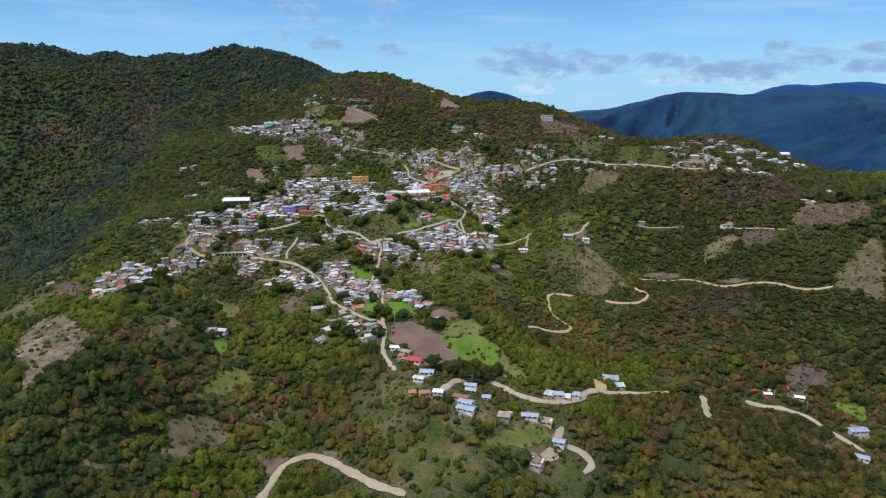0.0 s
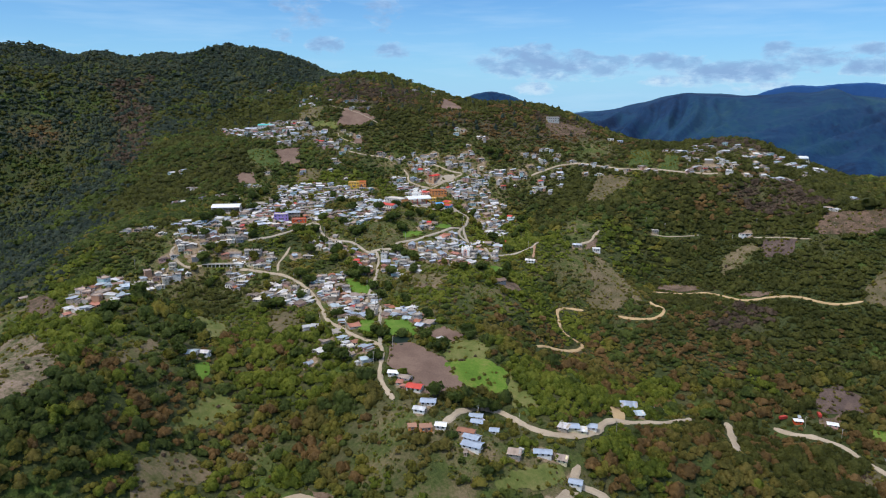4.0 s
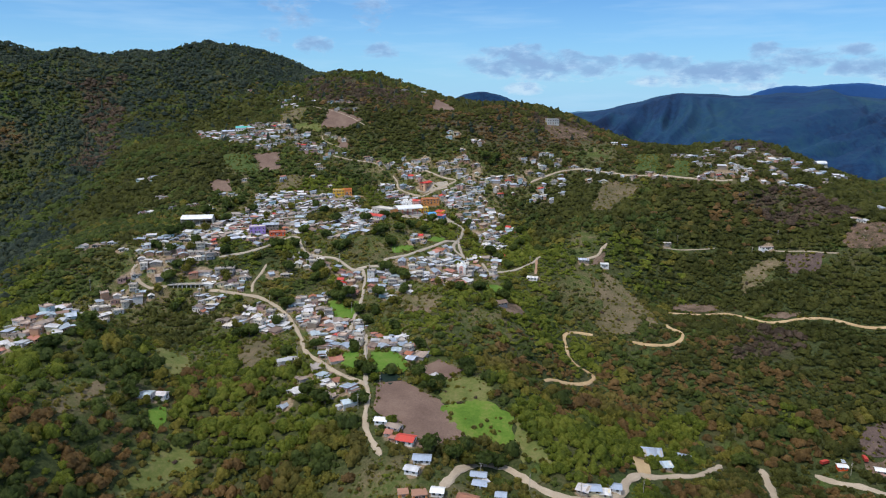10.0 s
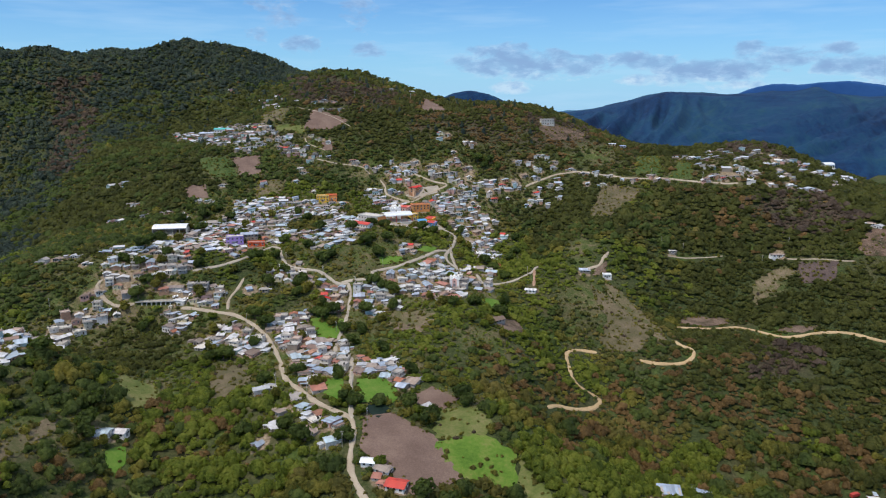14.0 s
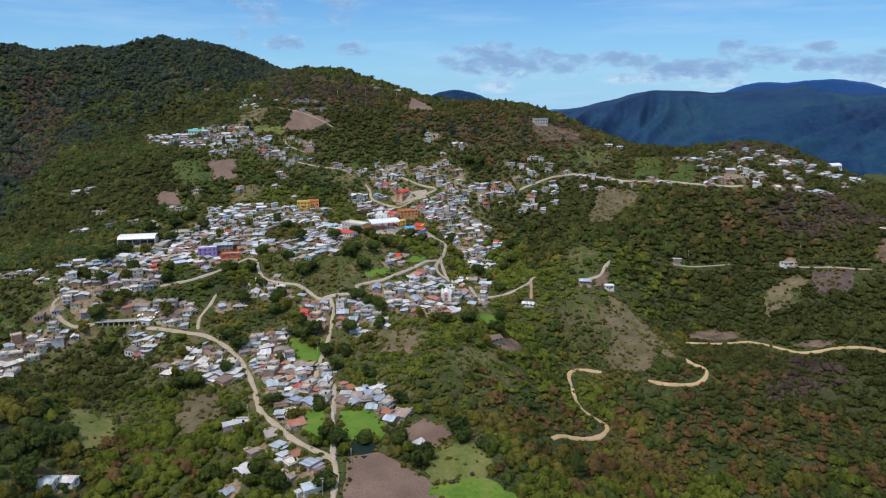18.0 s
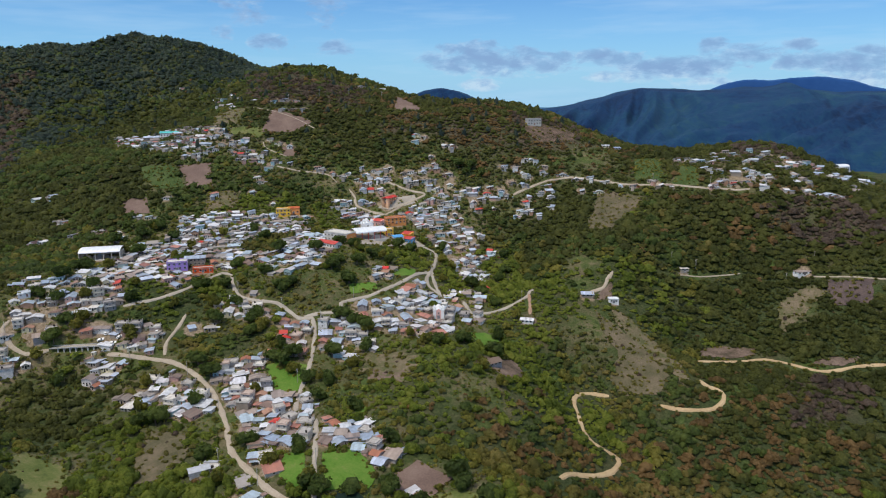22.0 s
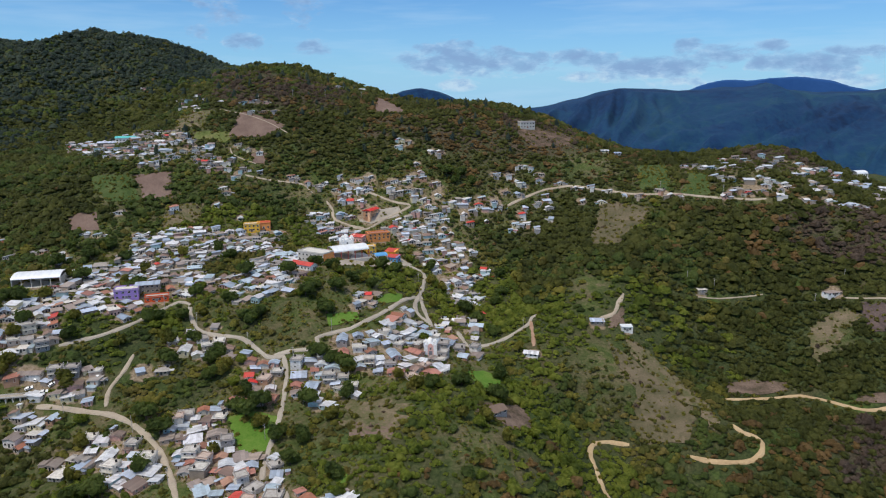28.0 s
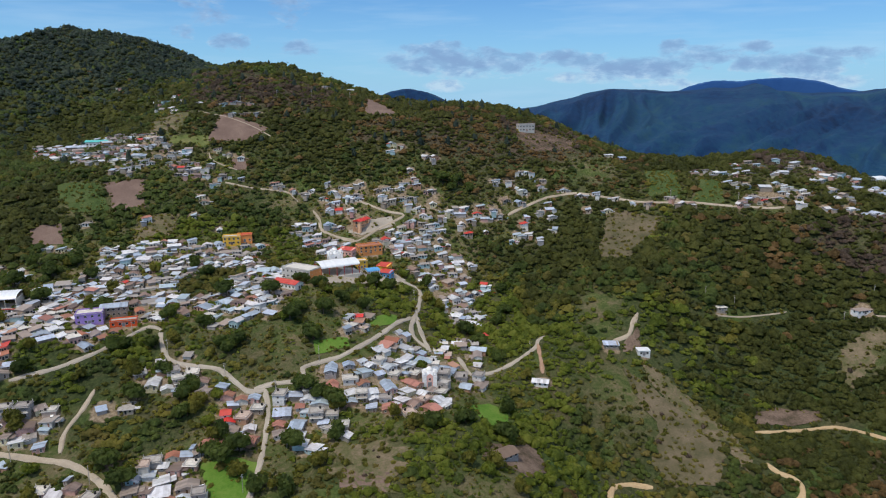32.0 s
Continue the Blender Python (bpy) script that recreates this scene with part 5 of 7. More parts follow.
def bridge(x0, y0, x1, y1):
    n = Vector((x1 - x0, y1 - y0, 0))
    length, turn = n.length, math.degrees(math.atan2(n.y, n.x))
    z = max(h1(x0, y0), h1(x1, y1)) + 0.7
    b = new("bridge")
    b.matrix_basis = pose((x0 + x1) / 2, (y0 + y1) / 2, z, 0, 0, turn)
    tagged(b, "concrete road bridge on a row of piers", "bridge")
    bm = bmesh.new()
    box(bm, -length / 2 - 3, -2.3, -0.35, length / 2 + 3, 2.3, 0)
    part("deck", bm, "concrete", b)
    for s in (-1, 1):
        bm = bmesh.new()
        box(bm, -length / 2 - 3, s * 2.2 - 0.12, 0, length / 2 + 3, s * 2.2 + 0.12, 0.55)
        part("parapet", bm, "pale_concrete", b)
    for k in range(8):
        bm = bmesh.new()
        u = -length / 2 + length * (k + 0.5) / 8
        box(bm, u - 0.35, -2.0, -12, u + 0.35, 2.0, -0.36)
        part("pier", bm, "pale_concrete", b)
    for k in range(int(length / 2)):
        mark_disk(x0 + n.x * k / (length / 2), y0 + n.y * k / (length / 2), 5, 2)


church(-34, 861, 8, 10, 18, 7.5, 2.9, "white_paint", "white_paint", "white church with two bell towers and small domes")
barrel_roof("roofed_court", -32, 840, 20, 29, 17, 6.5, 3.0, "white_sheet", "sports court under a curved white metal roof on red posts")
pitched_building("school", -63, 803, 52, 8, 19, 3.6, 1.6, "white_paint", "red_roof", "long white school building with a bright red metal roof", "school")
slab_building("market_hall", -56, 825, -36, 25, 12, 7.0, "pale_concrete", "pale_concrete", "large unfinished concrete hall with an orange end wall", floors=2, end="orange_paint")
town_hall(-13, 914, 58)
slab_building("community_hall", -8, 885, 16, 19, 10, 5.2, "orange_paint", "tile_roof", "orange hall with a brown flat roof", floors=2)
pitched_building("annex_building", -25, 878, 60, 7, 12, 4.5, 0.9, "pink_paint", "red_roof", "pink building with a red roof", ridge_at=1.0)
pitched_building("shop_building", 3, 862, 62, 8, 9, 4.2, 1.0, "yellow_paint", "red_roof", "yellow shop with a red metal roof", "shop", ridge_at=1.0)
pitched_building("shop_building", 4, 852, 62, 7, 9, 4.0, 0.9, "blue_paint", "red_roof", "bright blue shop with a red metal roof", "shop", ridge_at=1.0)
barrel_roof("market_canopy", -7, 850, 20, 10, 9, 3.4, 1.6, "blue_paint", "market stall under a curved blue sheet roof", "white_paint", None, "canopy")
slab_building("shop_building", -15, 860, 16, 9, 7, 5.6, "yellow_paint", "slab", "yellow two-storey shop with a flat roof", "shop", floors=2)
slab_building("yellow_building", -113, 889, 6, 13, 8, 6.0, "yellow_paint", "slab", "yellow two-storey building with a flat roof", floors=2)
slab_building("clinic", -104, 894, 6, 11, 8, 5.0, "orange_paint", "red_roof", "orange building with a red roof")
slab_building("purple_building", -178, 773, 12, 15, 10, 6.2, "purple_paint", "slab", "two-storey purple building with white bands", floors=2)
pitched_building("dark_building", -167, 783, 100, 10, 15, 6.0, 1.2, "wall", "sheet", "large dark building with a grey sheet roof", floors=2)
slab_building("vermilion_building", -158, 770, 10, 15, 6, 3.2, "vermilion", "slab", "low bright orange building beside the street")
barrel_roof("warehouse", -246, 803, 8, 31, 19, 6.0, 2.6, "white_sheet", "warehouse with a large curved white metal roof", "pale_concrete", "wall", "warehouse")
pitched_building("turquoise_building", -264, 1062, 96, 9, 20, 4.0, 1.6, "white_paint", "turquoise", "long building with a turquoise metal roof")
pitched_building("hillside_school", -288, 1072, 98, 8, 17, 3.6, 1.4, "wall", "sheet", "long building with a grey metal roof")
barrel_roof("domed_court", 466, 935, 12, 14, 11, 4.0, 2.8, "white_sheet", "court under a curved white metal roof on the ridge", "white_paint")
church(21, 712, -4, 8, 12, 5.4, 2.2, "white_paint", "pink_paint", "small white chapel with two domed towers and a pink front")
pitched_building("barn", 49, 645, 118, 7.5, 12, 2.6, 1.6, "wall", "thatch", "barn with a dark brown thatched roof", "barn")
slab_building("spur_house", 160, 743, -6, 7.5, 6, 3.0, "white_paint", "white_sheet", "white house with a flat white roof on the spur", "house", parapet=False)
pitched_building("spur_shed", 141, 749, 80, 5, 9, 2.6, 0.7, "wall", "sheet", "low shed with a pale metal roof", "shed", ridge_at=1.0)
slab_building("slope_house", 326, 764, 8, 13, 6, 2.3, "white_paint", "sheet", "long white house with a flat metal roof on the wooded slope", "house", parapet=False)
slab_building("slope_house", 233, 783, 4, 7.5, 5.5, 2.2, "wall", "slab", "grey house with a flat roof on the wooded slope", "house", parapet=False)
pitched_building("blue_roof_house", 88, 722, 70, 6, 9, 2.4, 1.0, "white_paint", "sheet", "house with a light blue metal roof below a dirt path", "house")
pitched_building("red_roof_house", -20, 454, 72, 7.5, 9.5, 2.6, 1.2, "white_paint", "red_roof", "white house with a large bright red metal roof", "house")
pitched_building("meadow_house", -174, 506, 80, 5.5, 7, 2.8, 1.2, "white_paint", "sheet", "white house with a blue-grey metal roof beside a meadow", "house")
slab_building("orange_house", -12, 409, 10, 7, 5.5, 2.6, "orange_paint", "tile_roof", "orange house with a flat tiled roof", "house", parapet=False)
slab_building("orange_house", -20, 411, 8, 5, 5, 2.5, "orange_paint", "tile_roof", "orange house with a flat tiled roof", "house", parapet=False)
pitched_building("field_shed", -4, 526, 30, 5, 6, 2.4, 0.7, "wood_door", "sheet", "wooden shed at the field's edge", "shed", ridge_at=1.0)
pitched_building("blue_roof_house", 19, 437, 80, 5, 8, 2.4, 0.9, "wall", "blue_sheet", "low house with a long light blue metal roof beside the road", "house", ridge_at=0.5)
pitched_building("blue_roof_house", 19, 426, 75, 5, 7, 2.4, 0.9, "white_paint", "blue_sheet", "low house with a long light blue metal roof beside the road", "house", ridge_at=0.5)
pitched_building("blue_roof_house", 15, 404, 60, 6, 9, 2.4, 0.9, "white_paint", "blue_sheet", "low house with a long light blue metal roof beside the road", "house", ridge_at=0.5)
pitched_building("blue_roof_house", 15, 398, 65, 7, 11, 2.4, 0.9, "white_paint", "blue_sheet", "low house with a long light blue metal roof beside the road", "house", ridge_at=0.5)
pitched_building("blue_roof_house", 29, 418, 80, 4.5, 5, 2.4, 0.9, "white_paint", "blue_sheet", "low house with a long light blue metal roof beside the road", "house", ridge_at=0.5)
pitched_building("blue_roof_house", 77, 425, 85, 6, 8, 2.4, 0.9, "wall", "blue_sheet", "low house with a long light blue metal roof beside the road", "house", ridge_at=0.5)
pitched_building("blue_roof_house", 90, 431, 75, 5.5, 7, 2.4, 0.9, "white_paint", "blue_sheet", "low house with a long light blue metal roof beside the road", "house", ridge_at=0.5)
pitched_building("blue_roof_house", 56, 402, 82, 5, 10, 2.4, 0.9, "white_paint", "blue_sheet", "low house with a long light blue metal roof beside the road", "house", ridge_at=0.5)
pitched_building("blue_roof_house", 154, 504, 60, 6, 10, 2.4, 0.9, "white_paint", "blue_sheet", "low house with a long light blue metal roof beside the road", "house", ridge_at=0.5)
pitched_building("blue_roof_house", 73, 388, 70, 5, 7, 2.4, 0.9, "white_paint", "blue_sheet", "low house with a long light blue metal roof beside the road", "house", ridge_at=0.5)
pitched_building("roadside_house", 131, 494, 80, 8, 12, 2.4, 0.9, "wall", "sheet", "block house with a grey metal roof beside the road", "house", ridge_at=1.0)
pitched_building("roadside_house", 72, 424, 60, 5, 6, 2.4, 0.9, "wall", "sheet", "block house with a grey metal roof beside the road", "house", ridge_at=1.0)
pitched_building("roadside_house", 83, 423, 80, 4, 5, 2.4, 0.9, "wall", "sheet", "block house with a grey metal roof beside the road", "house", ridge_at=1.0)
pitched_building("roadside_house", 133, 473, 95, 5, 6, 2.4, 0.9, "wall", "sheet", "block house with a grey metal roof beside the road", "house", ridge_at=1.0)
pitched_building("roadside_house", 39, 397, 75, 5, 7, 2.4, 0.9, "wall", "sheet", "block house with a grey metal roof beside the road", "house", ridge_at=1.0)
pitched_building("roadside_house", 67, 400, 70, 4.5, 6, 2.4, 0.9, "wall", "sheet", "block house with a grey metal roof beside the road", "house", ridge_at=1.0)
pitched_building("roadside_house", 57, 372, 65, 5, 8, 2.4, 0.9, "wall", "sheet", "block house with a grey metal roof beside the road", "house", ridge_at=1.0)
pitched_building("roadside_house", 56, 370, 60, 4, 7, 2.4, 0.9, "wall", "sheet", "block house with a grey metal roof beside the road", "house", ridge_at=1.0)
pitched_building("red_roof_house", 12, 409, 70, 4.5, 10, 2.4, 0.8, "pink_paint", "tile_roof", "narrow house with a dull red roof beside the road", "house", ridge_at=0.5)
pitched_building("blue_roof_house", 318, 476, 96, 7, 14, 2.6, 1.0, "white_paint", "blue_sheet", "low house with a long light blue metal roof beside the road", "house", ridge_at=0.5)
pitched_building("blue_roof_house", 303, 444, 60, 6, 9, 2.6, 1.0, "white_paint", "blue_sheet", "low house with a long light blue metal roof beside the road", "house", ridge_at=0.5)
pitched_building("street_house", -35, 472, 80, 5, 7, 2.5, 0.9, "white_paint", "white_sheet", "small white house with a metal roof at the street end", "house", ridge_at=0.5)
pitched_building("street_house", -27, 466, 60, 5.5, 8, 2.5, 0.9, "white_paint", "sheet", "small white house with a metal roof at the street end", "house", ridge_at=0.5)
pitched_building("street_house", -11, 437, 85, 6, 9, 2.5, 0.9, "white_paint", "blue_sheet", "small white house with a metal roof at the street end", "house", ridge_at=0.5)
pitched_building("street_house", -16, 427, 70, 5, 7, 2.5, 0.9, "white_paint", "sheet", "small white house with a metal roof at the street end", "house", ridge_at=0.5)
pitched_building("street_house", -3, 411, 80, 5, 6, 2.5, 0.9, "white_paint", "white_sheet", "small white house with a metal roof at the street end", "house", ridge_at=0.5)
pitched_building("yard_house", 266, 515, 80, 4.5, 6, 2.4, 0.7, "vermilion", "white_sheet", "small house with a white roof in a bare yard", "house", ridge_at=0.5)
pitched_building("yard_house", 292, 514, 70, 5, 7, 2.4, 0.7, "pink_paint", "white_sheet", "small house with a white roof in a bare yard", "house", ridge_at=0.5)
bridge(-230, 679, -201, 681)


slab_building("hilltop_building", 158, 1050, 10, 17, 8, 6.5, "pale_concrete", "slab", "two-storey concrete building on the dry hilltop", floors=2)
pitched_building("hilltop_house", 236, 1018, 80, 5, 8, 2.4, 0.8, "wall", "sheet", "block house with a metal roof on the ridge", "house")
pitched_building("hilltop_house", 248, 1013, 95, 5, 7, 2.4, 1.0, "wall", "sheet", "house with a metal roof on the ridge", "house")

CLUSTERS, BELTS = [], []                        # BELTS: wooded gullies between the houses
CLUSTERS.append(([(-88, 702), (-67, 700), (-64, 669), (-83, 671)], True))
CLUSTERS.append(([(-63, 700), (-41, 702), (-24, 673), (-26, 656), (-39, 660), (-62, 675)], True))
CLUSTERS.append(([(-37, 716), (3, 728), (30, 706), (25, 678), (0, 679), (-35, 698)], True))
CLUSTERS.append(([(4, 744), (66, 790), (53, 712), (27, 705), (9, 723)], False))
CLUSTERS.append(([(-250, 818), (-194, 841), (-133, 803), (-139, 773), (-172, 753), (-206, 722)], True))
CLUSTERS.append(([(-210, 835), (-177, 877), (-145, 879), (-124, 778), (-174, 799)], True))
CLUSTERS.append(([(-148, 728), (-115, 736), (-98, 721), (-101, 709), (-129, 706)], True))
CLUSTERS.append(([(-105, 709), (-80, 710), (-79, 701), (-102, 699)], False))
CLUSTERS.append(([(-129, 802), (-99, 819), (-67, 798), (-70, 764), (-103, 758)], False))
CLUSTERS.append(([(-109, 837), (-55, 849), (-52, 799), (-77, 766), (-100, 783)], True))
CLUSTERS.append(([(-68, 920), (-31, 923), (-20, 889), (-40, 874), (-58, 886)], True))
CLUSTERS.append(([(-10, 919), (49, 922), (60, 895), (22, 881), (-9, 890)], True))
CLUSTERS.append(([(22, 884), (60, 898), (80, 874), (53, 848), (28, 855)], False))
CLUSTERS.append(([(45, 857), (82, 859), (74, 814), (42, 801)], False))
CLUSTERS.append(([(-26, 760), (3, 778), (1, 750), (-24, 740)], False))
CLUSTERS.append(([(-353, 1137), (-275, 1105), (-135, 982), (-138, 968), (-223, 973), (-313, 1040)], True))
CLUSTERS.append(([(-140, 975), (-81, 977), (-80, 956), (-137, 957)], False))
CLUSTERS.append(([(-208, 874), (-159, 886), (-92, 889), (-83, 844), (-135, 829), (-196, 849)], True))
CLUSTERS.append(([(-264, 671), (-243, 688), (-232, 681), (-254, 668)], False))
CLUSTERS.append(([(-217, 691), (-173, 697), (-157, 668), (-198, 672)], True))
CLUSTERS.append(([(-132, 656), (-90, 672), (-71, 630), (-112, 624)], True))
CLUSTERS.append(([(-108, 625), (-63, 628), (-56, 564), (-87, 573)], True))
CLUSTERS.append(([(-51, 592), (-31, 585), (-10, 548), (-25, 540), (-34, 562), (-49, 567)], True))
CLUSTERS.append(([(-93, 565), (-70, 557), (-53, 503), (-69, 502)], True))
CLUSTERS.append(([(-41, 477), (-29, 473), (-13, 450), (-25, 451)], False))
CLUSTERS.append(([(107, 946), (165, 954), (151, 904), (118, 908)], False))
CLUSTERS.append(([(297, 980), (362, 928), (433, 924), (451, 885), (365, 859), (264, 892)], False))
CLUSTERS.append(([(-60, 965), (67, 950), (93, 930), (68, 912), (-3, 931)], False))
CLUSTERS.append(([(-282, 738), (-250, 741), (-205, 709), (-226, 690), (-258, 686)], False))
CLUSTERS.append(([(-240, 711), (-163, 757), (-110, 719), (-154, 720), (-219, 697)], True))
CLUSTERS.append(([(-90, 963), (-21, 955), (17, 938), (-31, 929)], False))
CLUSTERS.append(([(-252, 1219), (-111, 1081), (-103, 1054), (-220, 1118)], False))
CLUSTERS.append(([(14, 961), (58, 954), (67, 942), (17, 944)], False))
CLUSTERS.append(([(45, 931), (152, 959), (154, 894), (105, 887), (62, 911)], False))
CLUSTERS.append(([(-183, 502), (-171, 514), (-168, 503), (-178, 494)], False))
CLUSTERS.append(([(-165, 651), (-115, 649), (-96, 618), (-135, 612)], False))
CLUSTERS.append(([(341, 953), (473, 909), (431, 856), (370, 859), (302, 888)], False))
CLUSTERS.append(([(-280, 540), (-267, 553), (-282, 656), (-251, 672), (-237, 671), (-253, 657), (-267, 636), (-243, 530), (-259, 521), (-278, 513)], True))
CLUSTERS.append(([(-241, 736), (-233, 764), (-218, 779), (-196, 753), (-180, 727), (-192, 710), (-209, 707), (-227, 704)], True))
CLUSTERS.append(([(-208, 675), (-191, 676), (-183, 665), (-187, 650), (-199, 652)], True))
CLUSTERS.append(([(-176, 639), (-154, 641), (-150, 635), (-166, 628)], True))
CLUSTERS.append(([(-163, 684), (-158, 699), (-149, 696), (-135, 698), (-132, 692), (-148, 687)], True))
CLUSTERS.append(([(-138, 727), (-121, 740), (-102, 724), (-107, 711), (-126, 711)], True))
CLUSTERS.append(([(-22, 759), (-7, 767), (13, 755), (14, 744), (-6, 735), (-22, 744)], True))
BELTS.append([(-222, 708), (-198, 709), (-176, 718), (-167, 742), (-148, 761), (-133, 749), (-127, 726), (-143, 715), (-152, 700), (-163, 696), (-189, 700), (-217, 695)])
BELTS.append([(-163, 692), (-123, 699), (-100, 686), (-101, 672), (-126, 670), (-158, 679)])
BELTS.append([(-109, 747), (-65, 746), (-39, 736), (-49, 717), (-80, 716), (-102, 729)])
BELTS.append([(-145, 826), (-113, 856), (-95, 846), (-104, 805), (-133, 803)])
BELTS.append([(-209, 748), (-168, 742), (-152, 727), (-170, 713), (-199, 718)])

crowd = []


def fill_clusters():
    for poly, dense in CLUSTERS:
        xs, ys = [p[0] for p in poly], [p[1] for p in poly]
        area = abs(sum(a[0] * b[1] - b[0] * a[1] for a, b in zip(poly, poly[1:] + poly[:1]))) / 2
        share = 1.2 if min(ys) < 860 and area < 9000 else 1.15
        if min(ys) > 850:
            share = 0.62 if max(xs) < 110 and max(ys) < 970 else 0.42
        if min(xs) > 250:
            share = 0.22
        if min(ys) > 1040:
            share = 0.16
        want, tries = max(1, int(area / (46 if dense else 110) * share)), 0
        while want and tries < 2600:
            tries += 1
            x, y = rng.uniform(min(xs), max(xs)), rng.uniform(min(ys), max(ys))
            k = rng.choices(range(len(KINDS)), [q[1] for q in KINDS])[0]
            if any(inside(q, x, y) for q in BELTS):
                continue
            if inside(poly, np.array([x]), np.array([y]))[0] and free(x, y, KINDS[k][2]):
                if y < 728 and sum(q[3] for q in KINDS) < 310:
                    put_house(x, y, None, k)
                else:
                    crowd.append((x, y, slope_angle(x, y) - 90 + rng.choice((0, 0, 0, 90)) + rng.gauss(0, 9), k))
                    spots.append((x, y, KINDS[k][2]))
                    mark_disk(x, y, KINDS[k][2] * 0.5, 3)
                want -= 1


fill_clusters()
# single houses scattered over the upper slopes and the ridge
HILL_HOMES = [(-247, 1204), (-224, 1166), (-199, 1102), (-146, 1090), (-132, 1089), (-122, 1086), (-135, 1067), (-123, 1066), (-112, 1068), (-141, 1007), (-130, 1001), (-119, 996), (-87, 965), (-71, 957), (-60, 953), (-146, 944), (-142, 938), (-125, 906), (18, 1007), (16, 995), (26, 1002), (48, 986), (56, 984), (32, 971), (35, 961), (-314, 1306), (-223, 905), (-241, 878), (-232, 875), (-147, 920), (-181, 910), (-34, 941), (-39, 933), (-15, 943), (2, 951), (9, 938), (48, 948), (-48, 1168), (-19, 1193)]
RIDGE_HOMES = [(109, 960), (121, 961), (134, 974), (140, 973), (153, 964), (170, 950), (182, 941), (197, 941), (183, 922), (199, 915), (210, 928), (220, 916), (232, 909), (251, 907), (255, 896), (262, 893), (295, 953), (303, 948), (307, 939), (332, 951), (347, 954), (307, 916), (321, 929), (348, 897), (342, 889), (336, 883), (352, 880), (358, 882), (316, 891), (311, 888), (324, 886), (300, 883), (304, 885), (400, 855), (405, 853), (392, 852), (410, 851), (390, 878), (427, 912), (387, 888)]
EDGE_HOMES = [(-358, 937), (-342, 936), (-316, 887), (-309, 883), (-292, 856), (-323, 852), (-315, 851), (-268, 859), (-252, 853), (-245, 844), (-251, 842), (-318, 711), (-309, 715), (-297, 719), (-283, 707), (483, 919), (459, 805), (455, 791), (417, 772), (420, 765), (-161, 639), (-108, 554), (-104, 558), (-92, 515), (-98, 502), (-90, 526), (-371, 617), (-69, 514), (-56, 492), (-271, 677), (-263, 682)]
for q in HILL_HOMES + RIDGE_HOMES + EDGE_HOMES:
    crowd.append((*q, slope_angle(*q) - 90 + rng.gauss(0, 9), 0))
    spots.append((*q, 7.0))
    mark_disk(*q, 4.0, 3)


settled = np.zeros((780, 1100))
# open grassy clearings: x, y, reach
CLEAR = [(-33, 514, 9), (46, 636, 8), (-33, 423, 16), (-14, 524, 12), (-30, 530, 8), (2, 541, 10), (20, 530, 14), (-15, 360, 16), (7, 363, 16), (55, 389, 15), (31, 395, 14), (-202, 486, 20), (-183, 572, 16), (-262, 458, 16), (-370, 570, 30), (-119, 431, 12), (38, 613, 16), (139, 715, 16), (-173, 796, 12), (-74, 946, 16), (-228, 877, 14), (-234, 934, 18), (-29, 762, 22), (-55, 741, 16), (205, 988, 25), (151, 793, 11), (306, 732, 9), (142, 767, 9), (15, 400, 20), (-40, 395, 14), (70, 375, 14)]


# stretches of dying or leafless scrub, and of rust brown scrub
TWIG_ZONES = [[(-607, 1309), (-543, 1324), (-472, 1151), (-439, 1004), (-498, 1060), (-544, 1185)], [(-622, 1295), (-592, 1325), (-566, 1275)],
              [(-210, 1278), (-130, 1194), (-50, 1170), (-37, 1072), (-108, 1073), (-177, 1107)], [(334, 842), (380, 841), (424, 849), (410, 780), (385, 770), (328, 821)],
              [(245, 653), (269, 660), (287, 649), (299, 645), (288, 628), (259, 615), (232, 614)], [(142, 1027), (153, 1090), (219, 1065), (202, 1023), (162, 1009)], [(343, 960), (430, 960), (422, 920), (386, 905), (343, 925)]]
RUST_ZONES = [[(-702, 1179), (-640, 1197), (-612, 1159), (-683, 1149)], [(-25, 1036), (3, 1070), (67, 1047), (61, 1001), (-21, 1011)], [(75, 1110), (134, 1090), (172, 1068), (218, 1055), (214, 1013), (157, 992), (117, 979), (74, 986), (55, 1005)]]


def ridge_west(y):
    """Where the village hill drops into the western ravine."""
    return np.interp(y, [500, 600, 700, 900, 1007, 1119, 1223, 1407], [-330, -345, -365, -425, -445, -405, -374, -336])


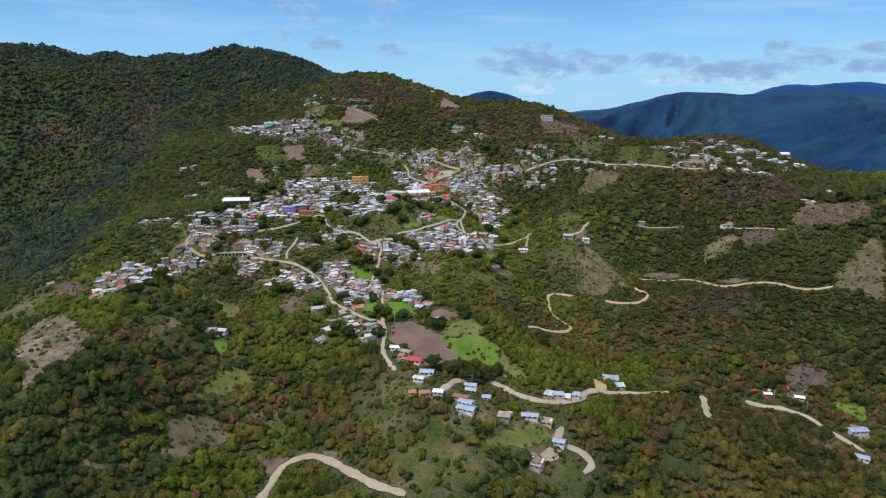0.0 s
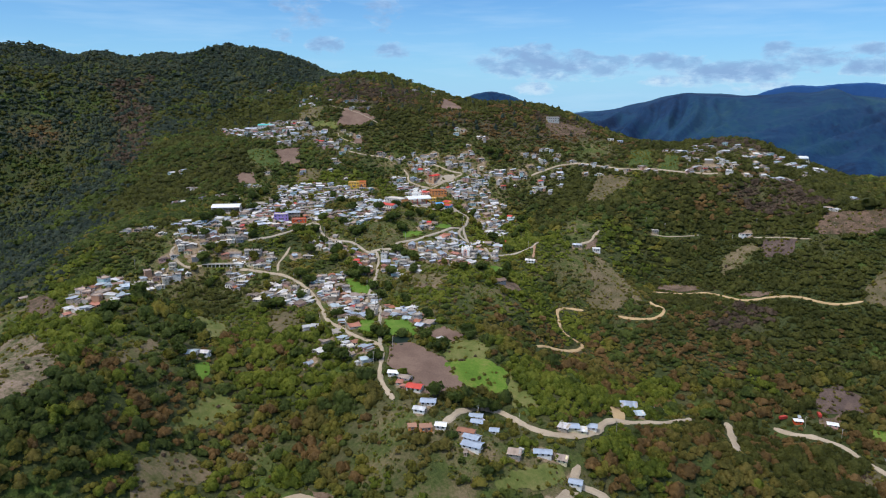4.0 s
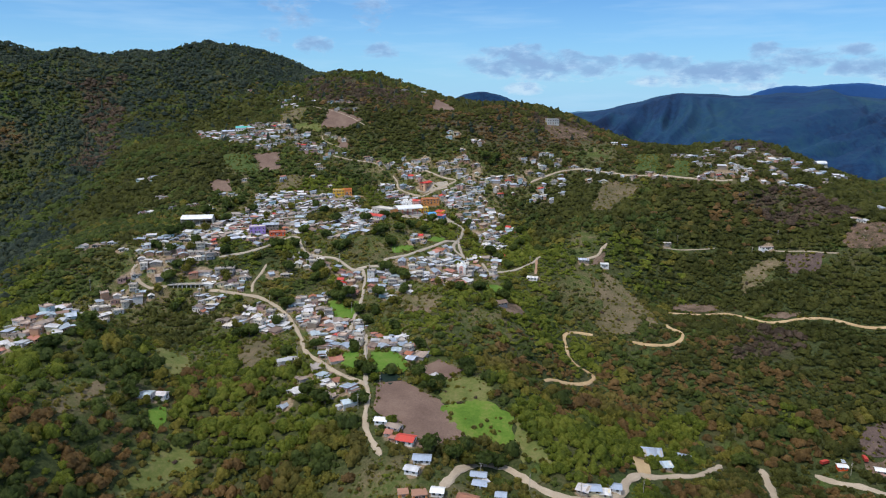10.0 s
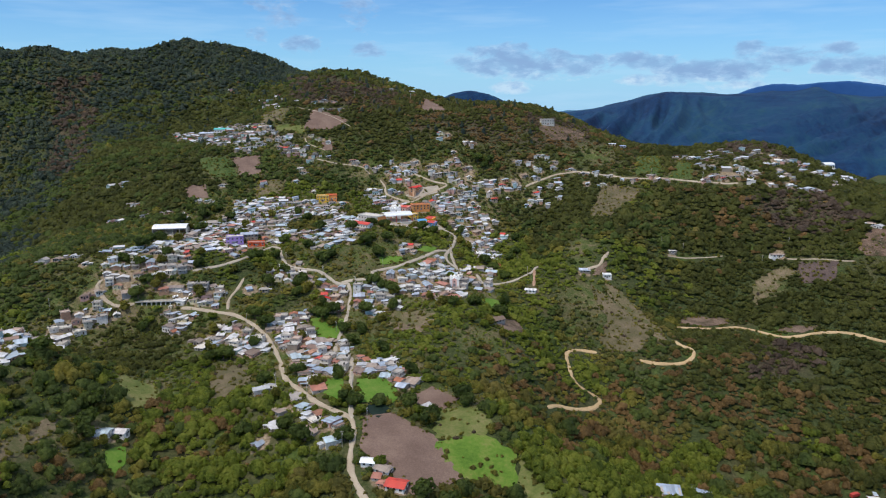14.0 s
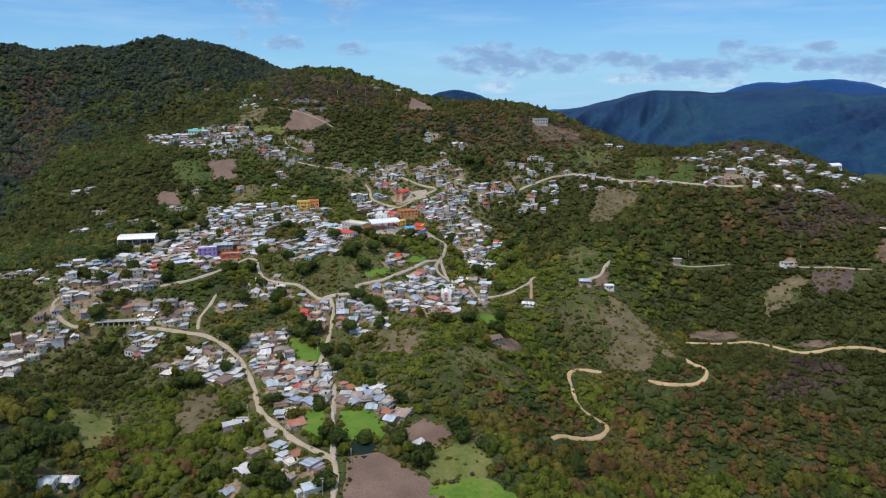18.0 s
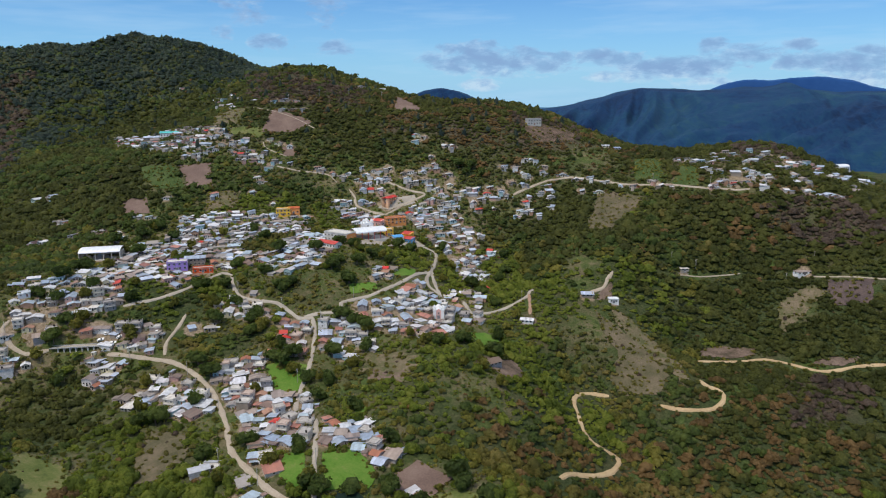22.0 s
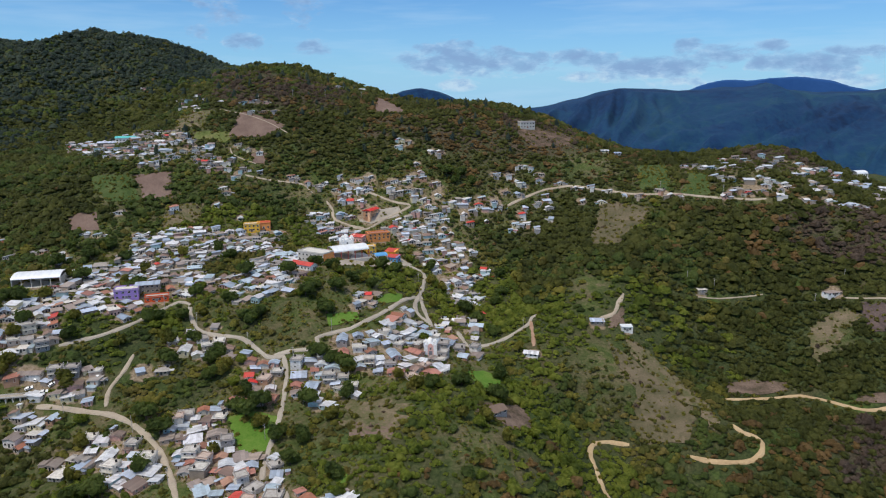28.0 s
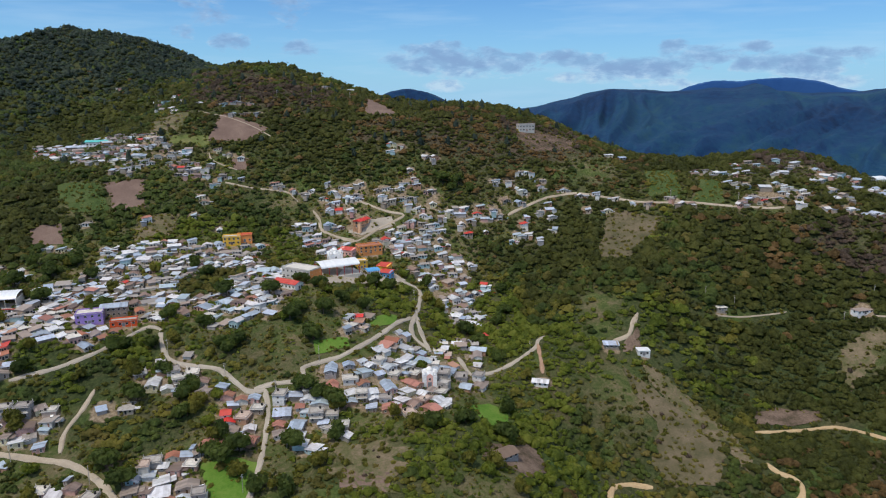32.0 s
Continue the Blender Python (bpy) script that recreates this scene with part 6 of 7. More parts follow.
def tread():
    """How near a house each point of the ground lies."""
    near = (taken == 3).astype(float)
    for _ in range(4):
        near = (near + np.roll(near, 1, 0) + np.roll(near, -1, 0) + np.roll(near, 1, 1) + np.roll(near, -1, 1)) / 5
    co = np.zeros(len(ground.data.vertices) * 3, np.float32)
    ground.data.vertices.foreach_get("co", co)
    co = co.reshape(-1, 3)
    j, i = np.clip(((co[:, 1] - MAP_Y) / CELL).astype(int), 0, 779), np.clip(((co[:, 0] - MAP_X) / CELL).astype(int), 0, 1099)
    wide = (taken == 3).astype(float)
    for k in (2, 4, 7, 10, 10):
        wide = (wide + np.roll(wide, k, 0) + np.roll(wide, -k, 0) + np.roll(wide, k, 1) + np.roll(wide, -k, 1)) / 5
    settled[:] = np.clip(wide * 3.2, 0, 1)
    for q in BELTS:
        settled[inside(q, CX, CY)] = 0.0
    for bx, by, r in CLEAR:
        settled[:] = np.maximum(settled, 0.85 * np.exp(-((CX - bx) ** 2 + (CY - by) ** 2) / (2 * r * r)))
    layer = ground.data.attributes.new("settled", "FLOAT", "POINT")
    layer.data.foreach_set("value", settled[j, i].astype(np.float32))
    bare = np.maximum.reduce([inside(q, CX, CY).astype(float) for q in TWIG_ZONES + RUST_ZONES])
    for k in (1, 2, 4, 6):
        bare = (bare + np.roll(bare, k, 0) + np.roll(bare, -k, 0) + np.roll(bare, k, 1) + np.roll(bare, -k, 1)) / 5
    layer = ground.data.attributes.new("parched", "FLOAT", "POINT")
    layer.data.foreach_set("value", (bare[j, i] * 0.9).astype(np.float32))
    layer = ground.data.attributes.new("trodden", "FLOAT", "POINT")
    layer.data.foreach_set("value", np.clip(near[j, i] * 2.1, 0, 1).astype(np.float32))


tread()


def island_palette(name, palette, rough, grime):
    m, t, b = material(name, rough=rough)
    g = t.nodes.new("ShaderNodeNewGeometry")
    col = ramp(t, g.outputs["Random Per Island"], [(i / len(palette), c) for i, c in enumerate(palette)], "CONSTANT")
    dirt = noise_node(t, g.outputs["Position"], 0.6, 5.0, 0.65)
    col = mix(t, math_node(t, "MULTIPLY", ramp(t, dirt, [(0.42, 0.0), (0.7, 1.0)]), grime), col, (0.16, 0.12, 0.09))
    t.links.new(col, b.inputs["Base Color"])
    M[name] = m


island_palette("crowd_wall", WALLS, 0.9, 0.4)
island_palette("crowd_roof", SHEETS + SHEETS[:10] + [(0.52, 0.04, 0.03)], 0.5, 0.35)


def upper_house(x, y, turn, r, mass=None):
    """A house farther up the hill: walls with their openings, a roof, and now and then a lean-to."""
    w, d, h = r.uniform(3.8, 7.6), r.uniform(4.0, 10.0), r.choice((2.0, 2.1, 2.2, 2.3, 2.2, 2.1, 2.2, 2.1, 3.9))
    sink = 1.15 if h < 4 else 0.9
    kind, rise, o = r.random(), r.uniform(0.7, 1.4), 0.45
    wall, roof = bmesh.new(), bmesh.new()
    if kind < 0.4:
        prism(wall, [(-w / 2, -3.5), (w / 2, -3.5), (w / 2, h), (0, h + rise * 0.95), (-w / 2, h)], -d / 2, d / 2)
        prism(roof, [(-w / 2 - o, h - 0.1), (0, h + rise + 0.1), (w / 2 + o, h - 0.1), (w / 2 + o, h + 0.02), (0, h + rise + 0.22), (-w / 2 - o, h + 0.02)], -d / 2 - o, d / 2 + o)
        says = "gable roof"
    elif kind < 0.8:
        prism(wall, [(-w / 2, -3.5), (w / 2, -3.5), (w / 2, h + rise), (-w / 2, h)], -d / 2, d / 2)
        prism(roof, [(-w / 2 - o, h - 0.02), (w / 2 + o, h + rise + 0.1), (w / 2 + o, h + rise + 0.22), (-w / 2 - o, h + 0.1)], -d / 2 - o, d / 2 + o)
        says = "single-slope roof"
    else:
        box(wall, -w / 2, -d / 2, -3.5, w / 2, d / 2, h)
        box(roof, -w / 2 - 0.3, -d / 2 - 0.4, h, w / 2 + 0.3, d / 2 + 0.3, h + 0.18)
        box(roof, -w / 2, d / 2 - 0.2, h + 0.18, w / 2, d / 2, h + 0.8)
        box(roof, w / 4, d / 6, h + 0.18, w / 4 + 1.0, d / 6 + 1.0, h + 1.4, 1)
        says = "flat roof"
    for f in range(1 if h < 4 else 2):
        for u in (-0.3, 0.3):
            box(wall, w * u - 0.55, -d / 2 - 0.04, f * 2.7 + 1.0, w * u + 0.55, -d / 2 + 0.05, f * 2.7 + 2.1, 1)
    box(wall, -0.5, -d / 2 - 0.05, 0, 0.5, -d / 2 + 0.05, 2.0, 1)
    if mass is not None:
        # sheds and lean-tos crowd the yards
        for q in range(r.choice((1, 2, 2, 3))):
            a, off = r.uniform(0, 6.283), r.uniform(0.55, 0.95)
            bx, by = math.cos(a) * (w / 2 + 2.2) * off * 1.3, math.sin(a) * (d / 2 + 2.2) * off * 1.3
            bw, bd, bh, tip = r.uniform(1.2, 2.6), r.uniform(1.0, 2.4), r.uniform(1.5, 2.1) + (0.0 if h < 4 else 0.4), r.uniform(-0.35, 0.35)
            prism(wall, [(bx - bw, -3.5), (bx + bw, -3.5), (bx + bw, bh + tip), (bx - bw, bh - tip)], by - bd, by + bd)
            prism(roof, [(bx - bw - 0.3, bh - tip), (bx + bw + 0.3, bh + tip), (bx + bw + 0.3, bh + tip + 0.1), (bx - bw - 0.3, bh - tip + 0.1)], by - bd - 0.3, by + bd + 0.3)
        place_at = pose(x, y, h1(x, y) - sink, 0, 0, turn)
        for bm, slots in ((wall, (0, 3)), (roof, (2 if kind >= 0.8 else 1, 3))):
            n = len(mass[0])
            bm.verts.index_update()
            mass[0].extend(tuple(place_at @ v.co) for v in bm.verts)
            for f in bm.faces:
                mass[1].append([n + v.index for v in f.verts])
                mass[2].append(slots[f.material_index])
            bm.free()
        return
    house = part("house", wall, ("wall", "dark_glass"), None)
    house.matrix_basis = pose(x, y, h1(x, y) - sink, 0, 0, turn)
    part("roof", roof, ("slab" if kind >= 0.8 else "red_roof" if r.random() < 0.035 else "tile_roof" if r.random() < 0.05 else "sheet", "black_plastic"), house)
    s = r.choice((-1, 1, 0))
    if s:
        # a lower room or lean-to against one end
        lean = bmesh.new()
        aw, ad, ah, ar = r.uniform(1.8, 3.6), r.uniform(2.4, d), r.uniform(1.7, 2.2), r.uniform(0.2, 0.5)
        x0, y0 = s * (w / 2 + 0.5), r.uniform(-0.5, 0.5)
        x1 = x0 + s * aw
        prism(lean, [(min(x0, x1), -3.0), (max(x0, x1), -3.0), (max(x0, x1), ah), (min(x0, x1), ah)], y0 - ad / 2, y0 + ad / 2)
        lo, hi = (ah + 0.02, ah + ar) if s < 0 else (ah + ar, ah + 0.02)
        a0, a1 = min(x0, x1) - 0.3, max(x0, x1) + 0.3
        prism(lean, [(a0, lo), (a1, hi), (a1, hi + 0.09), (a0, lo + 0.09)], y0 - ad / 2 - 0.3, y0 + ad / 2 + 0.3, 1)
        part("lean_to", lean, ("wall", "sheet"), house)
    tagged(house, ("two-storey" if h > 4 else "small") + " block house with a " + ("concrete " if kind >= 0.8 else "corrugated metal ") + says + " on the hillside", "house", "upper village houses")


def build_crowd():
    """The nearest of the upper houses stand singly; those farther up are too many to list one by one."""
    r = random.Random(5)
    rows = sorted(crowd, key=lambda q: q[1])
    for x, y, turn, k in rows[:190]:
        upper_house(x, y, turn, r)
    mass = ([], [], [])
    for x, y, turn, k in rows[190:]:
        upper_house(x, y, turn, r, mass)
    me = bpy.data.meshes.new("houses")
    me.from_pydata(mass[0], [], mass[1])
    me.polygons.foreach_set("material_index", np.array(mass[2], np.int32))
    for k in ("crowd_wall", "crowd_roof", "slab", "dark_glass"):
        me.materials.append(M[k])
    me.update()
    tagged(new("houses", me), "crowded block houses with grey and blue metal roofs", "houses", kind="stuff")


build_crowd()


def small_shed(w, d, h, label):
    shed = new("shed")
    bm = bmesh.new()
    prism(bm, [(-w / 2, -1.5), (w / 2, -1.5), (w / 2, h + 0.4), (-w / 2, h)], -d / 2, d / 2)
    part("wall", bm, "wall", shed)
    sheet_roof(shed, "sheet", w, d, h + 0.02, 1.0, 0.42, 0.25)
    door(shed, 0, -d / 2, 0, 0, 0.8, 1.6)
    return tagged(shed, label, "shed", "yard sheds")


def yard_sheds():
    kinds = [small_shed(2.6, 2.2, 1.8, "small block shed with a rusty metal roof beside a house"), small_shed(3.6, 2.6, 1.9, "low shed with a metal roof in a yard"), small_shed(2.0, 4.2, 1.7, "narrow lean-to shed with a metal roof in a yard")]
    used, r = [False] * 3, random.Random(19)
    homes = [s for s in spots if s[1] < 728 and s[2] < 13]
    for x, y, size in r.sample(homes, min(110, len(homes))):
        t = r.uniform(0, 6.283)
        px, py = x + math.cos(t) * (size * 0.5 + 2.6), y + math.sin(t) * (size * 0.5 + 2.6)
        j, i = cell(px, py)
        if taken[j, i] != 0 or any((px - q[0]) ** 2 + (py - q[1]) ** 2 < (0.42 * q[2] + 1.6) ** 2 for q in spots):
            continue
        k = r.randrange(3)
        m = pose(px, py, h1(px, py) - 0.15, 0, 0, slope_angle(px, py) - 90 + r.gauss(0, 12))
        if used[k]:
            copy_thing(kinds[k], m)
        else:
            kinds[k].matrix_basis, used[k] = m, True
        spots.append((px, py, 4))
        mark_disk(px, py, 2.2, 3)


yard_sheds()


def build_car():
    car = new("car")
    bm = bmesh.new()
    prism(bm, [(-2.1, 0.35), (2.1, 0.35), (2.15, 0.75), (1.1, 0.95), (-2.0, 0.98), (-2.15, 0.7)], -0.85, 0.85)
    part("body", bm, "white_paint", car)
    bm = bmesh.new()
    prism(bm, [(-1.75, 0.97), (0.95, 0.95), (0.35, 1.45), (-1.45, 1.47)], -0.76, 0.76)
    part("windows", bm, "dark_glass", car, "dark glazed cabin windows")
    bm = bmesh.new()
    box(bm, -1.4, -0.72, 1.465, 0.32, 0.72, 1.52)
    part("roof", bm, "white_paint", car)
    for x in (-1.3, 1.3):
        for y in (-0.82, 0.82):
            bm = bmesh.new()
            tube(bm, 0, 0, -0.1, 0.1, 0.34, 0.34, 12)
            bm.transform(pose(x, y, 0.34, 90, 0, 0))
            part("wheel", bm, "black_plastic", car)
    return tagged(car, "white car parked on bare ground beside the bridge", "car", "parked cars")


def parked_cars():
    car = build_car()
    for k, (x, y, turn) in enumerate(((-204, 685, 20), (-195, 682, 5), (-192, 686, 40), (-202, 690, 95), (-166, 689, 15), (-170, 692, 100))):
        gx, gy = (h1(x + 2, y) - h1(x - 2, y)) / 4, (h1(x, y + 2) - h1(x, y - 2)) / 4
        t = math.radians(turn)
        along, across = gx * math.cos(t) + gy * math.sin(t), -gx * math.sin(t) + gy * math.cos(t)
        m = pose(x, y, h1(x, y) + 0.05, 0, 0, turn) @ pose(0, 0, 0, math.degrees(math.atan(across)), -math.degrees(math.atan(along)), 0)
        if k:
            copy_thing(car, m)
        else:
            car.matrix_basis = m
        mark_disk(x, y, 3.4, 3)


parked_cars()


def red_truck(x, y, turn):
    truck = new("truck")
    bm = bmesh.new()
    box(bm, -3.4, -1.1, 0.7, 1.3, 1.1, 2.7)
    part("cargo_box", bm, "red_steel", truck)
    bm = bmesh.new()
    prism(bm, [(1.4, 0.7), (3.3, 0.7), (3.35, 1.6), (2.9, 2.4), (1.4, 2.45)], -1.05, 1.05)
    part("cab", bm, "red_steel", truck)
    bm = bmesh.new()
    prism(bm, [(3.36, 1.62), (3.4, 1.66), (2.98, 2.36), (2.92, 2.36)], -0.9, 0.9)
    part("windscreen", bm, "dark_glass", truck)
    for u in (-2.4, 2.4):
        for v in (-1.0, 1.0):
            bm = bmesh.new()
            tube(bm, 0, 0, -0.15, 0.15, 0.5, 0.5, 12)
            bm.transform(pose(u, v, 0.5, 90, 0, 0))
            part("wheel", bm, "black_plastic", truck)
    truck.matrix_basis = pose(x, y, h1(x, y) + 0.35, 0, 0, turn)
    tagged(truck, "red truck parked in a bare yard beside the valley road", "truck", "parked trucks")
    mark_disk(x, y, 4.5, 3)


red_truck(258, 521, 20)
red_truck(287, 524, 75)


# ---- trees ----
def ico():
    g = (1 + 5 ** 0.5) / 2
    v = np.array([(-1, g, 0), (1, g, 0), (-1, -g, 0), (1, -g, 0), (0, -1, g), (0, 1, g), (0, -1, -g), (0, 1, -g), (g, 0, -1), (g, 0, 1), (-g, 0, -1), (-g, 0, 1)]) / math.hypot(1, g)
    f = np.array([(0, 11, 5), (0, 5, 1), (0, 1, 7), (0, 7, 10), (0, 10, 11), (1, 5, 9), (5, 11, 4), (11, 10, 2), (10, 7, 6), (7, 1, 8), (3, 9, 4), (3, 4, 2), (3, 2, 6), (3, 6, 8), (3, 8, 9), (4, 9, 5), (2, 4, 11), (6, 2, 10), (8, 6, 7), (9, 8, 1)])
    return v, f


def crown(seed, lobes, sprays, tall=0.8, cone=0.0):
    """A crown of unit radius: a few uneven lobes, and sprays of leaves that stand out all over them."""
    r = np.random.RandomState(seed)
    iv, jf = ico()
    vs, fs, n = [], [], 0
    centres = []
    for k in range(lobes):
        a, q = r.uniform(0, 6.283), (0.0 if lobes == 1 else r.uniform(0.28, 0.52))
        c = np.array([q * math.cos(a), q * math.sin(a), r.uniform(0.35, 1.0) * tall]) if lobes > 1 else np.array([0, 0, 0.6 * tall])
        s = np.array([1, 1, 0.85]) * (0.74 if lobes == 1 else r.uniform(0.42, 0.62))
        v = iv * s * r.uniform(0.78, 1.15, (12, 1))
        if cone:
            v[:, :2] *= np.clip(1 - cone * (v[:, 2:3] + 0.5), 0.15, 1.3)
        vs.append(v + c)
        fs.append(jf + n)
        n += 12
        centres.append((c, s))
    for k in range(sprays):
        c, s = centres[r.randint(lobes)]
        d = r.normal(size=3)
        d[2] = abs(d[2]) * 0.9 - 0.25
        d /= np.linalg.norm(d)
        p = c + d * s * r.uniform(0.92, 1.2)
        if cone:
            p[:2] *= np.clip(1 - cone * (p[2] - c[2] + 0.5), 0.1, 1.3)
        a = np.cross(d, r.normal(size=3))
        a /= np.linalg.norm(a)
        b = np.cross(d, a) + d * r.uniform(-0.7, 0.7)
        e = r.uniform(0.16, 0.36) * (0.6 if sprays > 60 else 1.0 if lobes > 1 else 1.2)
        vs.append(np.array([p - a * e, p - b * e * 0.8, p + a * e, p + b * e * 1.1 + d * e * 0.3]))
        fs.append(np.array([(0, 1, 2), (0, 2, 3)]) + n)
        n += 4
    return np.vstack(vs), np.vstack(fs)


def tuft_crown(seed, tufts, cores=1, tall=0.75, leaf=0.36, peak=0.0, lean=False):
    """A crown of unit radius: a small dark core under many separate leafy tufts that face outward unevenly."""
    r = np.random.RandomState(seed)
    vs, fs, n = [], [], 0
    mids = []
    for k in range(cores):
        a = k * 2.4 + r.uniform(0, 6.283)
        q = 0.0 if cores == 1 else 0.34
        c, s = np.array([q * math.cos(a), q * math.sin(a), 0.0]), (1.0 if cores == 1 else 0.72) * r.uniform(0.9, 1.1)
        mids.append((c, s))
        ring = np.array([(math.cos(m * 1.2566 + a), math.sin(m * 1.2566 + a)) for m in range(5)]) * (0.66 * s * r.uniform(0.85, 1.1, (5, 1)))
        if lean:
            vs.append(np.vstack([np.column_stack([ring, 0.16 * tall * r.uniform(0.7, 1.3, 5)]), [(0, 0, 0.86 * tall)]]))
            fs.append(np.array([(m, (m + 1) % 5, 5) for m in range(5)]))
            n += 6
            continue
        low = np.column_stack([ring * 0.9, np.full(5, 0.02)])
        mid = np.column_stack([ring, 0.42 * tall * r.uniform(0.8, 1.2, 5)])
        vs.append(np.vstack([low, mid, [(0, 0, 0.86 * tall * (1 + peak))]]) + c)
        fs.append(np.array([(m, (m + 1) % 5, 5 + (m + 1) % 5) for m in range(5)] + [(m, 5 + (m + 1) % 5, 5 + m) for m in range(5)] + [(5 + m, 5 + (m + 1) % 5, 10) for m in range(5)]) + n)
        n += 11
    for k in range(tufts):
        c, s = mids[k % cores]
        u, t = r.uniform(0.02, 1.0) ** 0.8, r.uniform(0, 6.283)
        el = math.asin(min(1.0, u))
        d = np.array([math.cos(el) * math.cos(t), math.cos(el) * math.sin(t), math.sin(el)])
        slim = 1 - 0.5 * peak * d[2]
        p = c + d * np.array([0.84 * s * slim, 0.84 * s * slim, tall * (1 + peak)]) * r.uniform(0.86, 1.14)
        out = d * np.array([1, 1, 1.2]) + r.normal(size=3) * 0.27
        out /= np.linalg.norm(out)
        x = np.cross(out, r.normal(size=3))
        x /= np.linalg.norm(x)
        y = np.cross(out, x)
        e = leaf * s * r.uniform(0.7, 1.3)
        vs.append(np.array([p - x * e, p - y * e * r.uniform(0.6, 1.0), p + x * e * r.uniform(0.7, 1.0), p + y * e]) + out * e * np.array([[-0.2], [0.1], [-0.2], [0.1]]))
        fs.append(np.array([(0, 1, 2), (0, 2, 3)]) + n)
        n += 4
    return np.vstack(vs), np.vstack(fs)


def lobed_crown(seed, lobes, tufts, tall=0.9, leaf=0.2, sides=5, spire=0.0):
    """A crown of unit radius: uneven rounded lobes heaped on one another, with loose sprays of leaves between and over them."""
    r = np.random.RandomState(seed)
    vs, fs, n, mids = [], [], 0, []
    for k in range(lobes):
        a = k * 2.4 + r.uniform(-0.5, 0.5)
        q = 0.0 if k == 0 else r.uniform(0.42, 0.66)
        size = r.uniform(0.62, 0.78) if k == 0 else r.uniform(0.36, 0.54)
        c = np.array([q * math.cos(a), q * math.sin(a), tall * (0.30 + 0.12 * r.uniform() if k == 0 else r.uniform(0.08, 0.36))])
        up = size * r.uniform(0.8, 1.1) * (1 + spire)
        mids.append((c, size, up))
        turn = r.uniform(0, 6.283)
        rows = []
        for h, w in ((-0.3, 1.0), (0.48, 0.74)):
            ring = turn + np.arange(sides) * 6.2832 / sides + r.uniform(-0.2, 0.2, sides)
            turn += 3.1416 / sides
            wide = size * w * r.uniform(0.7, 1.25, sides) * (1 - spire * max(0, h) * 0.5)
            rows.append(np.column_stack([c[0] + wide * np.cos(ring), c[1] + wide * np.sin(ring), c[2] + up * (h + r.uniform(-0.2, 0.2, sides))]))
        vs.append(np.vstack(rows + [[(c[0], c[1], c[2] + up * r.uniform(0.9, 1.05))]]))
        for m in range(sides):
            o = (m + 1) % sides
            fs.append(np.array([(m, o, m + sides), (o, o + sides, m + sides), (m + sides, o + sides, 2 * sides)]) + n)
        n += 2 * sides + 1
    for k in range(tufts):
        c, size, up = mids[k % lobes]
        d = r.normal(size=3)
        d[2] = abs(d[2]) * 0.8 - 0.1
        d /= np.linalg.norm(d)
        p = c + d * np.array([size, size, up]) * r.uniform(0.98, 1.16)
        out = d + r.normal(size=3) * 0.3
        x = np.cross(out, r.normal(size=3))
        x /= np.linalg.norm(x)
        y = np.cross(out, x)
        y /= np.linalg.norm(y)
        e = leaf * r.uniform(0.6, 1.3)
        vs.append(np.array([p - x * e, p - y * e * 0.7, p + x * e * 0.8, p + y * e]))
        fs.append(np.array([(0, 1, 2), (0, 2, 3)]) + n)
        n += 4
    return np.vstack(vs), np.vstack(fs)


def plant(name, mat, label, xs, ys, sizes, templates, tall, seed=1):
    """Many trees as one mass of crowns."""
    r = np.random.RandomState(seed)
    V, F, n = [], [], 0
    z = height(xs, ys)
    pick = r.randint(len(templates), size=len(xs))
    for t, (tv, tf) in enumerate(templates):
        w = np.where(pick == t)[0]
        if not len(w):
            continue
        a = r.uniform(0, 6.283, len(w))
        s = sizes[w]
        c, q = np.cos(a), np.sin(a)
        lx = (tv[None, :, 0] * c[:, None] - tv[None, :, 1] * q[:, None]) * s[:, None] + xs[w][:, None]
        ly = (tv[None, :, 0] * q[:, None] + tv[None, :, 1] * c[:, None]) * s[:, None] + ys[w][:, None]
        lz = tv[None, :, 2] * (s * tall * r.uniform(0.8, 1.25, len(w)))[:, None] + z[w][:, None] + s[:, None] * 0.15
        V.append(np.stack([lx, ly, lz], -1).reshape(-1, 3))
        F.append((tf[None] + (np.arange(len(w)) * len(tv))[:, None, None] + n).reshape(-1, 3))
        n += len(w) * len(tv)
    ob = mesh_object(name, np.vstack(V), np.vstack(F), mat, smooth=True)
    return tagged(ob, label, "trees", kind="stuff")


def candidates(x0, x1, y0, y1, gap, seed):
    r = np.random.RandomState(seed)
    gx, gy = np.meshgrid(np.arange(x0, x1, gap, dtype=float), np.arange(y0, y1, gap * 0.9))
    gx[1::2] += gap / 2
    gx, gy = gx + r.uniform(-0.42, 0.42, gx.shape) * gap, gy + r.uniform(-0.42, 0.42, gy.shape) * gap
    x, y = gx.ravel(), gy.ravel()
    j, i = ((y - MAP_Y) / CELL).astype(int), ((x - MAP_X) / CELL).astype(int)
    ok = (j >= 0) & (i >= 0) & (j < taken.shape[0]) & (i < taken.shape[1])
    t = np.zeros(len(x), int)
    t[ok] = taken[j[ok], i[ok]]
    return x, y, t


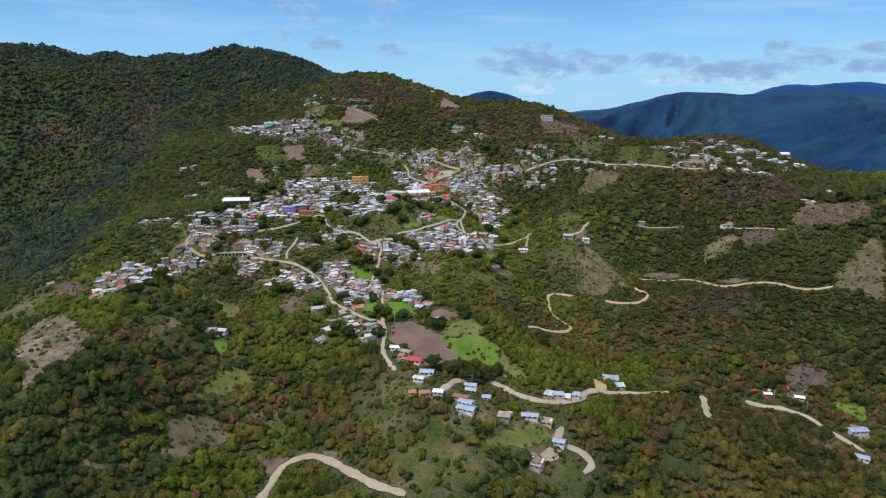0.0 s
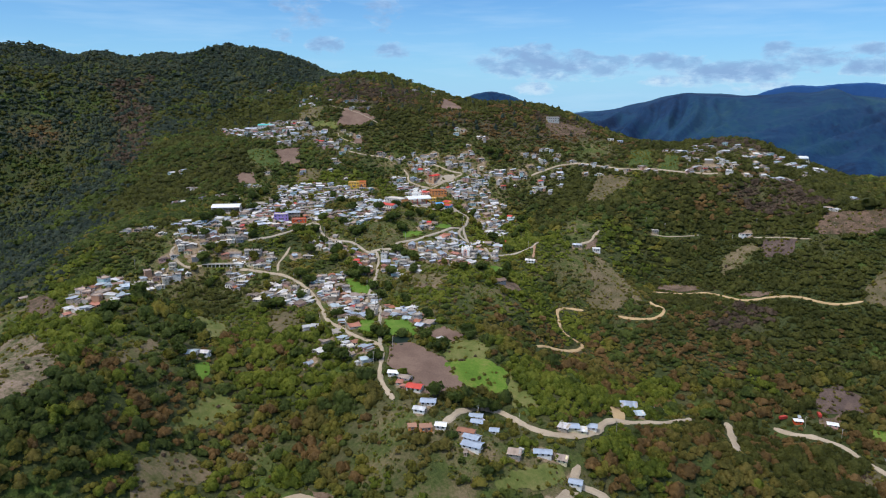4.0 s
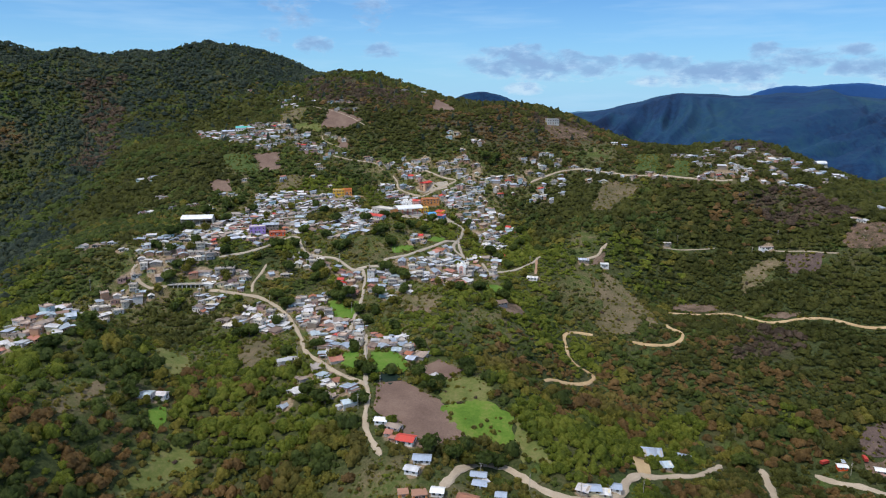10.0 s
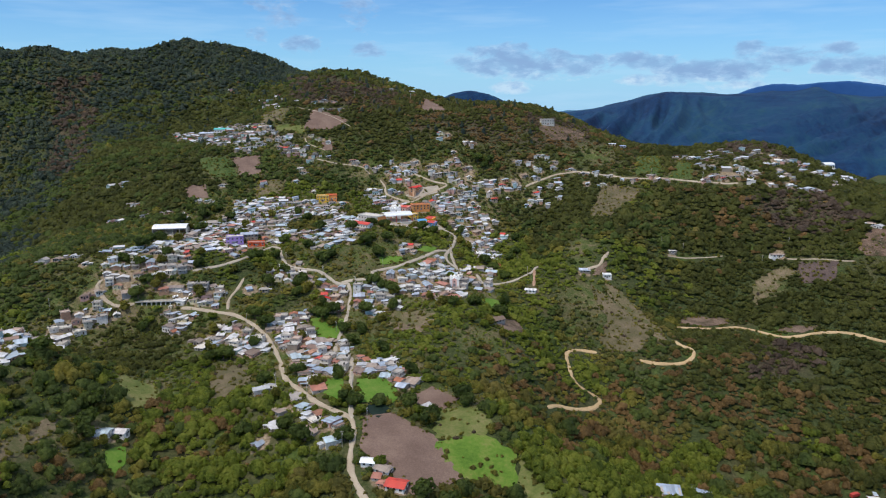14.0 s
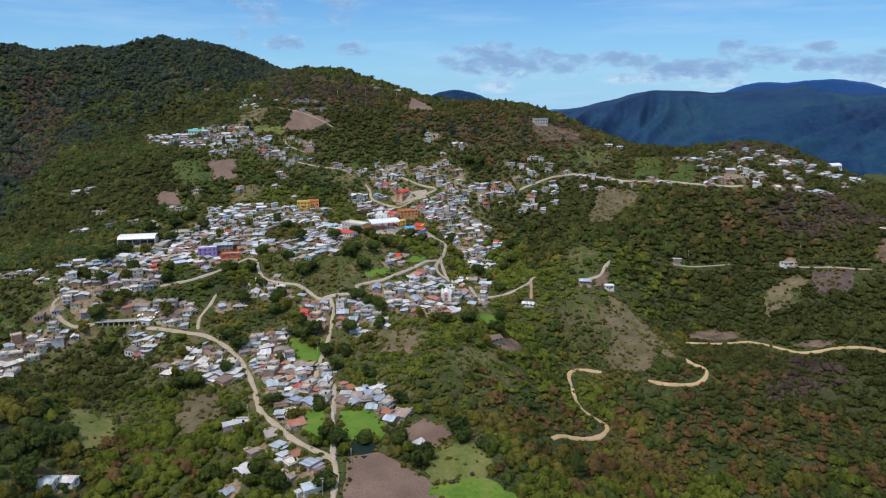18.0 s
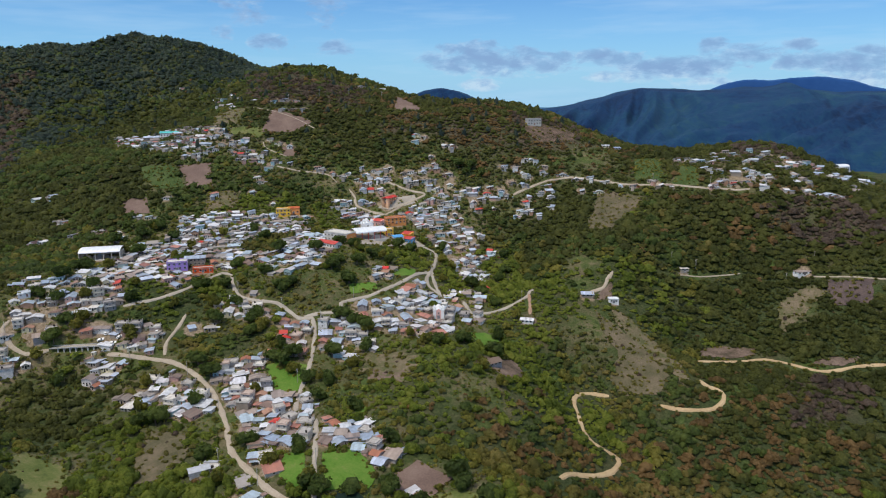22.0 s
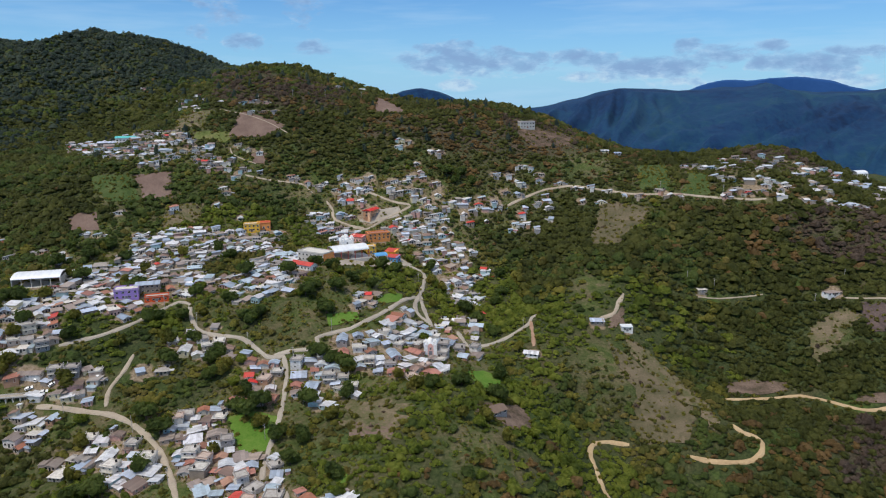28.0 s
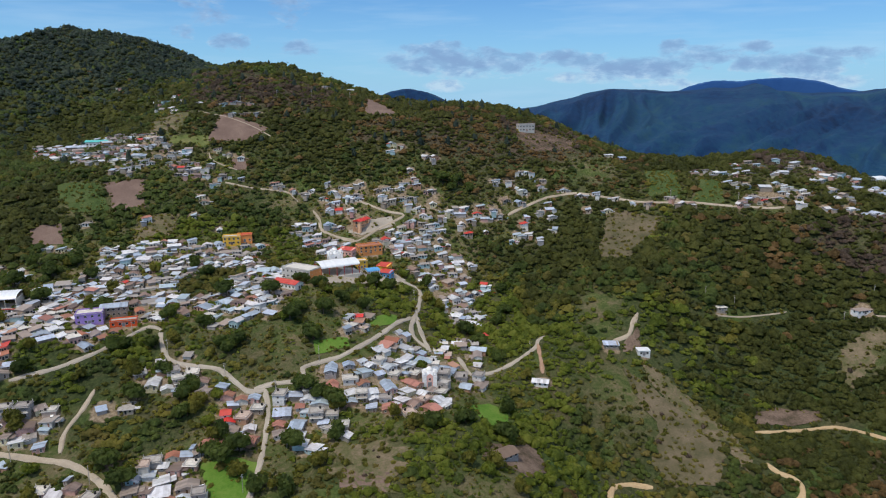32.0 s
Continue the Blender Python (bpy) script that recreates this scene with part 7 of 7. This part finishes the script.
RUST = [(88, 564, 42), (133, 422, 40), (125, 575, 42), (142, 591, 35),  (335, 836, 45), (220, 600, 50), (52, 589, 30), (210, 1010, 55), (-20, 1100, 40), (186, 612, 40), (236, 589, 35), (99, 567, 30), (71, 596, 25), (352, 817, 40), (251, 521, 50), (312, 479, 50), (-125, 440, 30), (-190, 430, 35), (-80, 420, 22), (-150, 520, 25), (83, 988, 45), (150, 1000, 50), (-110, 1090, 55)]
BARE = [(150, 735, 45), (-30, 760, 70), (-100, 760, 60), (-60, 640, 55)]


LUSH = [(120, 525, 28), (262, 560, 26), (300, 600, 30), (215, 740, 34), (90, 665, 42), (105, 745, 45), (-20, 570, 30), (185, 765, 38), (60, 810, 50), (-130, 520, 40), (-170, 620, 35), (130, 500, 40), (-250, 560, 60)]
# hillsides given darker scrub in place of cloud shade: x, y, reach
CLOUD_DIM = [(-229, 639, 45), (-368, 904, 60), (-270, 925, 45), (-270, 706, 30), (-321, 1189, 60), (270, 647, 45), (400, 950, 110), (300, 1000, 80), (120, 960, 70), (-60, 1060, 80), (30, 1080, 90), (330, 700, 120), (380, 850, 130), (480, 560, 130), (170, 900, 60), (250, 480, 60)]


def plot_kind(x, y):
    j, i = np.clip(((y - MAP_Y) / CELL).astype(int), 0, 779), np.clip(((x - MAP_X) / CELL).astype(int), 0, 1099)
    return dry[j, i]


def near_blob(x, y, rows):
    out = np.zeros(len(x))
    for bx, by, r in rows:
        out = np.maximum(out, np.exp(-((x - bx) ** 2 + (y - by) ** 2) / (2 * r * r)))
    return out


def grow():
    near_t = [lobed_crown(s, 5, 40, 0.7, 0.15, 4) for s in range(20, 34)]
    mid_t = [lobed_crown(s, 3, 9, 0.7, 0.20, 4) for s in range(40, 56)]
    hill_t = [lobed_crown(s, 2, 5, 0.75, 0.25, 4) for s in range(60, 74)]
    far_t = [lobed_crown(s, 1, 3, 0.8, 0.32, 4) for s in range(50, 62)]
    pine_t = [lobed_crown(s, 2, 8, 1.1, 0.22, 5, 0.9) for s in range(70, 75)]
    sets = []
    x, y, t = candidates(-470, 430, 300, 560, 4.8, 1)
    sets.append((x, y, t, near_t, 3.1))
    x, y, t = candidates(-470, 430, 560, 760, 3.7, 2)
    sets.append((x, y, t, mid_t, 2.4))
    x, y, t = candidates(-460, 600, 760, 1180, 4.0, 3)
    sets.append((x, y, t, hill_t, 2.8))
    x, y, t = candidates(-1100, 760, 740, 1660, 6.0, 4)
    k = ~((x > -460) & (x < 600) & (y < 1180)) & (y < 1640 + 0.1 * x) & (x > -1100) & ~((x > 150) & (y > 1260))
    sets.append((x[k], y[k], t[k], far_t, 4.3))
    x, y, t = candidates(-900, 760, 300, 760, 8.0, 5)
    k = ~((x > -470) & (x < 430))
    sets.append((x[k], y[k], t[k], far_t, 5.4))
    x, y, t = candidates(-900, 760, -420, 300, 34.0, 7)
    sets.append((x, y, t, far_t, 7.0))
    beside = np.isin(taken, (2, 3))
    for ax in (0, 1):
        beside = beside | np.roll(beside, 1, ax) | np.roll(beside, -1, ax)
    beside |= np.roll(beside, -1, 0) | np.roll(beside, -2, 0)
    for n, (x, y, t, tp, mean) in enumerate(sets):
        r = np.random.RandomState(100 + n)
        open_ = near_blob(x, y, BARE)
        clear = ripple(x, y, 95, 21) + 0.6 * ripple(x, y, 40, 22)
        dens = 1.0 - 0.25 * open_ - (0.5 if n < 2 else 0.12) * np.clip(clear * 2.6 - 0.62, 0, 1)
        j, i = np.clip(((y - MAP_Y) / CELL).astype(int), 0, 779), np.clip(((x - MAP_X) / CELL).astype(int), 0, 1099)
        lived = settled[j, i]
        dens *= 1 - lived * np.where(y > 850, 0.12, 0.5)
        gone = np.maximum.reduce([inside(q, x, y) for q in TWIG_ZONES + RUST_ZONES])
        dens *= np.where(gone & (x > -400), 0.93, 1.0)
        dens *= 1 - 0.72 * near_blob(x, y, CLEAR)
        aside = (x < -0.67 * y - 25) | (x > 0.58 * y + 75)
        dens *= np.where(aside & (n < 2), 0.35, 1.0)
        keep = (t == 0) & (r.uniform(size=len(x)) < dens)
        x, y, open_, lived = x[keep], y[keep], open_[keep], lived[keep]
        size = mean * np.exp(np.clip(r.normal(-0.06, 0.40, len(x)), -0.9, 0.72)) * (1 - 0.3 * lived) * (1 - 0.16 * np.clip((y - 900) / 100, 0, 1)) * (1 - 0.22 * open_)
        u = r.uniform(size=len(x))
        jj, ii = np.clip(((y - MAP_Y) / CELL).astype(int), 0, 779), np.clip(((x - MAP_X) / CELL).astype(int), 0, 1099)
        size = size * np.where((x > 130) & (y > 590) & (y < 900), 1.08, 1.0)
        size = size * np.where(aside[keep] & (n < 2), 1.5, 1.0)
        size = np.where(beside[jj, ii], np.minimum(size, 2.2), size) * np.where(gone[keep] & (x > -400), 0.85, 1.0)
        wx, wy = x + 34 * ripple(x, y, 120, 71) + 12 * ripple(x, y, 40, 76), y + 34 * ripple(x, y, 120, 72)
        twig_zone = np.maximum.reduce([inside(q, wx, wy) for q in TWIG_ZONES])
        rust_zone = np.maximum.reduce([inside(q, wx, wy) for q in RUST_ZONES])
        rust = np.maximum(near_blob(x, y, RUST), rust_zone * 1.2) * 0.72 * np.clip(0.5 + 2.4 * ripple(x, y, 34, 41), 0.03, 1.0) + 0.006 + 0.14 * np.clip((640 - y) / 80, 0, 1) * np.clip(ripple(x, y, 45, 48) * 3, 0, 1)
        # pine fills the western mountain, its dark tone replacing cloud shade
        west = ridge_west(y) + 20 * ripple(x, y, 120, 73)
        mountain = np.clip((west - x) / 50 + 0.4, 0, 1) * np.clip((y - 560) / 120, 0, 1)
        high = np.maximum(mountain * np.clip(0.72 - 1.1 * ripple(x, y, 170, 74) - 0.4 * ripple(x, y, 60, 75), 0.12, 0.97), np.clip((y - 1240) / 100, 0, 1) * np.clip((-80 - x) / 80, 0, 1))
        upper = np.clip((y - 930) / 90, 0, 1)
        dull = np.maximum(near_blob(x, y, CLOUD_DIM), 0.8 * upper * np.clip(0.8 + 1.5 * ripple(x, y, 60, 47), 0.3, 1.1))
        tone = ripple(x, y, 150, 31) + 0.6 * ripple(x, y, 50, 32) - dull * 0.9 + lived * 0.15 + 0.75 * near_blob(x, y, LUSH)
        clump = np.clip(0.5 + 1.2 * ripple(x, y, 17, 49), 0, 1) * 0.62 + u * 0.38
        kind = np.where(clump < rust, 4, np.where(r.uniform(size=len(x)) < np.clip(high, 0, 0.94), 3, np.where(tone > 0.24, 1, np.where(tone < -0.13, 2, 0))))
        kind = np.where((kind == 1) & (upper > r.uniform(size=len(x))), 0, kind)
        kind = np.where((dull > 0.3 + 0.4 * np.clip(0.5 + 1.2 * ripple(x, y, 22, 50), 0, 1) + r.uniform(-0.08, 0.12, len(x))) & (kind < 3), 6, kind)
        # darker kinds replace olive to put shade into the east slope
        east = (x > 70) & (y > 585) & (y < 900)
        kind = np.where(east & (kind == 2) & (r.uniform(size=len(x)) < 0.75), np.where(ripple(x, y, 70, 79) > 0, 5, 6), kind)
        kind = np.where((mountain > 0.5) & np.isin(kind, (0, 1, 2)) & (r.uniform(size=len(x)) < 0.97), 5, kind)
        kind = np.where((x < -170) & (mountain <= 0.5) & (kind == 2) & (r.uniform(size=len(x)) < 0.8), np.where(ripple(x, y, 80, 78) > -0.1, 5, 0), kind)
        kind = np.where(twig_zone & (r.uniform(size=len(x)) < np.clip(0.55 + 0.8 * ripple(x, y, 45, 77), 0.1, 0.9)), 7, kind)
        kind = np.where((y > 880) & np.isin(kind, (0, 2)) & (r.uniform(size=len(x)) < 0.55), 5, kind)
        swap = r.uniform(size=len(x)) < 0.04
        kind = np.where(swap & (kind < 3), r.randint(0, 3, len(x)), kind)
        # darker trees grow denser westward, in place of cloud shade
        kind = np.where((kind == 0) & (ripple(x, y, 32, 44) + r.uniform(-0.12, 0.12, len(x)) > 0.08 - 0.3 * np.clip((-120 - x) / 150, 0, 1)), 5, kind)
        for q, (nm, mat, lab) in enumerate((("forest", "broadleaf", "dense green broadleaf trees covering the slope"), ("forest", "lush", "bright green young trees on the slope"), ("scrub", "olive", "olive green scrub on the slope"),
                                            ("dark_forest", "pine", "oak and pine forest, coloured dark for cloud shade and bluish for haze"), ("dry_scrub", "rust", "rust brown dry scrub on the slope"), ("forest", "shade_leaf", "dark green broadleaf trees on the slope"), ("scrub", "dull", "olive scrub on the slope, toned down in place of cloud shade"), ("dry_scrub", "twig", "greyish brown leafless scrub on the slope"))):
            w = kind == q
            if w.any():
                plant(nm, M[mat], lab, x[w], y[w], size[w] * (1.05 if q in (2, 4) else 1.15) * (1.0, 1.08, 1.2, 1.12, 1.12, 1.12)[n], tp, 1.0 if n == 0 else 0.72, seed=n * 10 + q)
    # pines that break the skyline
    r = np.random.RandomState(9)
    x, y, t = candidates(-1000, 300, 1000, 1600, 26, 6)
    k = (r.uniform(size=len(x)) < 0.7) & (height(x, y) > 235) & (t == 0)
    plant("pine_trees", M["pine"], "tall dark green pines along the ridge", x[k], y[k], r.uniform(2.4, 4.4, k.sum()), pine_t, 1.15, seed=3)
    # weeds and bushes in the yards
    weed_t = []
    for s in range(110, 118):
        tv, tf = tuft_crown(s, 6, 1, 0.8, 0.5)
        weed_t.append((tv[11:], tf[15:] - 11))
    x, y, t = candidates(-330, 120, 380, 1000, 3.4, 21)
    j, i = np.clip(((y - MAP_Y) / CELL).astype(int), 0, 779), np.clip(((x - MAP_X) / CELL).astype(int), 0, 1099)
    k = ((t == 0) | (t == 3) & (r.uniform(size=len(x)) < 0.1)) & (settled[j, i] > r.uniform(0.1, 0.6, len(x))) & (r.uniform(size=len(x)) < 0.75)
    m = r.uniform(size=len(x))
    for lo, hi, mat, lab in ((0.0, 0.4, "broadleaf", "low green bushes and weeds between houses"), (0.4, 0.7, "olive", "low olive bushes and dry weeds between houses"), (0.7, 1.0, "lush", "bright green garden plants between houses")):
        q = k & (m >= lo) & (m < hi)
        plant("bushes", M[mat], lab, x[q], y[q], np.exp(r.normal(0.12, 0.4, q.sum())), weed_t, 0.9, seed=30 + int(lo * 10))
    # shrubs scattered over dry plots
    x, y, t = candidates(-320, 480, 360, 1120, 3.6, 8)
    k = (t == 1) & np.isin(plot_kind(x, y), (2, 3, 5, 6)) & (r.uniform(size=len(x)) < np.array([0, 0, 0.7, 0.4, 0, 0.2, 0.85])[plot_kind(x, y)])
    size = r.uniform(0.5, 1.4, len(x)) ** 2 * 1.3
    m = r.uniform(0.22, 1.0, len(x))
    m = np.where(plot_kind(x, y) == 6, 0.7 + 0.3 * m, m)
    for lo, hi, mat, lab in ((0.0, 0.3, "twig", "low greyish brown shrubs on dry plots"), (0.3, 0.65, "olive", "low olive shrubs on dry plots"), (0.65, 1.0, "broadleaf", "low green shrubs on dry plots")):
        q = k & (m >= lo) & (m < hi)
        plant("shrubs", M[mat], lab, x[q], y[q], size[q], mid_t, 0.95, seed=4 + int(lo * 10))


def hedges():
    """Low growth along the borders of plots and roads."""
    r = np.random.RandomState(61)
    core = (taken == 1) | (taken == 2)
    inner = core.copy()
    for ax in (0, 1):
        for s in (1, -1):
            inner &= np.roll(core, s, ax)
    rim = core & ~inner
    jj, ii = np.where(rim)
    k = r.uniform(size=len(jj)) < np.where(taken[jj, ii] == 1, 0.42, 0.2)
    jj, ii = jj[k], ii[k]
    x, y = MAP_X + CELL * (ii + r.uniform(0, 1, len(ii))), MAP_Y + CELL * (jj + r.uniform(0, 1, len(jj)))
    low = [tuft_crown(s, 13, 1, 0.8, 0.42) for s in range(90, 96)]
    half = r.uniform(size=len(x)) < 0.55
    plant("shrubs", M["broadleaf"], "low green shrubs bordering plots and roads", x[half], y[half], np.exp(r.normal(0.15, 0.35, half.sum())), low, 0.9, seed=14)
    plant("shrubs", M["olive"], "low olive shrubs bordering plots and roads", x[~half], y[~half], np.exp(r.normal(0.0, 0.35, (~half).sum())), low, 0.9, seed=15)


def build_tree(seed, r, tall, mat):
    tv, tf = crown(seed, 5, 190, 0.9)
    ob = new("tree")
    bm = bmesh.new()
    rnd = random.Random(seed)
    tube(bm, 0, 0, -1.2, tall * 0.55, r * 0.09, r * 0.05, 7)
    for k in range(5):
        a = k * 1.26 + rnd.uniform(-0.3, 0.3)
        limb = bmesh.new()
        tube(limb, 0, 0, 0, r * 0.75, r * 0.04, r * 0.015, 5)
        limb.transform(pose(0, 0, tall * (0.28 + 0.05 * k), 0, 0, math.degrees(a)) @ pose(0, 0, 0, 0, 48, 0))
        me = bpy.data.meshes.new("limb")
        limb.to_mesh(me)
        limb.free()
        bm.from_mesh(me)
        bpy.data.meshes.remove(me)
    part("trunk", bm, "bark", ob)
    v = tv * np.array([r * 1.3, r * 1.3, tall / 1.5]) + np.array([0, 0, tall * 0.12])
    mesh_object("crown", v, tf, M[mat], ob)
    return tagged(ob, {"lush": "bright green leafy broadleaf tree", "broadleaf": "green leafy broadleaf tree", "shade_leaf": "dark green dense leafy tree", "pine": "tall dark green tree"}[mat] + " among the houses", "tree", "village trees")


def lone_trees():
    kinds = [build_tree(201, 4.2, 8.5, "shade_leaf"), build_tree(202, 3.4, 7.0, "broadleaf"), build_tree(203, 3.0, 6.0, "lush"), build_tree(204, 5.0, 9.5, "shade_leaf"), build_tree(205, 3.0, 7.0, "broadleaf"), build_tree(206, 4.0, 8.5, "shade_leaf")]
    used = [False] * len(kinds)
    rnd = random.Random(77)
    rows = [(-2, 516, 0), (-52, 532, 1), (-57, 523, 2), (5, 449, 0), (14, 447, 1), (22, 449, 3), (30, 452, 0), (-8, 447, 3), (205, 512, 5), (196, 514, 3), (205, 1175, 5), (60, 957, 3), (68, 949, 5), (74, 955, 3), (82, 948, 5), (-48, 700, 3), (-38, 697, 0), (-30, 690, 3), (-90, 664, 0), (-84, 660, 3), (-75, 651, 1), (-64, 640, 0)]
    tries = 0
    while len(rows) < 190 and tries < 9000:
        tries += 1
        x, y = rnd.uniform(-260, 90), rnd.uniform(470, 860)
        j, i = cell(x, y)
        if taken[j, i] == 0 and taken[max(0, j - 9):j + 10, max(0, i - 9):i + 10].max() == 3:
            rows.append((x, y, rnd.randrange(6)))
    for x, y, k in rows:
        m = pose(x, y, h1(x, y), 0, 0, rnd.uniform(0, 360))
        if not used[k]:
            kinds[k].matrix_basis, used[k] = m, True
        else:
            copy_thing(kinds[k], m)
        mark_disk(x, y, 2.4, 4)


lone_trees()


def utility_poles():
    pole = new("utility_pole")
    bm = bmesh.new()
    tube(bm, 0, 0, -1.0, 9.5, 0.17, 0.11, 8)
    part("pole", bm, "wood_pole", pole)
    bm = bmesh.new()
    box(bm, -1.0, -0.07, 8.8, 1.0, 0.07, 8.95)
    for u in (-0.9, -0.45, 0.45, 0.9):
        box(bm, u - 0.05, -0.05, 8.95, u + 0.05, 0.05, 9.15)
    part("crossarm", bm, "wood_pole", pole)
    bm = bmesh.new()
    tube(bm, 0.3, 0, 7.2, 8.0, 0.22, 0.22, 8)
    part("transformer", bm, "pale_concrete", pole)
    tagged(pole, "pale concrete utility pole with a crossarm", "utility pole", "utility poles")
    rows = [(-50, 487), (-38, 505), (-50, 545), (-58, 585), (-76, 535), (-100, 560), (-112, 612), (-140, 652), (-180, 668), (-71, 640), (-70, 675), (-62, 700), (-40, 722), (-90, 714), (-125, 737), (-150, 758), (22, 820), (20, 785), (90, 755), (20, 437), (45, 428), (70, 420), (108, 438), (290, 498), (268, 508), (312, 470), (250, 905), (300, 885), (225, 790), (245, 786), (340, 772), (310, 760), (-130, 1085), (-95, 1100), (-60, 1110), (-20, 1125), (-290, 660), (-262, 683), (-236, 735)]
    for k, (x, y) in enumerate(rows):
        m = pose(x, y, h1(x, y), 0, 0, (k * 67) % 180)
        if k == 0:
            pole.matrix_basis = m
        else:
            copy_thing(pole, m)


utility_poles()

grow()
hedges()


def rubble():
    """Stones lying on the bare slopes."""
    r = np.random.RandomState(31)
    x, y, t = candidates(-340, 480, 350, 800, 2.6, 12)
    k = (plot_kind(x, y) == 3) & (r.uniform(size=len(x)) < 0.7)
    iv, jf = ico()
    stones = [(iv * q.uniform(0.6, 1.2, (12, 1)) * np.array([1, 1, 0.7]), jf) for q in (np.random.RandomState(s) for s in range(5))]
    ob = plant("rubble", M["scree"], "pale stones and rubble on bare slopes", x[k], y[k], np.exp(r.normal(-0.75, 0.5, k.sum())), stones, 1.0, seed=8)
    ob["category"] = "rubble"


rubble()
